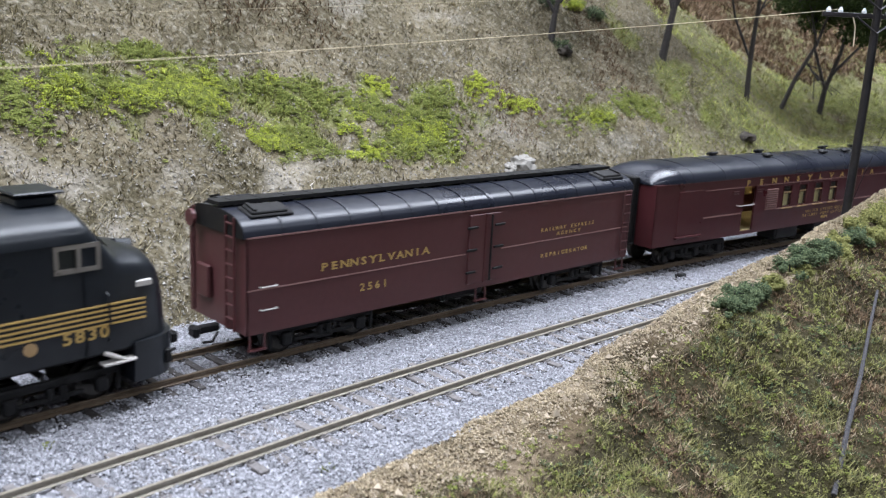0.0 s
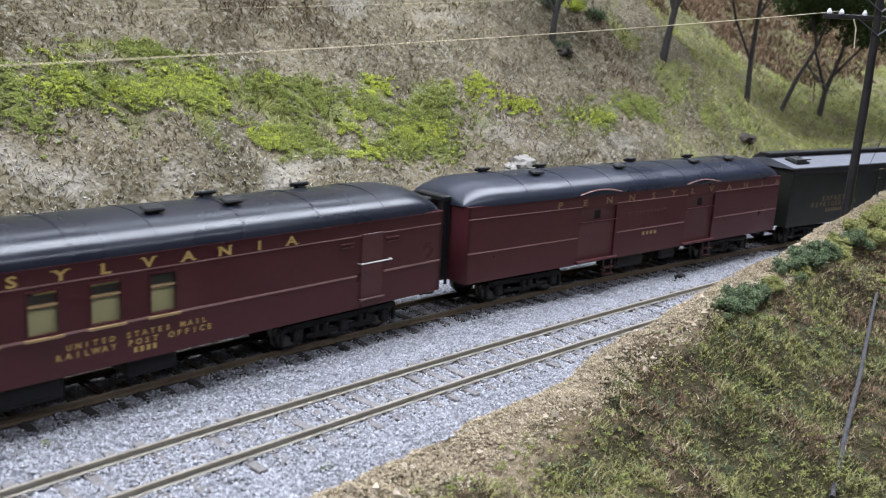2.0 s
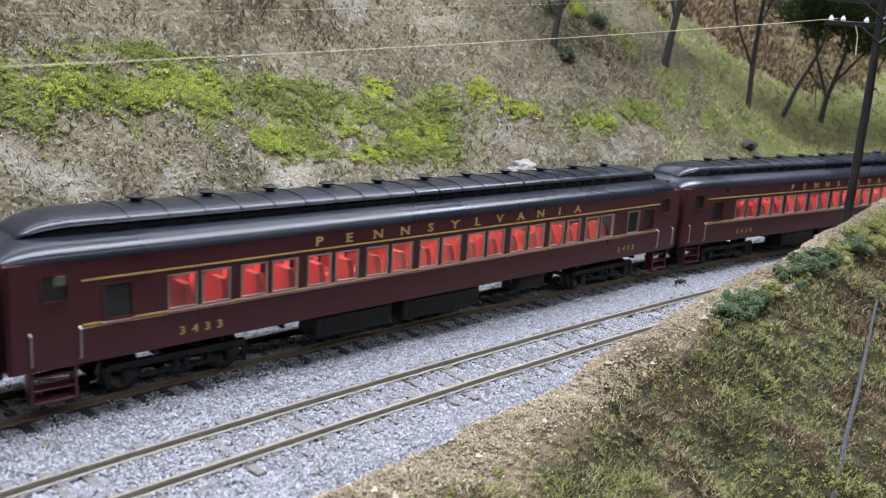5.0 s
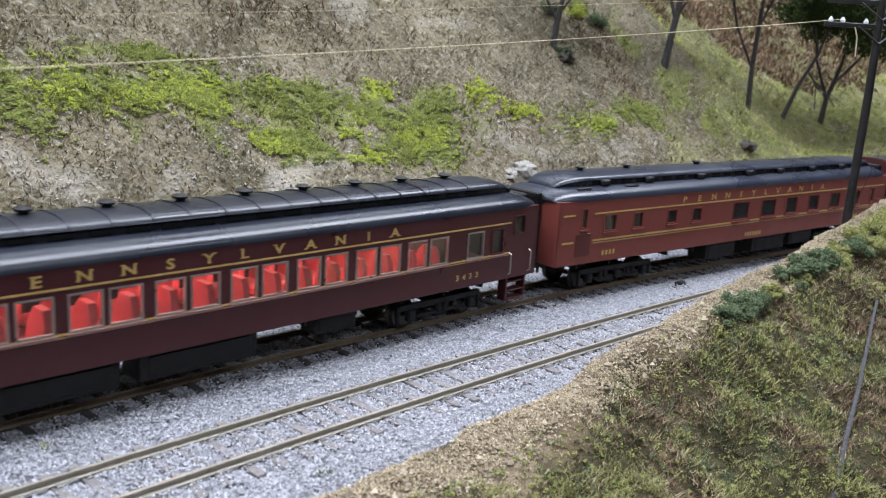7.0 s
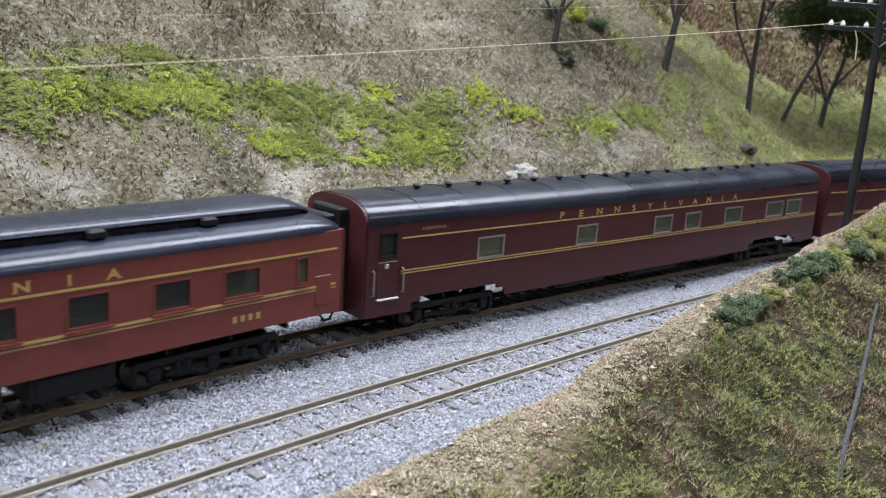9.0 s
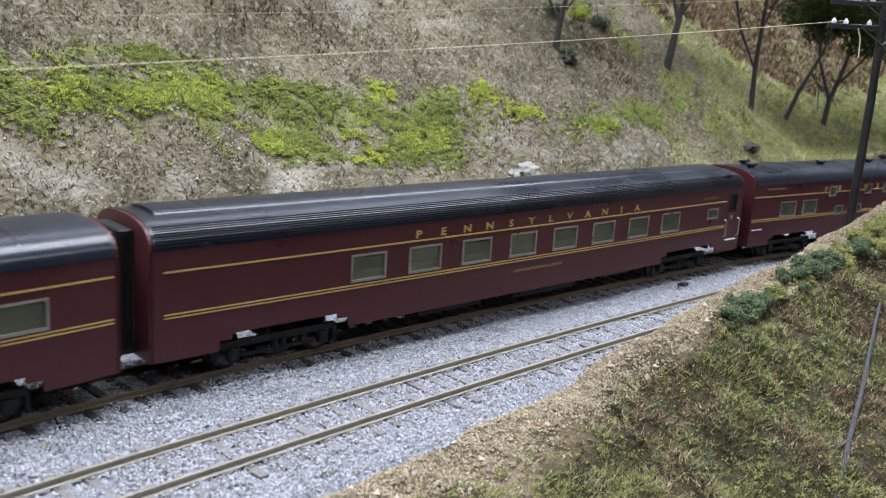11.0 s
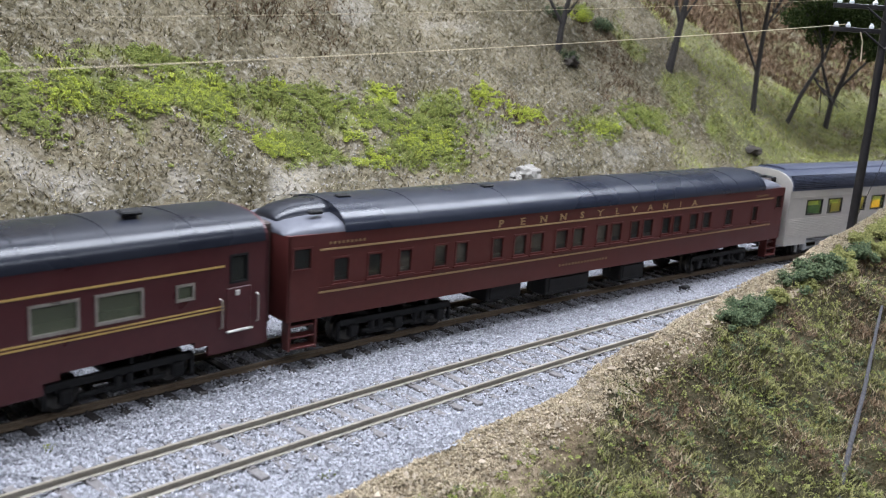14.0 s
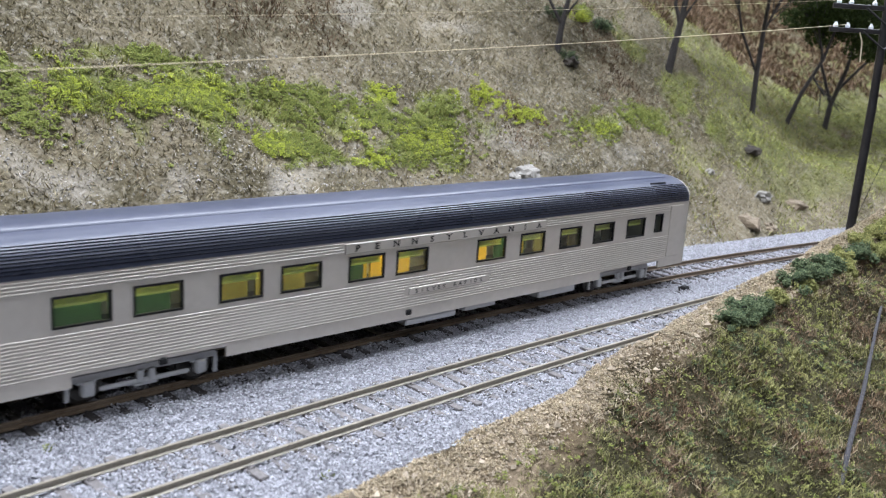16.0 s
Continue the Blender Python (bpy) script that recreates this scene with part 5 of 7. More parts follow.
# --- olive express refrigerator with peaked roof
def green_express_car():
    L, w = 0.186, 0.0335
    e = vehicle("express_reefer", "dark olive express refrigerator car with dusty grey roof", 0.606, L)
    X = lambda q: q / 1000 - L / 2
    part("body", shell(L, PULLGREEN, [], 0.0112, 0.0420, w, end_door=False), PULLGREEN, e)
    g = Geo()
    pr = [(-w / 2 - 0.0008, 0.0418), (-w / 2 - 0.0008, 0.0424), (0, 0.0466), (w / 2 + 0.0008, 0.0424), (w / 2 + 0.0008, 0.0418)]
    g.loft([[(x, y, z) for y, z in pr] for x in (-L / 2 - 0.0008, L / 2 + 0.0008)])
    part("roof", g, ROOF_GREY, e, "dusty grey peaked roof")
    for s in (-1, 1):
        part("fascia", Geo().box((0, s * (w / 2 + 0.0003), 0.0402), (L, 0.0007, 0.0030), 0.0002), BLACK, e)
        part("gable", Geo().loft([[(s * (L / 2 - 0.0006 + k), y, z - 0.0004) for y, z in pr] for k in (0, 0.0012)]), PULLGREEN, e)
    g = Geo().box((0, 0, 0.0476), (L + 0.003, 0.0068, 0.0014))
    for k in range(18):
        g.box((-L / 2 + 0.004 + k * (L - 0.008) / 17, 0, 0.0474), (0.0010, 0.0060, 0.0016))
    part("running_board", g, BLACK, e)
    for sx in (-1, 1):
        for sy in (-1, 1):
            g = Geo().box((0, 0, 0.0007), (0.0120, 0.0078, 0.0013), 0.0003).box((0.0008 * sx, 0, 0.0017), (0.0095, 0.0062, 0.0009), 0.0003).tube([(-0.0066, -0.0034, 0.0010), (-0.0066, -0.0034, 0.0026), (0.0066, -0.0034, 0.0026)], 0.0003, 5)
            h = part("ice_hatch", g, BLACK, e, "black ice hatch cover")
            h.location, h.rotation_euler = (sx * (L / 2 - 0.0140), sy * 0.0095, 0.0442), (-sy * 0.245, 0, 0)
    for s in (-1, 1):
        y = s * w / 2
        d = part("door", Geo().box((X(95.2), y, 0.0252), (0.0170, 0.0011, 0.0250), 0.0003).box((X(95.2), y + s * 0.0006, 0.0252), (0.0005, 0.0006, 0.0250)), PULLGREEN, e)
        for q in (-1, 1):
            for z in (0.0170, 0.0252, 0.0335):
                part("hinge", Geo().box((X(95.2) + q * 0.0066, y + s * 0.0009, z), (0.0056, 0.0006, 0.0007), 0.0002), BLACK, d)
        part("drip_strip", Geo().box((X(96), y + s * 0.0008, 0.0389), (0.0195, 0.0008, 0.0004)), WORNOLIVE, e)
    yl = -w / 2 - 0.0002
    part("lettering", both_sides(lettering("EXPRESS", X(33), X(57), 0.0237, 0.0024, yl, 1.45)), WORNOLIVE, e, "faded buff lettering")
    part("lettering", both_sides(lettering("REFRIGERATOR", X(23), X(65.5), 0.0205, 0.0024, yl, 1.35)), WORNOLIVE, e)
    part("lettering", both_sides(bars(X(36), X(53), 0.0174, 0.0018, -w / 2, 7)), WORNOLIVE, e)
    part("lettering", both_sides(lettering("EXPRESS", X(131), X(155), 0.0235, 0.0023, yl, 1.45)), WORNOLIVE, e)
    part("lettering", both_sides(lettering("REFRIGERATOR", X(121), X(163.5), 0.0205, 0.0023, yl, 1.35)), WORNOLIVE, e)
    part("lettering", both_sides(bars(X(134), X(151), 0.0166, 0.0014, -w / 2, 9)), WORNOLIVE, e)
    g = Geo()
    for z in np.linspace(0.0140, 0.0370, 6):
        g.tube([(X(178), yl - 0.0008, z), (X(184.5), yl - 0.0008, z)], 0.00034, 5)
    part("ladder", g, GREYTRUCK, e)
    handrail(e, [(X(112), yl, 0.0215), (X(112), yl - 0.001, 0.0215), (X(117), yl - 0.001, 0.0215), (X(117), yl, 0.0215)], BUFF)
    under(e, L, [], 0.0122)
    for s in (-1, 1):
        truck(e, s * 0.0660, 2)
        coupler(e, s * L / 2, s)
        part("sill_step", Geo().tube([(s * (L / 2 - 0.003), -w / 2, 0.0112), (s * (L / 2 - 0.003), -w / 2, 0.006), (s * (L / 2 - 0.0075), -w / 2, 0.006), (s * (L / 2 - 0.0075), -w / 2, 0.0112)], 0.0004, 5), PULLGREEN, e)


# --- mail car
def mail_car():
    L = 0.2545
    e = vehicle("mail_car", "tuscan red railway post office car with a lit open door", 0.1121, L)
    X = lambda q: q / 1000 - L / 2
    H = lambda a, b, c, d: (X(a), X(b), c / 1000, d / 1000)
    wins = [H(101.6, 109.6, 22.8, 33.6), H(116.6, 124.1, 22.8, 33.6), H(131.6, 139.6, 22.8, 33.6), H(147.1, 154.6, 22.8, 33.6)]
    opn = H(67.1, 77.1, 13, 35)
    part("body", shell(L, TUSCAN, wins + [opn]), TUSCAN, e)
    part("roof", roof_loft(L + 0.0008, WIDE, 0.0391, 0.0472, 2.25, 0.017), ROOF, e, "satin black rounded roof", True)
    for k in (26, 50, 80, 104, 128, 150, 176, 202, 228):
        pr = arch(WIDE + 0.0007, 0.0391, 0.0474, 2.25)
        part("roof_seam", Geo().loft([[(X(k) + q, y, z) for y, z in pr] for q in (-0.00022, 0.00022)]), ROOF, e)
    part("floor", Geo().box((0, 0, 0.0126), (L - 0.004, WIDE - 0.003, 0.0006)), CREAM, e, "cream interior floor")
    part("inner_wall", Geo().box((X(72), 0.0060, 0.0142), (0.014, 0.014, 0.0026), 0.0003), CREAM, e)
    part("light_strip", Geo().box((X(128), 0.004, 0.0375), (0.056, 0.0040, 0.0004)), LAMPWARM, e)
    part("ceiling_lining", Geo().box((0, 0, 0.0381), (L - 0.004, WIDE - 0.003, 0.0004)), FLOORDARK, e)
    for w in wins:
        for s in (-1, 1):
            window(e, *w, s * WIDE / 2, s, TUSCAN, GLASS, 0.0005, sill=BUFF if s < 0 else None)
            part("window_shade", Geo().box(((w[0] + w[1]) / 2, s * (WIDE / 2 - 0.0022), 0.0258), (w[1] - w[0] + 0.001, 0.0005, 0.0060)), CREAM, e, "cream lower window shade")
            part("sash_bar", Geo().box(((w[0] + w[1]) / 2, s * (WIDE / 2 - 0.0004), 0.0300), (w[1] - w[0], 0.0006, 0.0006)), BUFF, e)
    for s in (-1, 1):
        y = s * WIDE / 2
        part("baggage_door", Geo().box((X(25), y - s * 0.0004, 0.025), (0.0172, 0.0013, 0.0212), 0.0003).box((X(25), y + s * 0.0006, 0.0146), (0.019, 0.0016, 0.0010), 0.0003), TUSCAN, e)
        part("rear_door", Geo().box((X(222.4), y + s * 0.0002, 0.025), (0.0088, 0.0006, 0.0208), 0.0002).box((X(222.4), y + s * 0.0006, 0.0142), (0.0105, 0.0013, 0.0008), 0.0002), MAROON, e)
        g = Geo()
        for k in range(10):
            g.box((X(91.3), y + s * 0.0003, 0.0226 + k * 0.00108), (0.0092, 0.0011, 0.00055))
        part("louvre_panel", g, TRIMRED, e)
        for q in (60, 80, 212, 231):
            part("vent_louvre", Geo().box((X(q), y + s * 0.0002, 0.0330), (0.0054, 0.0006, 0.0004)).box((X(q), y + s * 0.0002, 0.0318), (0.0048, 0.0006, 0.0004)), MAROON, e)
    for q, z in ((62, 0.0262), (217, 0.0262)):
        handrail(e, [(X(q), -WIDE / 2, z), (X(q), -WIDE / 2 - 0.0014, z), (X(q + 13), -WIDE / 2 - 0.0014, z), (X(q + 13), -WIDE / 2, z)])
    yl = -WIDE / 2 - 0.0003
    part("lettering", both_sides(lettering(LETTERS, X(69.5), X(191), 0.0355, 0.0026, yl, 1.5)), GOLD, e, "gold road name lettering")
    part("lettering", both_sides(lettering("UNITED STATES MAIL", X(126), X(162.5), 0.0180, 0.0014, yl, 1.05, False)), GOLD, e)
    part("lettering", both_sides(lettering("RAILWAY POST OFFICE", X(123.5), X(164), 0.0158, 0.0015, yl, 1.05, False)), GOLD, e)
    part("lettering", both_sides(bars(X(142), X(149), 0.0137, 0.0014, -WIDE / 2, 4)), GOLD, e)
    for a, b in ((36, 66), (97, 216.5), (228, 253.6)):
        stripe(e, X(a), X(b), 0.0222, 0.0006, TRIMRED, name="belt_rail")
    for a, b in ((36, 66.5), (78, 253.6)):
        stripe(e, X(a), X(b), 0.0349, 0.0003, TRIMRED, name="letterboard_line")
    stripe(e, X(1), X(253.6), 0.0390, 0.0004, TUSCAN, WIDE / 2 + 0.0002, "eave_trim")
    vent_row(e, L, ((72, 1), (100, -1), (113, 1), (154, -1), (178, -1), (178, 1), (212, 1)), 0.0462)
    under(e, L, [(X(115), 0.022, -0.009, 0.010, 0.0048, 0.0118), (X(150), 0.014, -0.008, 0.010, 0.0052, 0.0118)])
    for s in (-1, 1):
        truck(e, s * 0.088, 3, base=0.036)
        coupler(e, s * L / 2, s)
        diaphragm(e, s * L / 2, s)


# --- baggage car
def baggage_car():
    L = 0.2134
    e = vehicle("baggage_car", "tuscan red baggage car with two sliding doors", 0.3799, L)
    X = lambda q: q / 1000 - L / 2
    H = lambda a, b, c, d: (X(a), X(b), c / 1000, d / 1000)
    doors = [H(60.3, 82.8, 12.4, 34), H(132.8, 155.3, 12.4, 33.8)]
    part("body", shell(L, TUSCAN, doors), TUSCAN, e)
    part("roof", roof_loft(L + 0.0008, WIDE, 0.0391, 0.0474, 2.25, 0.017), ROOF_BLUE, e, "dusty black rounded roof", True)
    for k in (30, 55, 80, 104, 130, 156, 182):
        pr = arch(WIDE + 0.0007, 0.0391, 0.0476, 2.25)
        part("roof_seam", Geo().loft([[(X(k) + q, y, z) for y, z in pr] for q in (-0.0002, 0.0002)]), ROOF_BLUE, e)
    for s in (-1, 1):
        y = s * WIDE / 2
        for a, b, c, d in doors:
            g = Geo()
            m = (a + b) / 2
            side_panel(g, a, b, c, d, y - s * 0.0009, -s, [(m - 0.0018, m + 0.0018, 0.0290, 0.0326)], 0.0007)
            dr = part("door", g, MAROON, e, "sliding baggage door")
            part("round_light", Geo().tube([(m, y - s * 0.0016, 0.0308), (m, y - s * 0.0012, 0.0308)], 0.0030, 14), BLACK, dr)
            part("door_rail", Geo().box((m, y + s * 0.0002, 0.0284), (b - a, 0.0007, 0.0003)).box((m, y + s * 0.0007, 0.0126), (b - a + 0.003, 0.0018, 0.0010), 0.0003), TUSCAN, dr)
            pr = [(m - 0.013 + 0.0026 * k, y + s * 0.0001, 0.0396 + 0.0016 * math.sin(math.pi * k / 10)) for k in range(11)]
            part("drip_moulding", Geo().tube(pr, 0.0003, 5), TRIMRED, e)
            st = Geo()
            x = b - 0.002
            for q in (-0.0026, 0.0026):
                st.tube([(x + q, y - s * 0.0006, 0.0115), (x + q, y - s * 0.0006, 0.0050)], 0.0004, 5)
            for z in (0.0082, 0.0052):
                st.box((x, y - s * 0.0004, z), (0.0060, 0.0016, 0.0005))
            part("sill_step", st, MAROON, e)
    yl = -WIDE / 2 - 0.0003
    part("lettering", both_sides(lettering(LETTERS, X(47.5), X(210), 0.0353, 0.0025, yl, 1.5)), FADED, e, "faded buff road name lettering")
    part("lettering", both_sides(bars(X(90), X(118), 0.0292, 0.0010, -WIDE / 2, 11)), MAROON, e)
    part("lettering", both_sides(bars(X(101), X(112), 0.0196, 0.0014, -WIDE / 2, 4)), BUFF, e)
    for a, b in ((0.4, 59.5), (84, 132), (156.5, 213)):
        stripe(e, X(a), X(b), 0.0225, 0.0004, TRIMRED, name="belt_rail")
    stripe(e, X(0.4), X(213), 0.0349, 0.0003, TRIMRED, name="letterboard_line", cuts=[d[:2] for d in doors])
    vent_row(e, L, ((28, 1), (44, -1), (60, 1), (95, -1), (120, 1), (150, -1), (165, 1), (180, -1)), 0.0463)
    under(e, L, [(X(100), 0.020, -0.008, 0.010, 0.0050, 0.0118), (X(128), 0.012, -0.008, 0.010, 0.0055, 0.0118)])
    for s in (-1, 1):
        truck(e, s * 0.070, 2, base=0.030)
        coupler(e, s * L / 2, s)
        diaphragm(e, s * L / 2, s)


# --- clerestory roof shared by coach and parlour car
def clerestory(e, L, mat, ribs=True, zt=0.0486):
    part("lower_roof", roof_loft(L + 0.0008, WIDE, 0.0391, 0.0442, 2.5, 0.014), mat, e, "satin black lower roof", True)
    g, rings = Geo(), []
    for u in [i / 8 for i in range(9)]:
        x, k = -L / 2 + 0.006 + 0.014 * (1 - math.cos(u * math.pi / 2)), math.sin(u * math.pi / 2)
        rings.append((x, k))
    rings += [(-x, k) for x, k in reversed(rings)]
    out = []
    for x, k in rings:
        zt_k, w = 0.0430 + (zt - 0.0430) * k, 0.0206 * (0.62 + 0.38 * k)
        eave = 0.0428 + (0.0464 - 0.0428) * k
        pr = [(-w / 2 + 0.0012, 0.0425), (-w / 2 + 0.0012, eave - 0.0004), (-w / 2 - 0.0002, eave - 0.0004)] + arch(w, eave, zt_k, 2.1, 12) + [(w / 2 + 0.0002, eave - 0.0004), (w / 2 - 0.0012, eave - 0.0004), (w / 2 - 0.0012, 0.0425)]
        out.append([(x, y, z) for y, z in pr])
    g.loft(out)
    part("clerestory", g, mat, e, "raised clerestory with black roof", True)
    if ribs:
        for k in range(1, 22):
            x = -L / 2 + 0.022 + (L - 0.044) * k / 22
            pr = arch(0.0212, 0.0464, zt + 0.0003, 2.1, 12)
            part("roof_rib", Geo().loft([[(x - 0.0003, y, z) for y, z in pr], [(x + 0.0003, y, z) for y, z in pr]]), mat, e)
    n = 24
    for s in (-1, 1):
        for k in range(n):
            x = -L / 2 + 0.03 + (L - 0.06) * k / (n - 1)
            part("clerestory_light", Geo().box((x, s * 0.0091, 0.0446), (0.0062, 0.0006, 0.0018), 0.0002), BLACK, e)


_seat = []


def coach(front, group="red clerestory coaches"):
    L = 0.283
    e = vehicle("coach", "tuscan red clerestory coach with red-lit windows and seats", front, L, group)
    X = lambda q: q / 1000 - L / 2
    pairs = [(39.8, 47.7), (49.4, 57.6)]
    for k in range(9):
        a = 61.2 + 22.05 * k if k < 8 else 236.0
        if k < 8:
            pairs += [(a, a + 8.2), (a + 10.0, a + 18.4)]
    wins = [(22.7, 30.2)] + pairs + [(244.2, 252.2), (257.0, 263.2)]
    hs = [(X(a), X(b), 0.0232, 0.0323) for a, b in wins]
    vest = [(X(8.2), X(14.2), 0.0295, 0.0362), (X(269), X(275), 0.0295, 0.0362)]
    part("body", shell(L, TUSCAN, hs + vest, 0.0130), TUSCAN, e)
    clerestory(e, L, ROOF)
    for k, h in enumerate(hs):
        for s in (-1, 1):
            window(e, *h, s * WIDE / 2, s, CHROME if 0 < k < 20 else TUSCAN, GLASS if 0 < k < 20 else SMOKED, 0.0005, sill=TRIMRED)
    for v in vest:
        for s in (-1, 1):
            window(e, *v, s * WIDE / 2, s, TUSCAN, SMOKED, 0.0005)
    part("floor", Geo().box((0, 0, 0.0145), (L - 0.006, WIDE - 0.003, 0.0010)), SEATRED, e, "red interior floor")
    part("light_strip", Geo().box((X(140), 0, 0.0376), (0.200, 0.0050, 0.0004)), LAMPRED, e, "glowing red ceiling light strip")
    part("ceiling_lining", Geo().box((0, 0, 0.0382), (L - 0.006, WIDE - 0.003, 0.0004)), FLOORDARK, e)
    for x in (34, 236):
        part("bulkhead", Geo().box((X(x), 0, 0.0260), (0.0008, WIDE - 0.003, 0.023)), FLOORDARK, e)
    if not _seat:
        g = Geo().box((0, 0, 0.0028), (0.0064, 0.0112, 0.0034), 0.0010)
        rings = []
        for k in range(7):
            u = k / 6
            rings.append([(0.0030 + 0.0016 * u + d, y * (1 - 0.5 * u ** 4), 0.0030 + 0.0098 * u) for d, y in ((-0.0010, -0.0054), (0.0010, -0.0054), (0.0010, 0.0054), (-0.0010, 0.0054))])
        g.loft(rings)
        _seat.append(g.mesh("seat", SEATRED))
    for k in range(18):
        for y in (-0.0096, 0.0096):
            s = part("seat", _seat[0], None, e, "bright red plastic coach seat")
            s.location = (X(43 + 10.9 * k), y, 0.0150)
    for z, h in ((0.0340, 0.0005), (0.0228, 0.0006)):
        stripe(e, X(17.5), X(267), z, h, GOLD)
    stripe(e, X(17.5), X(267), 0.0220, 0.0003, BUFF, name="belt_rail")
    yl = -WIDE / 2 - 0.0003
    part("lettering", both_sides(lettering(LETTERS, X(87), X(209), 0.0352, 0.0027, yl, 1.4)), GOLD, e, "gold road name lettering")
    part("lettering", both_sides(lettering("3433", X(43.5), X(54.5), 0.0158, 0.0022, yl, 1.15)), GOLD, e)
    part("lettering", both_sides(lettering("3433", X(239.5), X(249.5), 0.0160, 0.0020, yl, 1.1)), GOLD, e)
    for k in range(11):
        mushroom_vent(e, X(40 + 21.0 * k), 0.002, 0.0484, 0.0026)
    for s in (-1, 1):
        x0 = s * (L / 2 - 0.0105)
        for sy in (-1, 1):
            g = Geo()
            for k in range(3):
                g.box((x0, sy * (WIDE / 2 - 0.003 + 0.0008 * k), 0.0108 - 0.0030 * k), (0.0100, 0.0034, 0.0006), 0.0001)
            for q in (-0.0052, 0.0052):
                g.box((x0 + q, sy * (WIDE / 2 - 0.0022), 0.0086), (0.0007, 0.0040, 0.0090), 0.0001)
            part("vestibule_steps", g, TUSCAN, e, "red vestibule steps")
            for q in (-0.0054, 0.0062):
                handrail(e, [(x0 + q, sy * WIDE / 2, 0.0145), (x0 + q, sy * (WIDE / 2 + 0.001), 0.0150), (x0 + q, sy * (WIDE / 2 + 0.001), 0.0222), (x0 + q, sy * WIDE / 2, 0.0227)], CHROME)
        truck(e, s * 0.0960, 2, base=0.030)
        coupler(e, s * L / 2, s)
        diaphragm(e, s * L / 2, s)
    under(e, L, [(X(104), 0.030, -0.0095, 0.010, 0.0048, 0.0128), (X(142), 0.036, -0.0095, 0.010, 0.0048, 0.0128), (X(190), 0.016, -0.009, 0.008, 0.0060, 0.0128)], 0.0136)


# --- parlour car in a lighter red
def parlour_car():
    L = 0.276
    e = vehicle("parlour_car", "lighter oxide-red heavyweight parlour car with clerestory roof", 1.382, L)
    X = lambda q: q / 1000 - L / 2
    spec = [(13.4, 16.9, 28, 36), (27.4, 34.9, 26, 32.6), (45.9, 52.2, 26, 32.4), (69.4, 75.9, 26, 32.0), (87.4, 94.4, 25.6, 31.6), (119.9, 133.4, 23.6, 32.2), (144.4, 157.2, 23.6, 32.0),
            (166.9, 177.9, 23.8, 32.0), (189.4, 199.9, 23.8, 32.0), (211.9, 222.4, 24, 31.8), (232.9, 244.6, 24, 31.9), (257.9, 261.9, 24.5, 32.4)]
    hs = [(X(a), X(b), c / 1000, d / 1000) for a, b, c, d in spec]
    part("body", shell(L, OXIDE, hs, 0.0135), OXIDE, e)
    clerestory(e, L, ROOF_BLUE, False, 0.0484)
    for k, h in enumerate(hs):
        for s in (-1, 1):
            window(e, *h, s * WIDE / 2, s, OXIDE, SMOKED, 0.0006, sill=OXIDE)
    part("floor", Geo().box((0, 0, 0.0150), (L - 0.006, WIDE - 0.003, 0.0010)), FLOORDARK, e)
    part("ceiling_lining", Geo().box((0, 0, 0.0382), (L - 0.006, WIDE - 0.003, 0.0004)), FLOORDARK, e)
    part("inner_wall", Geo().box((X(62), 0.006, 0.0265), (0.096, 0.0006, 0.022)), FLOORDARK, e)
    part("inner_panel", Geo().box((X(263.4), 0.0, 0.0265), (0.0008, WIDE - 0.004, 0.022)).box((X(259.9), -0.0125, 0.0282), (0.0016, 0.0004, 0.0080)), CREAM, e)
    for a, b in ((3, 9.5), (21, 273)):
        stripe(e, X(a), X(b), 0.0337, 0.0006, GOLD)
        stripe(e, X(a), X(b), 0.0227, 0.0007, GOLD)
    stripe(e, X(21), X(273), 0.0216, 0.0004, BUFF, name="belt_rail")
    for s in (-1, 1):
        part("end_panel", Geo().box((X(15.2), s * WIDE / 2, 0.0212), (0.0086, 0.0007, 0.0094), 0.0002), BROWNRED, e)
        part("end_panel", Geo().box((X(268), s * WIDE / 2, 0.0212), (0.0060, 0.0005, 0.0094), 0.0002), OXIDE, e)
    yl = -WIDE / 2 - 0.0003
    part("lettering", both_sides(lettering(LETTERS, X(80.5), X(201), 0.0349, 0.0026, yl, 1.4)), GOLD, e, "gold road name lettering")
    for a, b, z, n in ((27, 36, 0.0160, 4), (132.4, 147, 0.0149, 7), (235, 245.4, 0.0167, 4)):
        part("lettering", both_sides(bars(X(a), X(b), z, 0.0019, -WIDE / 2, n)), GOLD, e)
    for x in (33, 62, 100, 140, 168, 200, 232):
        for s in (-1, 1):
            part("clerestory_vent", Geo().box((X(x), s * 0.0105, 0.0448), (0.0048, 0.0030, 0.0026), 0.0006), BLACK, e)
    for x in (30, 112, 60):
        mushroom_vent(e, X(x), 0.001, 0.0482, 0.0022)
    for x in (18, 48):
        part("roof_hatch", Geo().box((X(x), -0.0130, 0.0432), (0.0080, 0.0018, 0.0010), 0.0003), BLACK, e)
    under(e, L, [(X(118), 0.024, -0.0095, 0.010, 0.0052, 0.0132), (X(160), 0.030, -0.0095, 0.010, 0.0050, 0.0132), (X(192), 0.022, -0.0095, 0.009, 0.0056, 0.0132)], 0.0141)
    for s in (-1, 1):
        truck(e, s * 0.0940, 3, base=0.036)
        coupler(e, s * L / 2, s)
        diaphragm(e, s * L / 2, s)


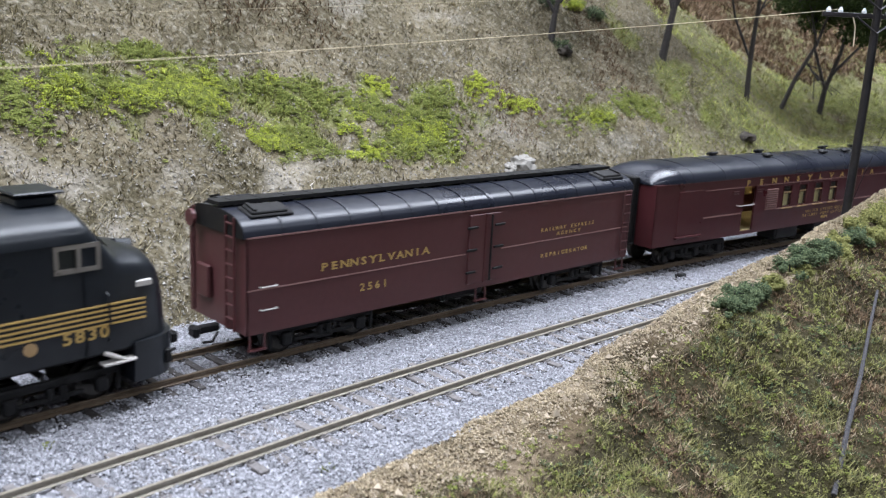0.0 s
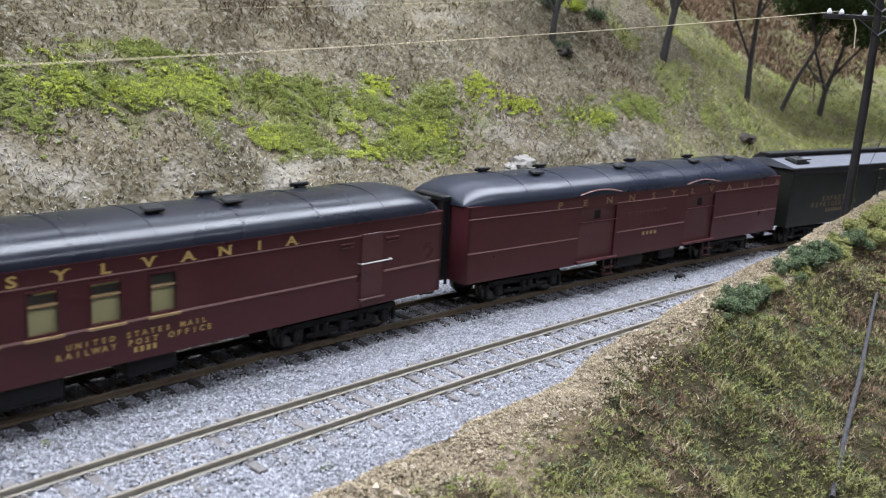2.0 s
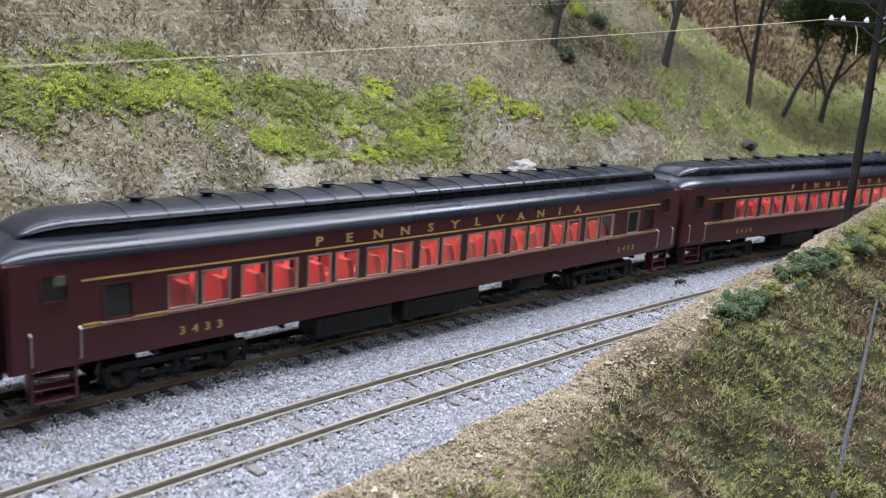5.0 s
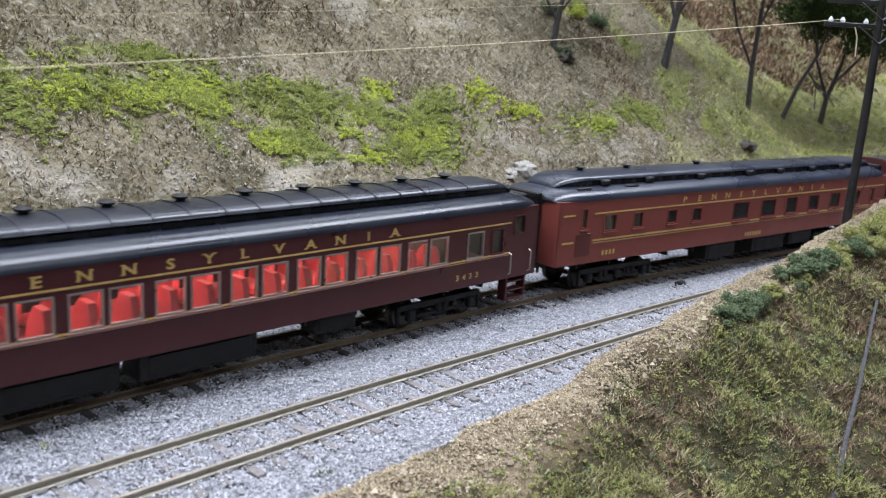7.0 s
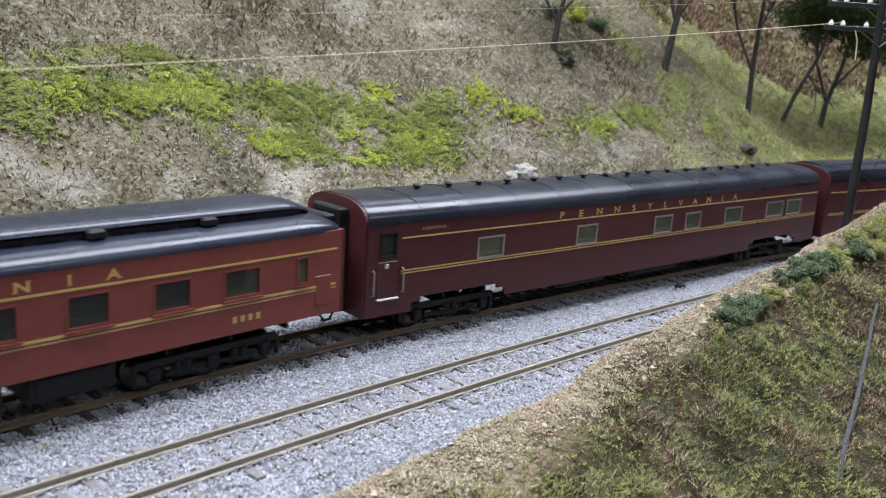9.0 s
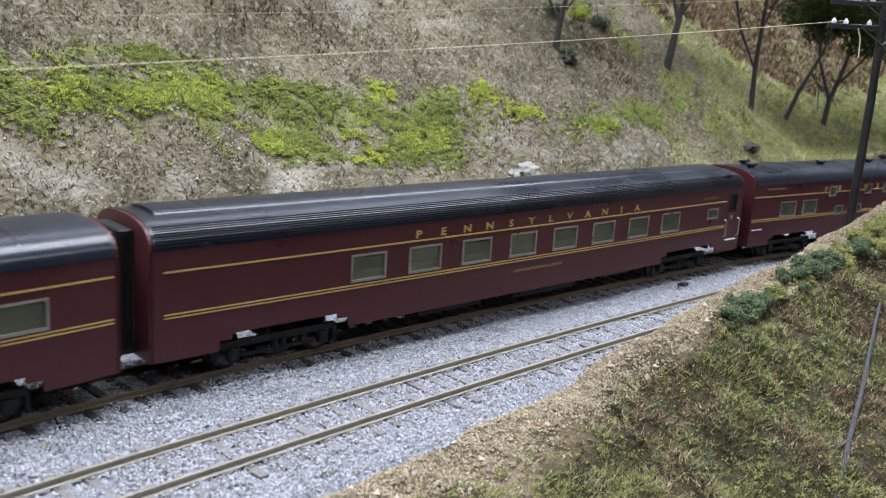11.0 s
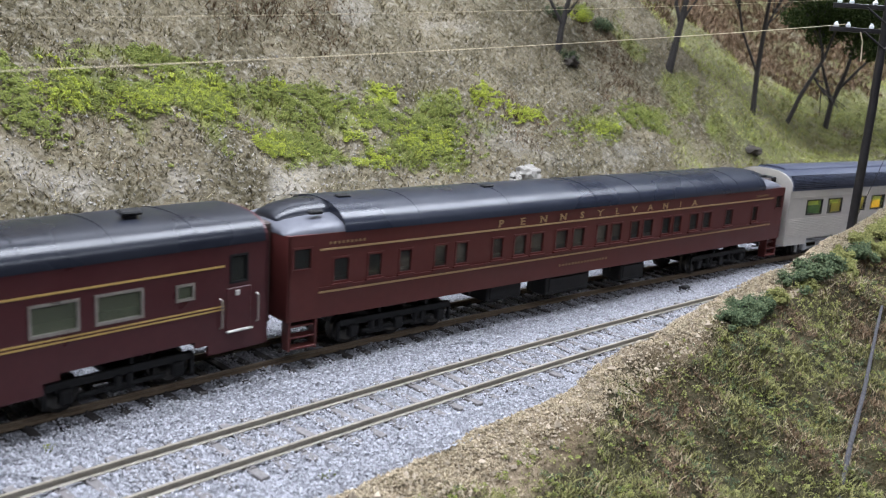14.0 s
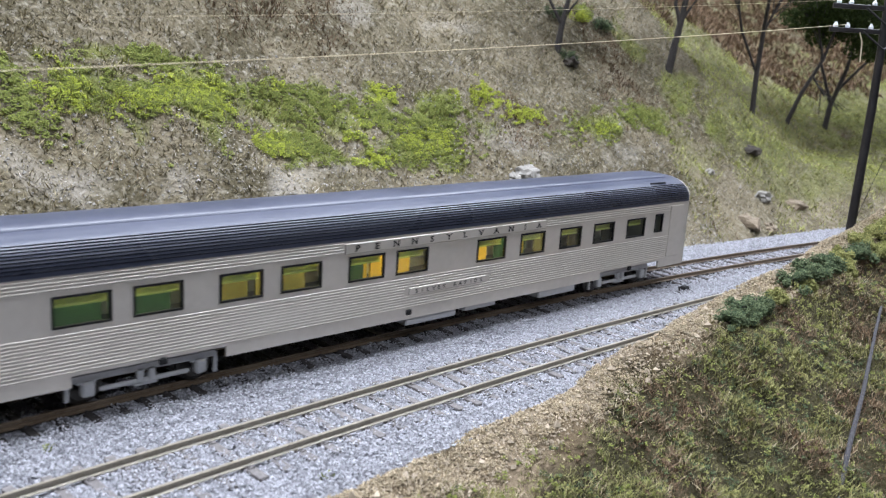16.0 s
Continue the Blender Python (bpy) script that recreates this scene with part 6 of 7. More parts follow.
# --- smooth-sided streamlined sleepers
def streamliner(name, label, front, L, spec, doors, letter, lines, names, roofmat=None, skirt_cut=((20, 64), (233, 278)), fluted=False, cap=False, grab=()):
    e = vehicle(name, label, front, L, "streamlined sleeping cars")
    roofmat = roofmat or ROOF
    X = lambda q: q / 1000 - L / 2
    hs = [(X(a), X(b), c / 1000, d / 1000) for a, b, c, d in spec]
    ds = [(X(a), X(b), 0.0285, 0.0362) for a, b in doors]
    cuts = []
    for a, b in skirt_cut:
        cuts += [(X(a), X(b), 0.007, 0.0118), (X(a + 4), X(b - 4), 0.0118, 0.0135)]
    part("body", shell(L, TUSCAN, hs + ds + cuts, 0.0088, 0.0393, ends="arch", zt=0.0468, power=2.5), TUSCAN, e)
    part("roof", roof_loft(L - 0.0026, WIDE, 0.0392, 0.0470, 2.5), roofmat, e, "satin black smooth roof", True)
    if fluted:
        for s in (-1, 1):
            for k in range(9):
                pr = arch(WIDE + 0.0006, 0.0392, 0.0471, 2.5, 80)
                y, z = pr[2 + 2 * k] if s < 0 else pr[-3 - 2 * k]
                part("roof_flute", Geo().box((0, y, z), (L - 0.004, 0.00032, 0.00032)), roofmat, e)
        part("roof_cap", Geo().loft([[(x, y, z) for y, z in arch(0.0160, 0.0463, 0.0480, 2.3, 10)] for x in (-L / 2 + 0.006, L / 2 - 0.006)]), ROOF, e, "raised black roof strip", True)
    else:
        for k in range(1, 13):
            pr = arch(WIDE + 0.0005, 0.0392, 0.0472, 2.5)
            x = -L / 2 + L * k / 13
            part("roof_seam", Geo().loft([[(x + q, y, z) for y, z in pr] for q in (-0.0002, 0.0002)]), roofmat, e)
    for h in hs:
        for s in (-1, 1):
            window(e, *h, s * WIDE / 2, s, CHROME, FROSTED, 0.0007)
    for d in ds:
        for s in (-1, 1):
            w = window(e, *d, s * WIDE / 2, s, BLACK, SMOKED, 0.0006)
    for a, b in doors:
        m = (X(a) + X(b)) / 2
        for s in (-1, 1):
            y = s * WIDE / 2
            dr = part("door", Geo().box((m, y, 0.0208), (0.0082, 0.0006, 0.0125), 0.0002), TUSCAN, e)
            part("threshold", Geo().box((m, y + s * 0.0006, 0.0146), (0.0086, 0.0012, 0.0006), 0.0002), PALE, dr)
            part("door_badge", Geo().box((m - 0.0006, y + s * 0.0004, 0.0255), (0.0014, 0.0004, 0.0016), 0.0002), PALE, dr)
            for q in (-0.0060, 0.0060):
                handrail(e, [(m + q, y, 0.0160), (m + q, y + s * 0.0011, 0.0164), (m + q, y + s * 0.0011, 0.0240), (m + q, y, 0.0244)], CHROME)
    blocked = [(h[0] - 0.0007, h[1] + 0.0007) for h in hs if h[2] < lines[0] < h[3]]
    stripe(e, X(lines[2]), X(lines[3]), lines[0], 0.0005, GOLD, cuts=blocked)
    low = [(h[0] - 0.0007, h[1] + 0.0007) for h in hs if h[2] < lines[1] + 0.0006 and h[3] > lines[1]]
    stripe(e, X(lines[2]), X(lines[3]), lines[1] + 0.0005, 0.0004, GOLD, cuts=low)
    stripe(e, X(lines[2]), X(lines[3]), lines[1] - 0.0004, 0.0004, GOLD, cuts=low)
    yl = -WIDE / 2 - 0.0003
    part("lettering", both_sides(lettering(LETTERS, X(letter[0]), X(letter[1]), letter[2], 0.0025, yl, 1.4)), GOLD, e, "gold road name lettering")
    for a, b, z, n in names:
        part("lettering", both_sides(bars(X(a), X(b), z, 0.0010, -WIDE / 2, n)), FADED, e)
    for q, z in grab:
        handrail(e, [(X(q), yl, z), (X(q), yl - 0.001, z), (X(q + 7), yl - 0.001, z), (X(q + 7), yl, z)])
    part("floor", Geo().box((0, 0, 0.0150), (L - 0.006, WIDE - 0.003, 0.0010)), FLOORDARK, e)
    part("ceiling_lining", Geo().box((0, 0, 0.0384), (L - 0.006, WIDE - 0.003, 0.0004)), FLOORDARK, e)
    for s in (-1, 1):
        truck(e, s * (L / 2 - 0.042), 2, base=0.031)
        coupler(e, s * L / 2, s)
        diaphragm(e, s * L / 2, s, 0.010, 0.0425)
    under(e, L, [(X(110), 0.030, -0.0090, 0.011, 0.0060, 0.0120), (X(160), 0.036, -0.0090, 0.011, 0.0056, 0.0120), (X(205), 0.020, -0.0085, 0.010, 0.0062, 0.0120)], 0.0141)
    return e


def sleepers():
    a = streamliner("sleeping_car", "tuscan red smooth-sided sleeping car with a row of roof vents", 1.6683, 0.2976,
                    [(49.1, 61.6, 23.7, 31.2), (102.1, 113.9, 23.7, 31.2), (152.6, 165, 23.7, 31.2), (175.6, 187, 23.9, 31.1), (207.6, 222, 24, 31.2), (245.1, 261, 24.4, 31.6), (265.4, 279.4, 24.4, 31.6)],
                    [(6.1, 12.6)], (92, 214, 0.0352), (0.0343, 0.0228, 15, 296), ((23, 33.6, 0.0363, 9),))
    L = 0.2976
    for k in range(17):
        mushroom_vent(a, (33 + 14.8 * k) / 1000 - L / 2, -0.001, 0.0468, 0.0017)
    part("roof_hatch", Geo().box((-L / 2 + 0.043, -0.0095, 0.0455), (0.013, 0.0036, 0.0009), 0.0003), ROOF, a)
    b = streamliner("sleeping_car", "tuscan red sleeping car with wide windows and fluted black roof", 1.976, 0.2976,
                    [(64.5, 77.6, 22.9, 31)] + [(87.7 + 23.75 * k, 101.2 + 23.75 * k, 22.9, 31.1) for k in range(7)] + [(267.2, 275.7, 26, 30.4)],
                    [(286, 291.8)], (91, 210.5, 0.0343), (0.0333, 0.0212, 4, 283), ((137.7, 165.2, 0.0167, 18), (262, 274, 0.0352, 8)), ROOF, fluted=True)
    L = 0.2978
    part("roof_hatch", Geo().box((L / 2 - 0.012, -0.0148, 0.0433), (0.0046, 0.0012, 0.0046), 0.0003), BLACK, b)
    up = [(67.9, 74.4), (104.4, 110.9), (123.9, 130.4), (158.9, 165.4), (177.6, 184.2), (211.4, 217.9)]
    lo = [(75.9, 82.9), (95.9, 102.4), (131.9, 138.4), (150.4, 157.2), (185.4, 191.9), (202.9, 209.4)]
    c = streamliner("sleeping_car", "tuscan red duplex sleeping car with staggered small windows", 2.2837, L,
                    [(24.4, 37.7, 22.8, 30), (44.4, 56.8, 22.8, 30)] + [(p, q, 31.4, 36.4) for p, q in up] + [(p, q, 21.2, 25.6) for p, q in lo] + [(230.4, 241.9, 23.6, 31), (246.4, 258.6, 23.8, 31), (268.4, 273.4, 26, 30)],
                    [(285, 290.5)], (64, 209, 0.0343), (0.0335, 0.0217, 1, 283), ((129.4, 170.4, 0.0146, 22), (11, 27, 0.0368, 9)), ROOF, skirt_cut=((17, 63), (233, 278)), grab=((1.5, 0.0175),))
    for x, s in ((20, 1), (12, -1), (75, -1), (125, -1), (160, 1), (190, -1), (215, 1), (262, -1)):
        hood_vent(c, x / 1000 - L / 2, -0.0050 if s < 0 else 0.0040, 0.0466, 0.18 if s < 0 else -0.15)
    part("roof_hatch", Geo().box((-L / 2 + 0.0210, -0.0110, 0.0452), (0.013, 0.0050, 0.0007), 0.0002), ROOF, c)


# --- heavyweight lounge with smooth round roof
def lounge_car():
    L = 0.290
    e = vehicle("lounge_car", "brownish-red heavyweight car with smooth black roof", 2.590, L)
    X = lambda q: q / 1000 - L / 2
    wins = [(16, 22), (29, 34.6), (41.5, 46.8), (56.5, 62.2), (66, 71.7), (83.5, 89), (94.5, 101), (103.4, 110.4), (117, 124), (127, 134), (141.5, 148.4), (150.9, 157.6), (163.5, 169.6), (172, 179),
            (185.5, 192), (194, 200.2), (206.5, 213.4), (217, 224), (236, 242.5), (260, 265)]
    hs = [(X(a), X(b), 0.0238, 0.0315) for a, b in wins]
    vs = [(X(1.9), X(8.2), 0.0288, 0.0355), (X(281.8), X(288), 0.0288, 0.0355)]
    part("body", shell(L, BROWNRED, hs + vs, 0.0132), BROWNRED, e)
    M = L / 2 - 0.020
    part("roof", roof_loft(2 * M, WIDE, 0.0391, 0.0475, 2.2), ROOF_BLUE, e, "satin black rounded roof", True)
    for s in (-1, 1):
        g, rings = Geo(), []
        for i in range(8):
            u = i / 7
            k = math.cos(u * math.pi / 2 * 0.96)
            w = WIDE * (0.84 + 0.16 * k)
            pr = arch(w, 0.0391, 0.0398 + 0.0044 * k, 2.3)
            rings.append([(s * (M + 0.020 * math.sin(u * math.pi / 2)), y, z) for y, z in pr])
        g.loft(rings)
        part("lower_roof_end", g, ROOF_GREY, e, "dusty cut-away roof end", True)
        g, rings = Geo(), []
        for i in range(8):
            u = i / 7
            k = math.cos(u * math.pi / 2 * 0.93)
            pr = arch(0.0175 * (0.7 + 0.3 * k), 0.0415, 0.0420 + 0.0053 * k, 2.4, 10)
            rings.append([(s * (M + 0.018 * math.sin(u * math.pi / 2)), y, z) for y, z in pr])
        g.loft(rings)
        part("clerestory_end", g, ROOF, e, "black raised roof end", True)
        part("roof_vent", Geo().box((s * (M + 0.007), -0.0110, 0.0446), (0.0050, 0.0020, 0.0012), 0.0004), BLACK, e)
    for k in (50, 92, 140, 168, 210, 245):
        pr = arch(WIDE + 0.0007, 0.0391, 0.0477, 2.2)
        part("roof_seam", Geo().loft([[(X(k) + q, y, z) for y, z in pr] for q in (-0.00022, 0.00022)]), ROOF_BLUE, e)
    for x in (28, 92):
        part("roof_vent", Geo().box((X(x), -0.0035, 0.0476), (0.0050, 0.0026, 0.0010), 0.0003), BLACK, e)
    for h in hs:
        for s in (-1, 1):
            window(e, *h, s * WIDE / 2, s, BROWNRED, SMOKED, 0.0006, sill=BROWNRED)
    for v in vs:
        for s in (-1, 1):
            window(e, *v, s * WIDE / 2, s, BROWNRED, SMOKED, 0.0006)
    part("floor", Geo().box((0, 0, 0.0148), (L - 0.006, WIDE - 0.003, 0.0010)), FLOORDARK, e)
    part("ceiling_lining", Geo().box((0, 0, 0.0383), (L - 0.006, WIDE - 0.003, 0.0004)), FLOORDARK, e)
    for z, h in ((0.0344, 0.0006), (0.0212, 0.0006)):
        stripe(e, X(11), X(279), z, h, BUFF)
    stripe(e, X(11), X(279), 0.0226, 0.0006, BROWNRED, WIDE / 2 + 0.0004, "belt_rail")
    yl = -WIDE / 2 - 0.0003
    part("lettering", both_sides(lettering(LETTERS, X(87), X(208.5), 0.0353, 0.0025, yl, 1.4)), BUFF, e, "buff road name lettering")
    for a, b, z, n in ((14, 28, 0.0358, 9), (262, 274, 0.0358, 9), (120, 150, 0.0170, 16)):
        part("lettering", both_sides(bars(X(a), X(b), z, 0.0008, -WIDE / 2, n)), FADED, e)
    for s in (-1, 1):
        x0 = s * (L / 2 - 0.0060)
        for sy in (-1, 1):
            g = Geo()
            for k in range(3):
                g.box((x0, sy * (WIDE / 2 - 0.003 + 0.0008 * k), 0.0112 - 0.0032 * k), (0.0088, 0.0034, 0.0006), 0.0001)
            for q in (-0.0046, 0.0046):
                g.box((x0 + q, sy * (WIDE / 2 - 0.0022), 0.0086), (0.0007, 0.0040, 0.0094), 0.0001)
            part("vestibule_steps", g, BROWNRED, e, "red vestibule steps")
        truck(e, s * 0.0990, 3, base=0.037, r=0.0054)
        coupler(e, s * L / 2, s)
        diaphragm(e, s * L / 2, s, mat=FLOORDARK)
    under(e, L, [(X(130), 0.026, -0.0095, 0.010, 0.0050, 0.0130), (X(172), 0.016, -0.0095, 0.010, 0.0050, 0.0130), (X(96), 0.018, -0.008, 0.010, 0.0062, 0.0130)], 0.0139)


# --- fluted silver sleeper at the tail
def silver_car():
    L = 0.2937
    e = vehicle("silver_sleeping_car", "silver fluted sleeping car with green and amber lit windows", 2.887, L)
    X = lambda q: q / 1000 - L / 2
    spec = [(16, 30), (36, 49), (60, 73), (79.5, 93), (103.5, 117), (122.5, 135.5), (159, 173), (181.5, 194.5), (204, 216.5), (225, 238), (247.5, 260)]
    hs = [(X(a), X(b), 0.0241, 0.0316) for a, b in spec] + [(X(268), X(273.5), 0.0248, 0.0322), (X(281), X(287.5), 0.0275, 0.0345)]
    cuts = [(X(20), X(62), 0.007, 0.0112), (X(232), X(274), 0.007, 0.0112)]
    part("body", shell(L, SILVER, hs + cuts, 0.0082, 0.0372, ends="arch", zt=0.0468, power=2.5), SILVER, e)
    part("roof", roof_loft(L - 0.0024, WIDE, 0.0370, 0.0470, 2.5), ROOF_SLATE, e, "dark blue-black fluted roof", True)
    pr = arch(WIDE + 0.0006, 0.0370, 0.0471, 2.5, 80)
    for s in (-1, 1):
        for k in range(9):
            y, z = pr[2 + 2 * k] if s < 0 else pr[-3 - 2 * k]
            part("roof_flute", Geo().box((0, y, z), (L - 0.004, 0.00034, 0.00034)), ROOF, e)
        for k in range(12):
            z = 0.0124 + k * 0.00088
            if k in (5, 6, 7):
                for a, b in ((1, 126), (166, 280)):
                    part("side_flute", Geo().box(((X(a) + X(b)) / 2, s * WIDE / 2, z), (X(b) - X(a), 0.0005, 0.00036), 0.0001), SILVER, e)
            else:
                part("side_flute", Geo().box((X(140.5), s * WIDE / 2, z), (0.279, 0.0005, 0.00036), 0.0001), SILVER, e)
        for k in range(4):
            for a, b in ((1, 101), (195, 280)):
                part("side_flute", Geo().box(((X(a) + X(b)) / 2, s * WIDE / 2, 0.0336 + k * 0.00088), (X(b) - X(a), 0.0005, 0.00036), 0.0001), SILVER, e)
        part("letter_board", Geo().box((X(148), s * WIDE / 2, 0.0345), (0.093, 0.0009, 0.0033), 0.0002), SILVER, e)
        part("name_board", Geo().box((X(146), s * WIDE / 2, 0.0176), (0.036, 0.0009, 0.0025), 0.0002), SILVER, e)
        part("end_door", Geo().box((X(284), s * WIDE / 2, 0.0240), (0.0096, 0.0006, 0.0230), 0.0002), SILVER, e)
        for x in (43.5, 128.5, 252):
            part("sill_bracket", Geo().box((X(x), s * (WIDE / 2 + 0.0002), 0.0106), (0.0022, 0.0008, 0.0018), 0.0002), BLACK, e)
    part("roof_cap", Geo().loft([[(x, y, z) for y, z in arch(0.0165, 0.0463, 0.0480, 2.3, 10)] for x in (-L / 2 + 0.006, L / 2 - 0.008)]), ROOF_SLATE, e, "raised roof strip", True)
    yl = -WIDE / 2 - 0.0007
    part("lettering", both_sides(lettering(LETTERS, X(106), X(190), 0.0336, 0.0019, yl, 1.3)), BLACK, e, "black road name lettering")
    part("lettering", both_sides(lettering("SILVER RAPIDS", X(131), X(161), 0.0170, 0.0013, yl, 1.1, False)), BLACK, e)
    glow = [GREENBLIND, GREENBLIND, OLIVEBLIND, OLIVEBLIND, AMBER, AMBER, AMBER, GREENBLIND, OLIVEBLIND, OLIVEBLIND, FLOORDARK]
    for k, h in enumerate(hs):
        for s in (-1, 1):
            window(e, *h, s * WIDE / 2, s, BLACK, GLASS, 0.0006)
        if k < 11:
            m, w = (h[0] + h[1]) / 2, h[1] - h[0]
            part("compartment_wall", Geo().box((m, -0.006, 0.0268), (w + 0.004, 0.0006, 0.0150)), glow[k], e)
            part("window_blind", Geo().box((m, -WIDE / 2 + 0.0024, 0.0302), (w, 0.0004, 0.0028)).box((m, -WIDE / 2 + 0.0022, 0.0287), (w, 0.0006, 0.0004)), LIMEBLIND, e, "lime roller blind")
            if k in (4, 7):
                part("compartment_wall", Geo().box((m + w * 0.25, -0.0068, 0.0268), (w * 0.5, 0.0006, 0.0150)), GREENBLIND if k == 4 else AMBER, e)
    part("floor", Geo().box((0, 0, 0.0145), (L - 0.006, WIDE - 0.003, 0.0010)), FLOORDARK, e)
    part("light_strip", Geo().box((X(112), -0.0110, 0.0345), (0.200, 0.0024, 0.0004)), LAMPGREEN, e, "glowing interior light strip")
    part("ceiling_lining", Geo().box((0, 0, 0.0352), (L - 0.006, WIDE - 0.003, 0.0004)), FLOORDARK, e)
    under(e, L, [], 0.0136)
    for a, b, z0 in ((129, 152, 0.0052), (156, 172, 0.0060), (196, 218, 0.0050)):
        part("equipment_box", Geo().box(((X(a) + X(b)) / 2, -0.0098, (z0 + 0.0105) / 2), ((b - a) / 1000, 0.012, 0.0105 - z0), 0.0004), GREYTRUCK, e, "silver-grey equipment box")
    for s in (-1, 1):
        truck(e, s * (L / 2 - 0.041), 2, GREYTRUCK, base=0.031)
        coupler(e, s * L / 2, s)
        diaphragm(e, s * L / 2, s, 0.0100, 0.0420)
    g = Geo()
    for y in (-0.006, 0.006):
        g.tube([(-L / 2 - 0.0010, y - 0.006, 0.0098), (-L / 2 - 0.0046, y - 0.006, 0.0096), (-L / 2 - 0.0050, y - 0.006, 0.0070)], 0.0008, 6)
    part("end_hose", g, PALE, e)
    part("marker_lamp", Geo().box((L / 2 - 0.0008, -0.0150, 0.0385), (0.0024, 0.0018, 0.0022), 0.0004), BLACK, e)
    for x in (0.268, 0.274):
        part("roof_grab", Geo().tube([(X(x * 1000), -0.0125, 0.0440), (X(x * 1000), -0.0130, 0.0452), (X(x * 1000 + 5), -0.0130, 0.0452), (X(x * 1000 + 5), -0.0125, 0.0440)], 0.0003, 5), BLACK, e)


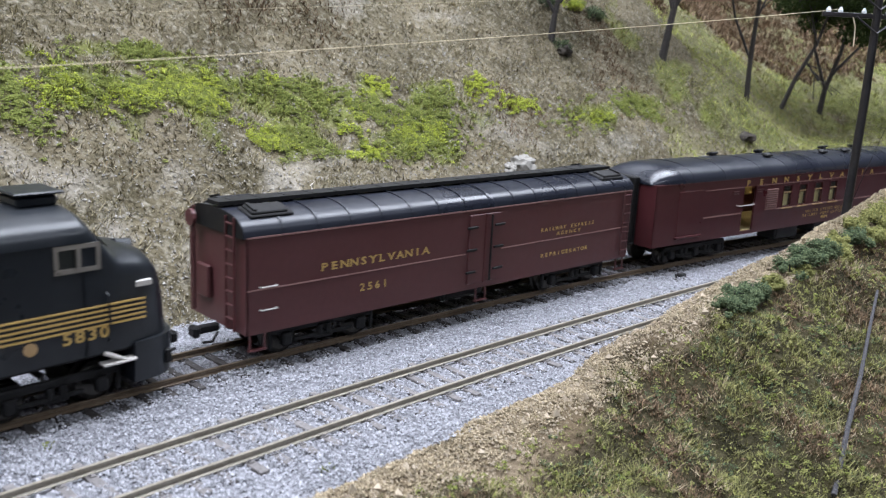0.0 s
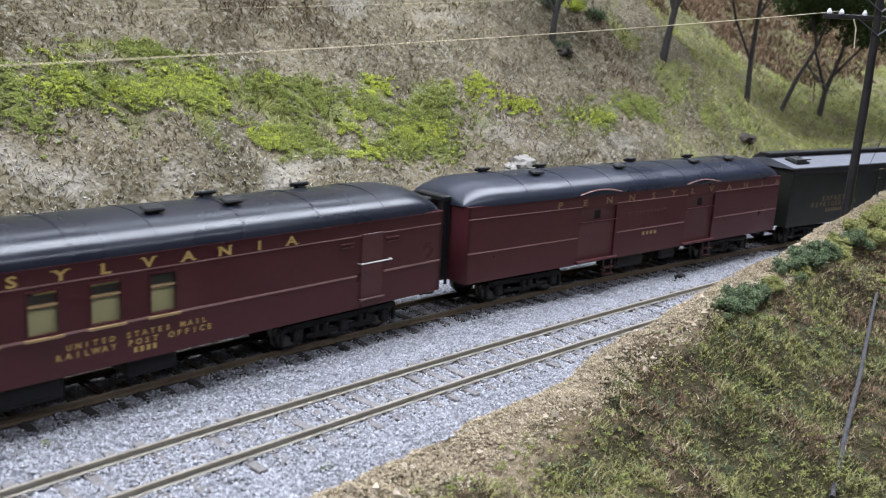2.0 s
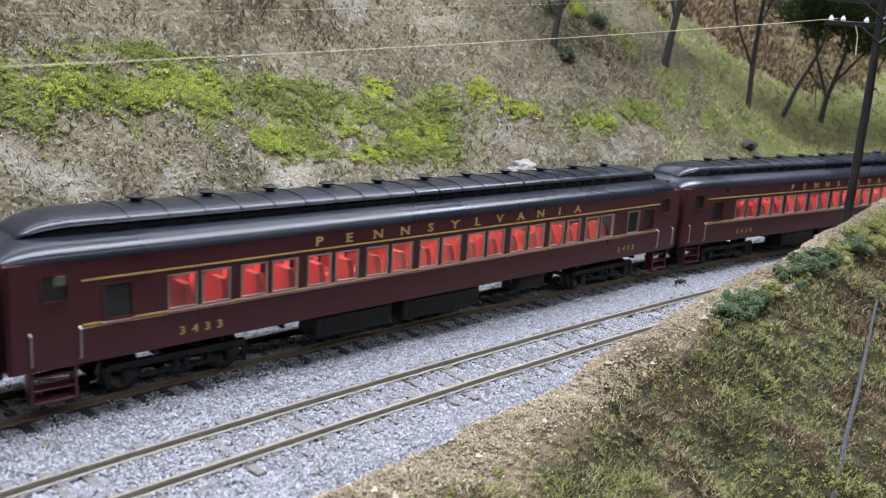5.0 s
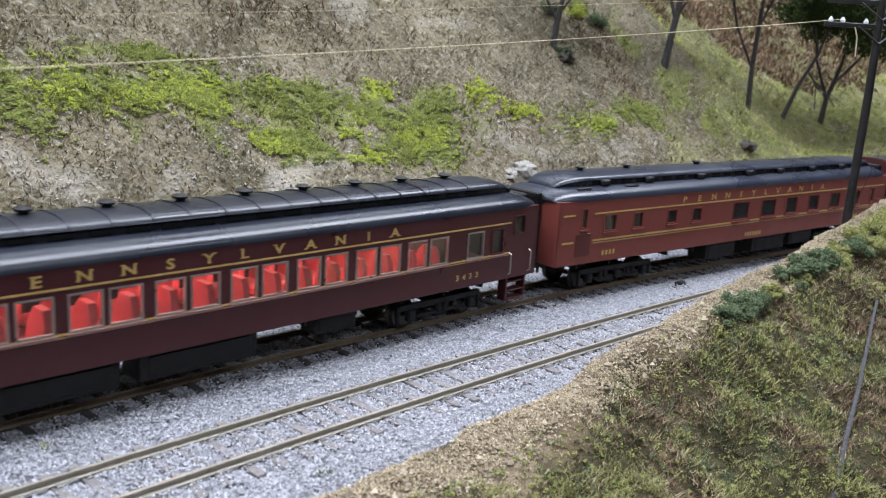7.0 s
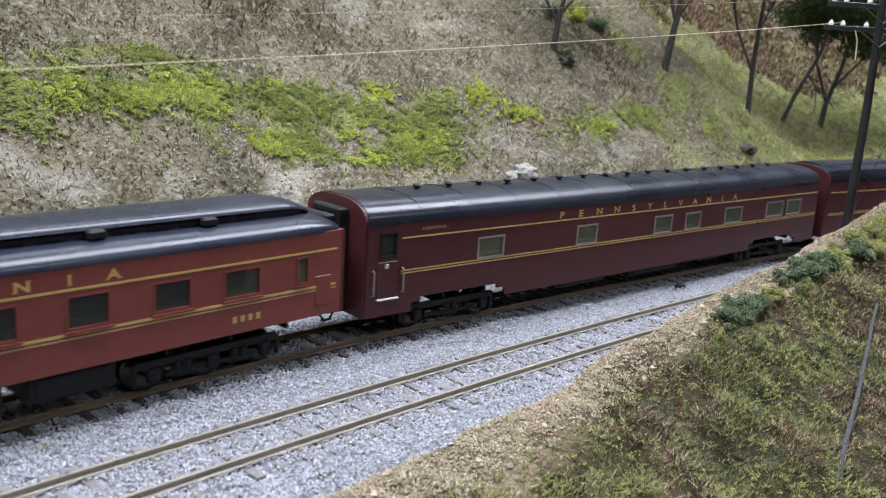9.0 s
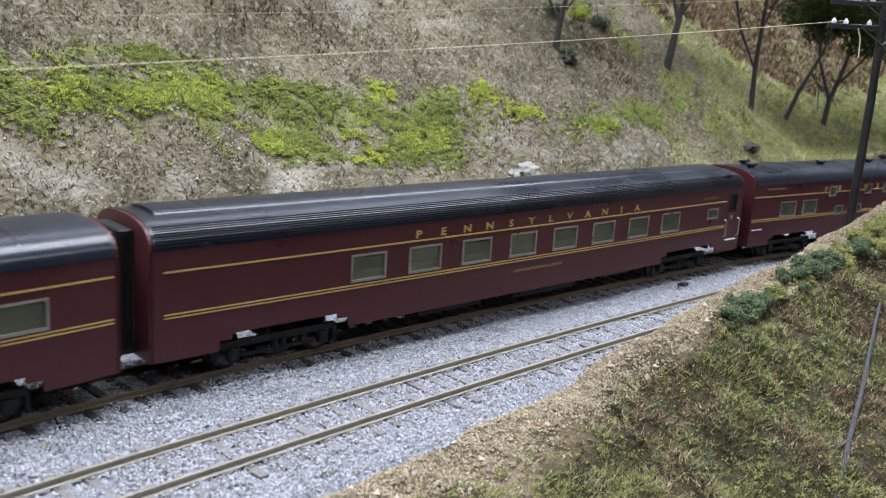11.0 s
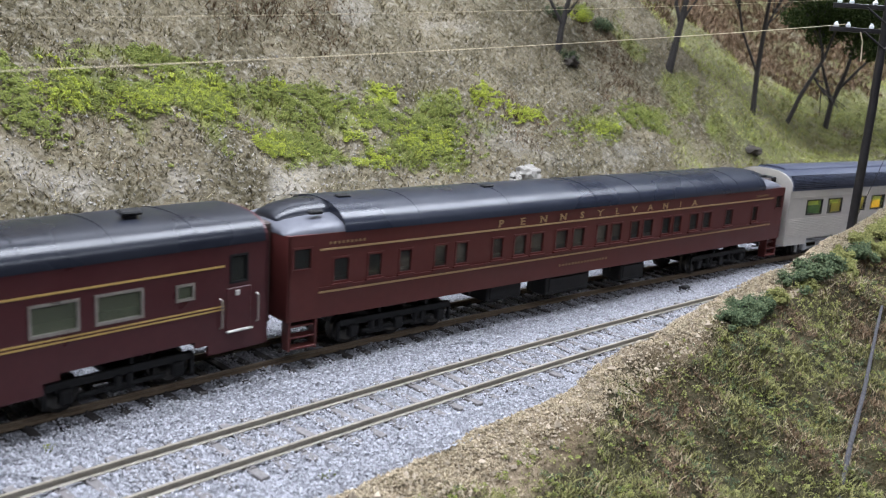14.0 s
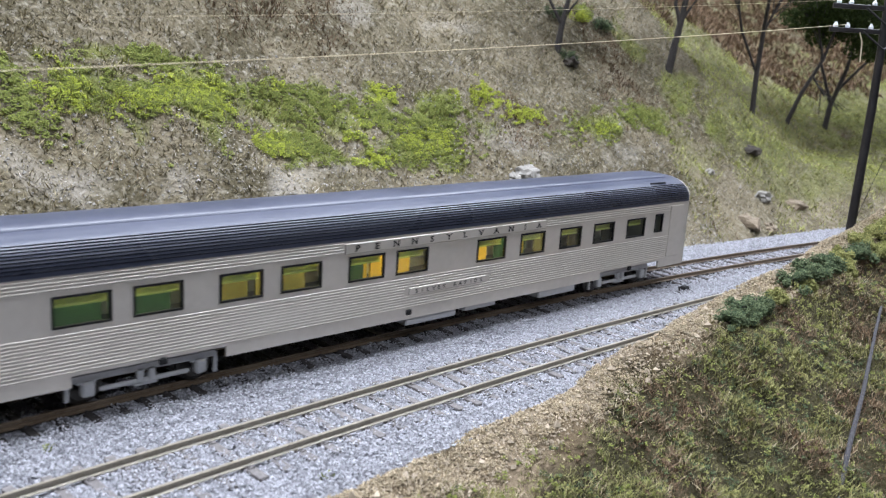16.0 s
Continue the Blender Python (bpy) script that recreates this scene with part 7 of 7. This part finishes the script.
# --- cab unit at the head, nose towards the cars
def locomotive():
    L = 0.2455
    e = vehicle("diesel_locomotive", "dark green streamlined cab diesel with gold stripes", -0.3555, L)
    tagged(e, category="locomotive")
    R = L / 2
    X = lambda q: R + q / 1000
    w = WIDE
    part("body", shell(L - 0.028, LOCOGREEN, [(X(-35) + 0.014, X(-24.6) + 0.014, 0.0372, 0.0430)], 0.0150, 0.0440, w, end_door=False), LOCOGREEN, e).location = (-0.014, 0, 0)
    rf = roof_loft(L - 0.028, w, 0.0438, 0.0512, 2.5)
    ob = part("roof", rf, LOCOGREEN, e, "near-black rounded roof", True)
    ob.location = (-0.014, 0, 0)
    g, rings = Geo(), []
    for x, zt, wk, p in ((-28.2, 0.0512, 1.0, 2.6), (-26.5, 0.0500, 1.0, 2.6), (-20.0, 0.0405, 0.995, 3.4), (-18, 0.0396, 0.98, 3.2), (-13, 0.0392, 0.93, 2.8), (-10, 0.0385, 0.87, 2.6), (-8.0, 0.0365, 0.80, 2.4), (-6.6, 0.0330, 0.72, 2.3), (-5.6, 0.0280, 0.64, 2.2)):
        pr = [(-w * wk / 2, 0.0150)] + arch(w * wk, min(zt - 0.006, 0.0438), zt, p, 16) + [(w * wk / 2, 0.0150)]
        rings.append([(X(x) + (0.0022 * (1 - (z - 0.015) / 0.035) if x > -12 else 0), y, z) for y, z in pr])
    g.loft(rings)
    part("nose", g, LOCOGREEN, e, "rounded bulldog nose", True)
    g, rings = Geo(), []
    for x, wk in ((-16, 1.0), (-9, 0.97), (-5, 0.86), (-2.6, 0.70), (-1.4, 0.5)):
        rings.append([(X(x) + k, y, z) for k, y, z in ((0, -w * wk / 2, 0.0050), (0.0004, -w * wk / 2, 0.0158), (0.0004, w * wk / 2, 0.0158), (0, w * wk / 2, 0.0050))])
    g.loft(rings)
    part("pilot", g, LOCOGREEN, e, "dark green pilot skirt", True)
    part("step_hole", Geo().box((X(-5.2), -w * 0.425, 0.0095), (0.0020, 0.0030, 0.0040), 0.0004), BLACK, e)
    for s in (-1, 1):
        y = s * w / 2
        wd = window(e, X(-35), X(-24.6), 0.0372, 0.0430, y, s, CHROME, SMOKED, 0.0011)
        part("mullion", Geo().box((X(-29.6), y, 0.0401), (0.0010, 0.0009, 0.0058)), CHROME, wd)
        part("windshield", Geo().add([(X(-26.2), s * 0.0015, 0.0496), (X(-26.0), s * 0.0140, 0.0470), (X(-20.6), s * 0.0150, 0.0412), (X(-20.2), s * 0.0015, 0.0420)], [(0, 1, 2, 3)]), BLACK, e)
        g = Geo()
        for k in range(5):
            z = 0.0297 - k * 0.00125
            g.box((X(-75), y + s * 0.0001, z - 0.0024), (0.125, 0.0003, 0.00050))
        part("gold_stripes", g, GOLD, e, "five thin gold stripes")
        part("number_board", Geo().box((X(-12.2), s * w * 0.463, 0.0309), (0.0048, 0.0010, 0.0018), 0.0003), PALE, e)
        part("emblem", Geo().tube([(X(-42), y - s * 0.0002, 0.0200), (X(-42), y + s * 0.0002, 0.0200)], 0.0017, 10), BUFF, e)
        part("cab_step", Geo().box((X(-20), y - s * 0.0006, 0.0118), (0.0090, 0.0034, 0.0007), 0.0002).tube([(X(-24), y, 0.0150), (X(-18), y, 0.0118)], 0.0006, 5), PALE, e, "pale cab step")
        handrail(e, [(X(-22.8), y, 0.0180), (X(-22.8), y + s * 0.0012, 0.0185), (X(-22.8), y + s * 0.0012, 0.0300), (X(-22.8), y, 0.0305)], LOCOGREEN)
    part("lettering", lettering("5830", X(-33.2), X(-23.8), 0.0192, 0.0030, -w / 2 - 0.0002, 1.2), GOLD, e, "gold road number")
    part("headlight", Geo().tube([(X(-11.5), 0, 0.0372), (X(-7.2), 0, 0.0366)], [0.0022, 0.0024], 14), LOCOGREEN, e)
    part("roof_box", Geo().box((X(-33), 0, 0.0522), (0.010, 0.011, 0.0030), 0.0008).box((X(-33), 0, 0.0543), (0.012, 0.013, 0.0008), 0.0003), LOCOGREEN, e)
    for x in (-70, -100, -130, -160):
        part("roof_fan", Geo().tube([(X(x), 0, 0.0505), (X(x), 0, 0.0526)], 0.0065, 18), BLACK, e)
    under(e, L - 0.02, [(X(-120), 0.050, -0.0095, 0.012, 0.0045, 0.0140)], 0.0152)
    for s in (-1, 1):
        truck(e, s * 0.0770, 3, base=0.046)
        coupler(e, s * (R - 0.0030), s)


locomotive()
red_express_car()
mail_car()
baggage_car()
green_express_car()
coach(0.798)
coach(1.086)
parlour_car()
sleepers()
lounge_car()
silver_car()

SPEED = 0.19049


def car_pose(front, L, t):
    """Where a car stands at t: both trucks on the far track."""
    s = front - SPEED * t
    a, b = at(s + 0.16 * L), at(s + 0.84 * L)
    d, c = (b - a), (a + b) / 2
    return pose(c.x, c.y, 0, 0, 0, math.degrees(math.atan2(d.y, d.x)))


def motions():
    for ob, front, L in TRAIN:
        walk(ob, [(0.5 * k, car_pose(front, L, 0.5 * k)) for k in range(33)])


motions()
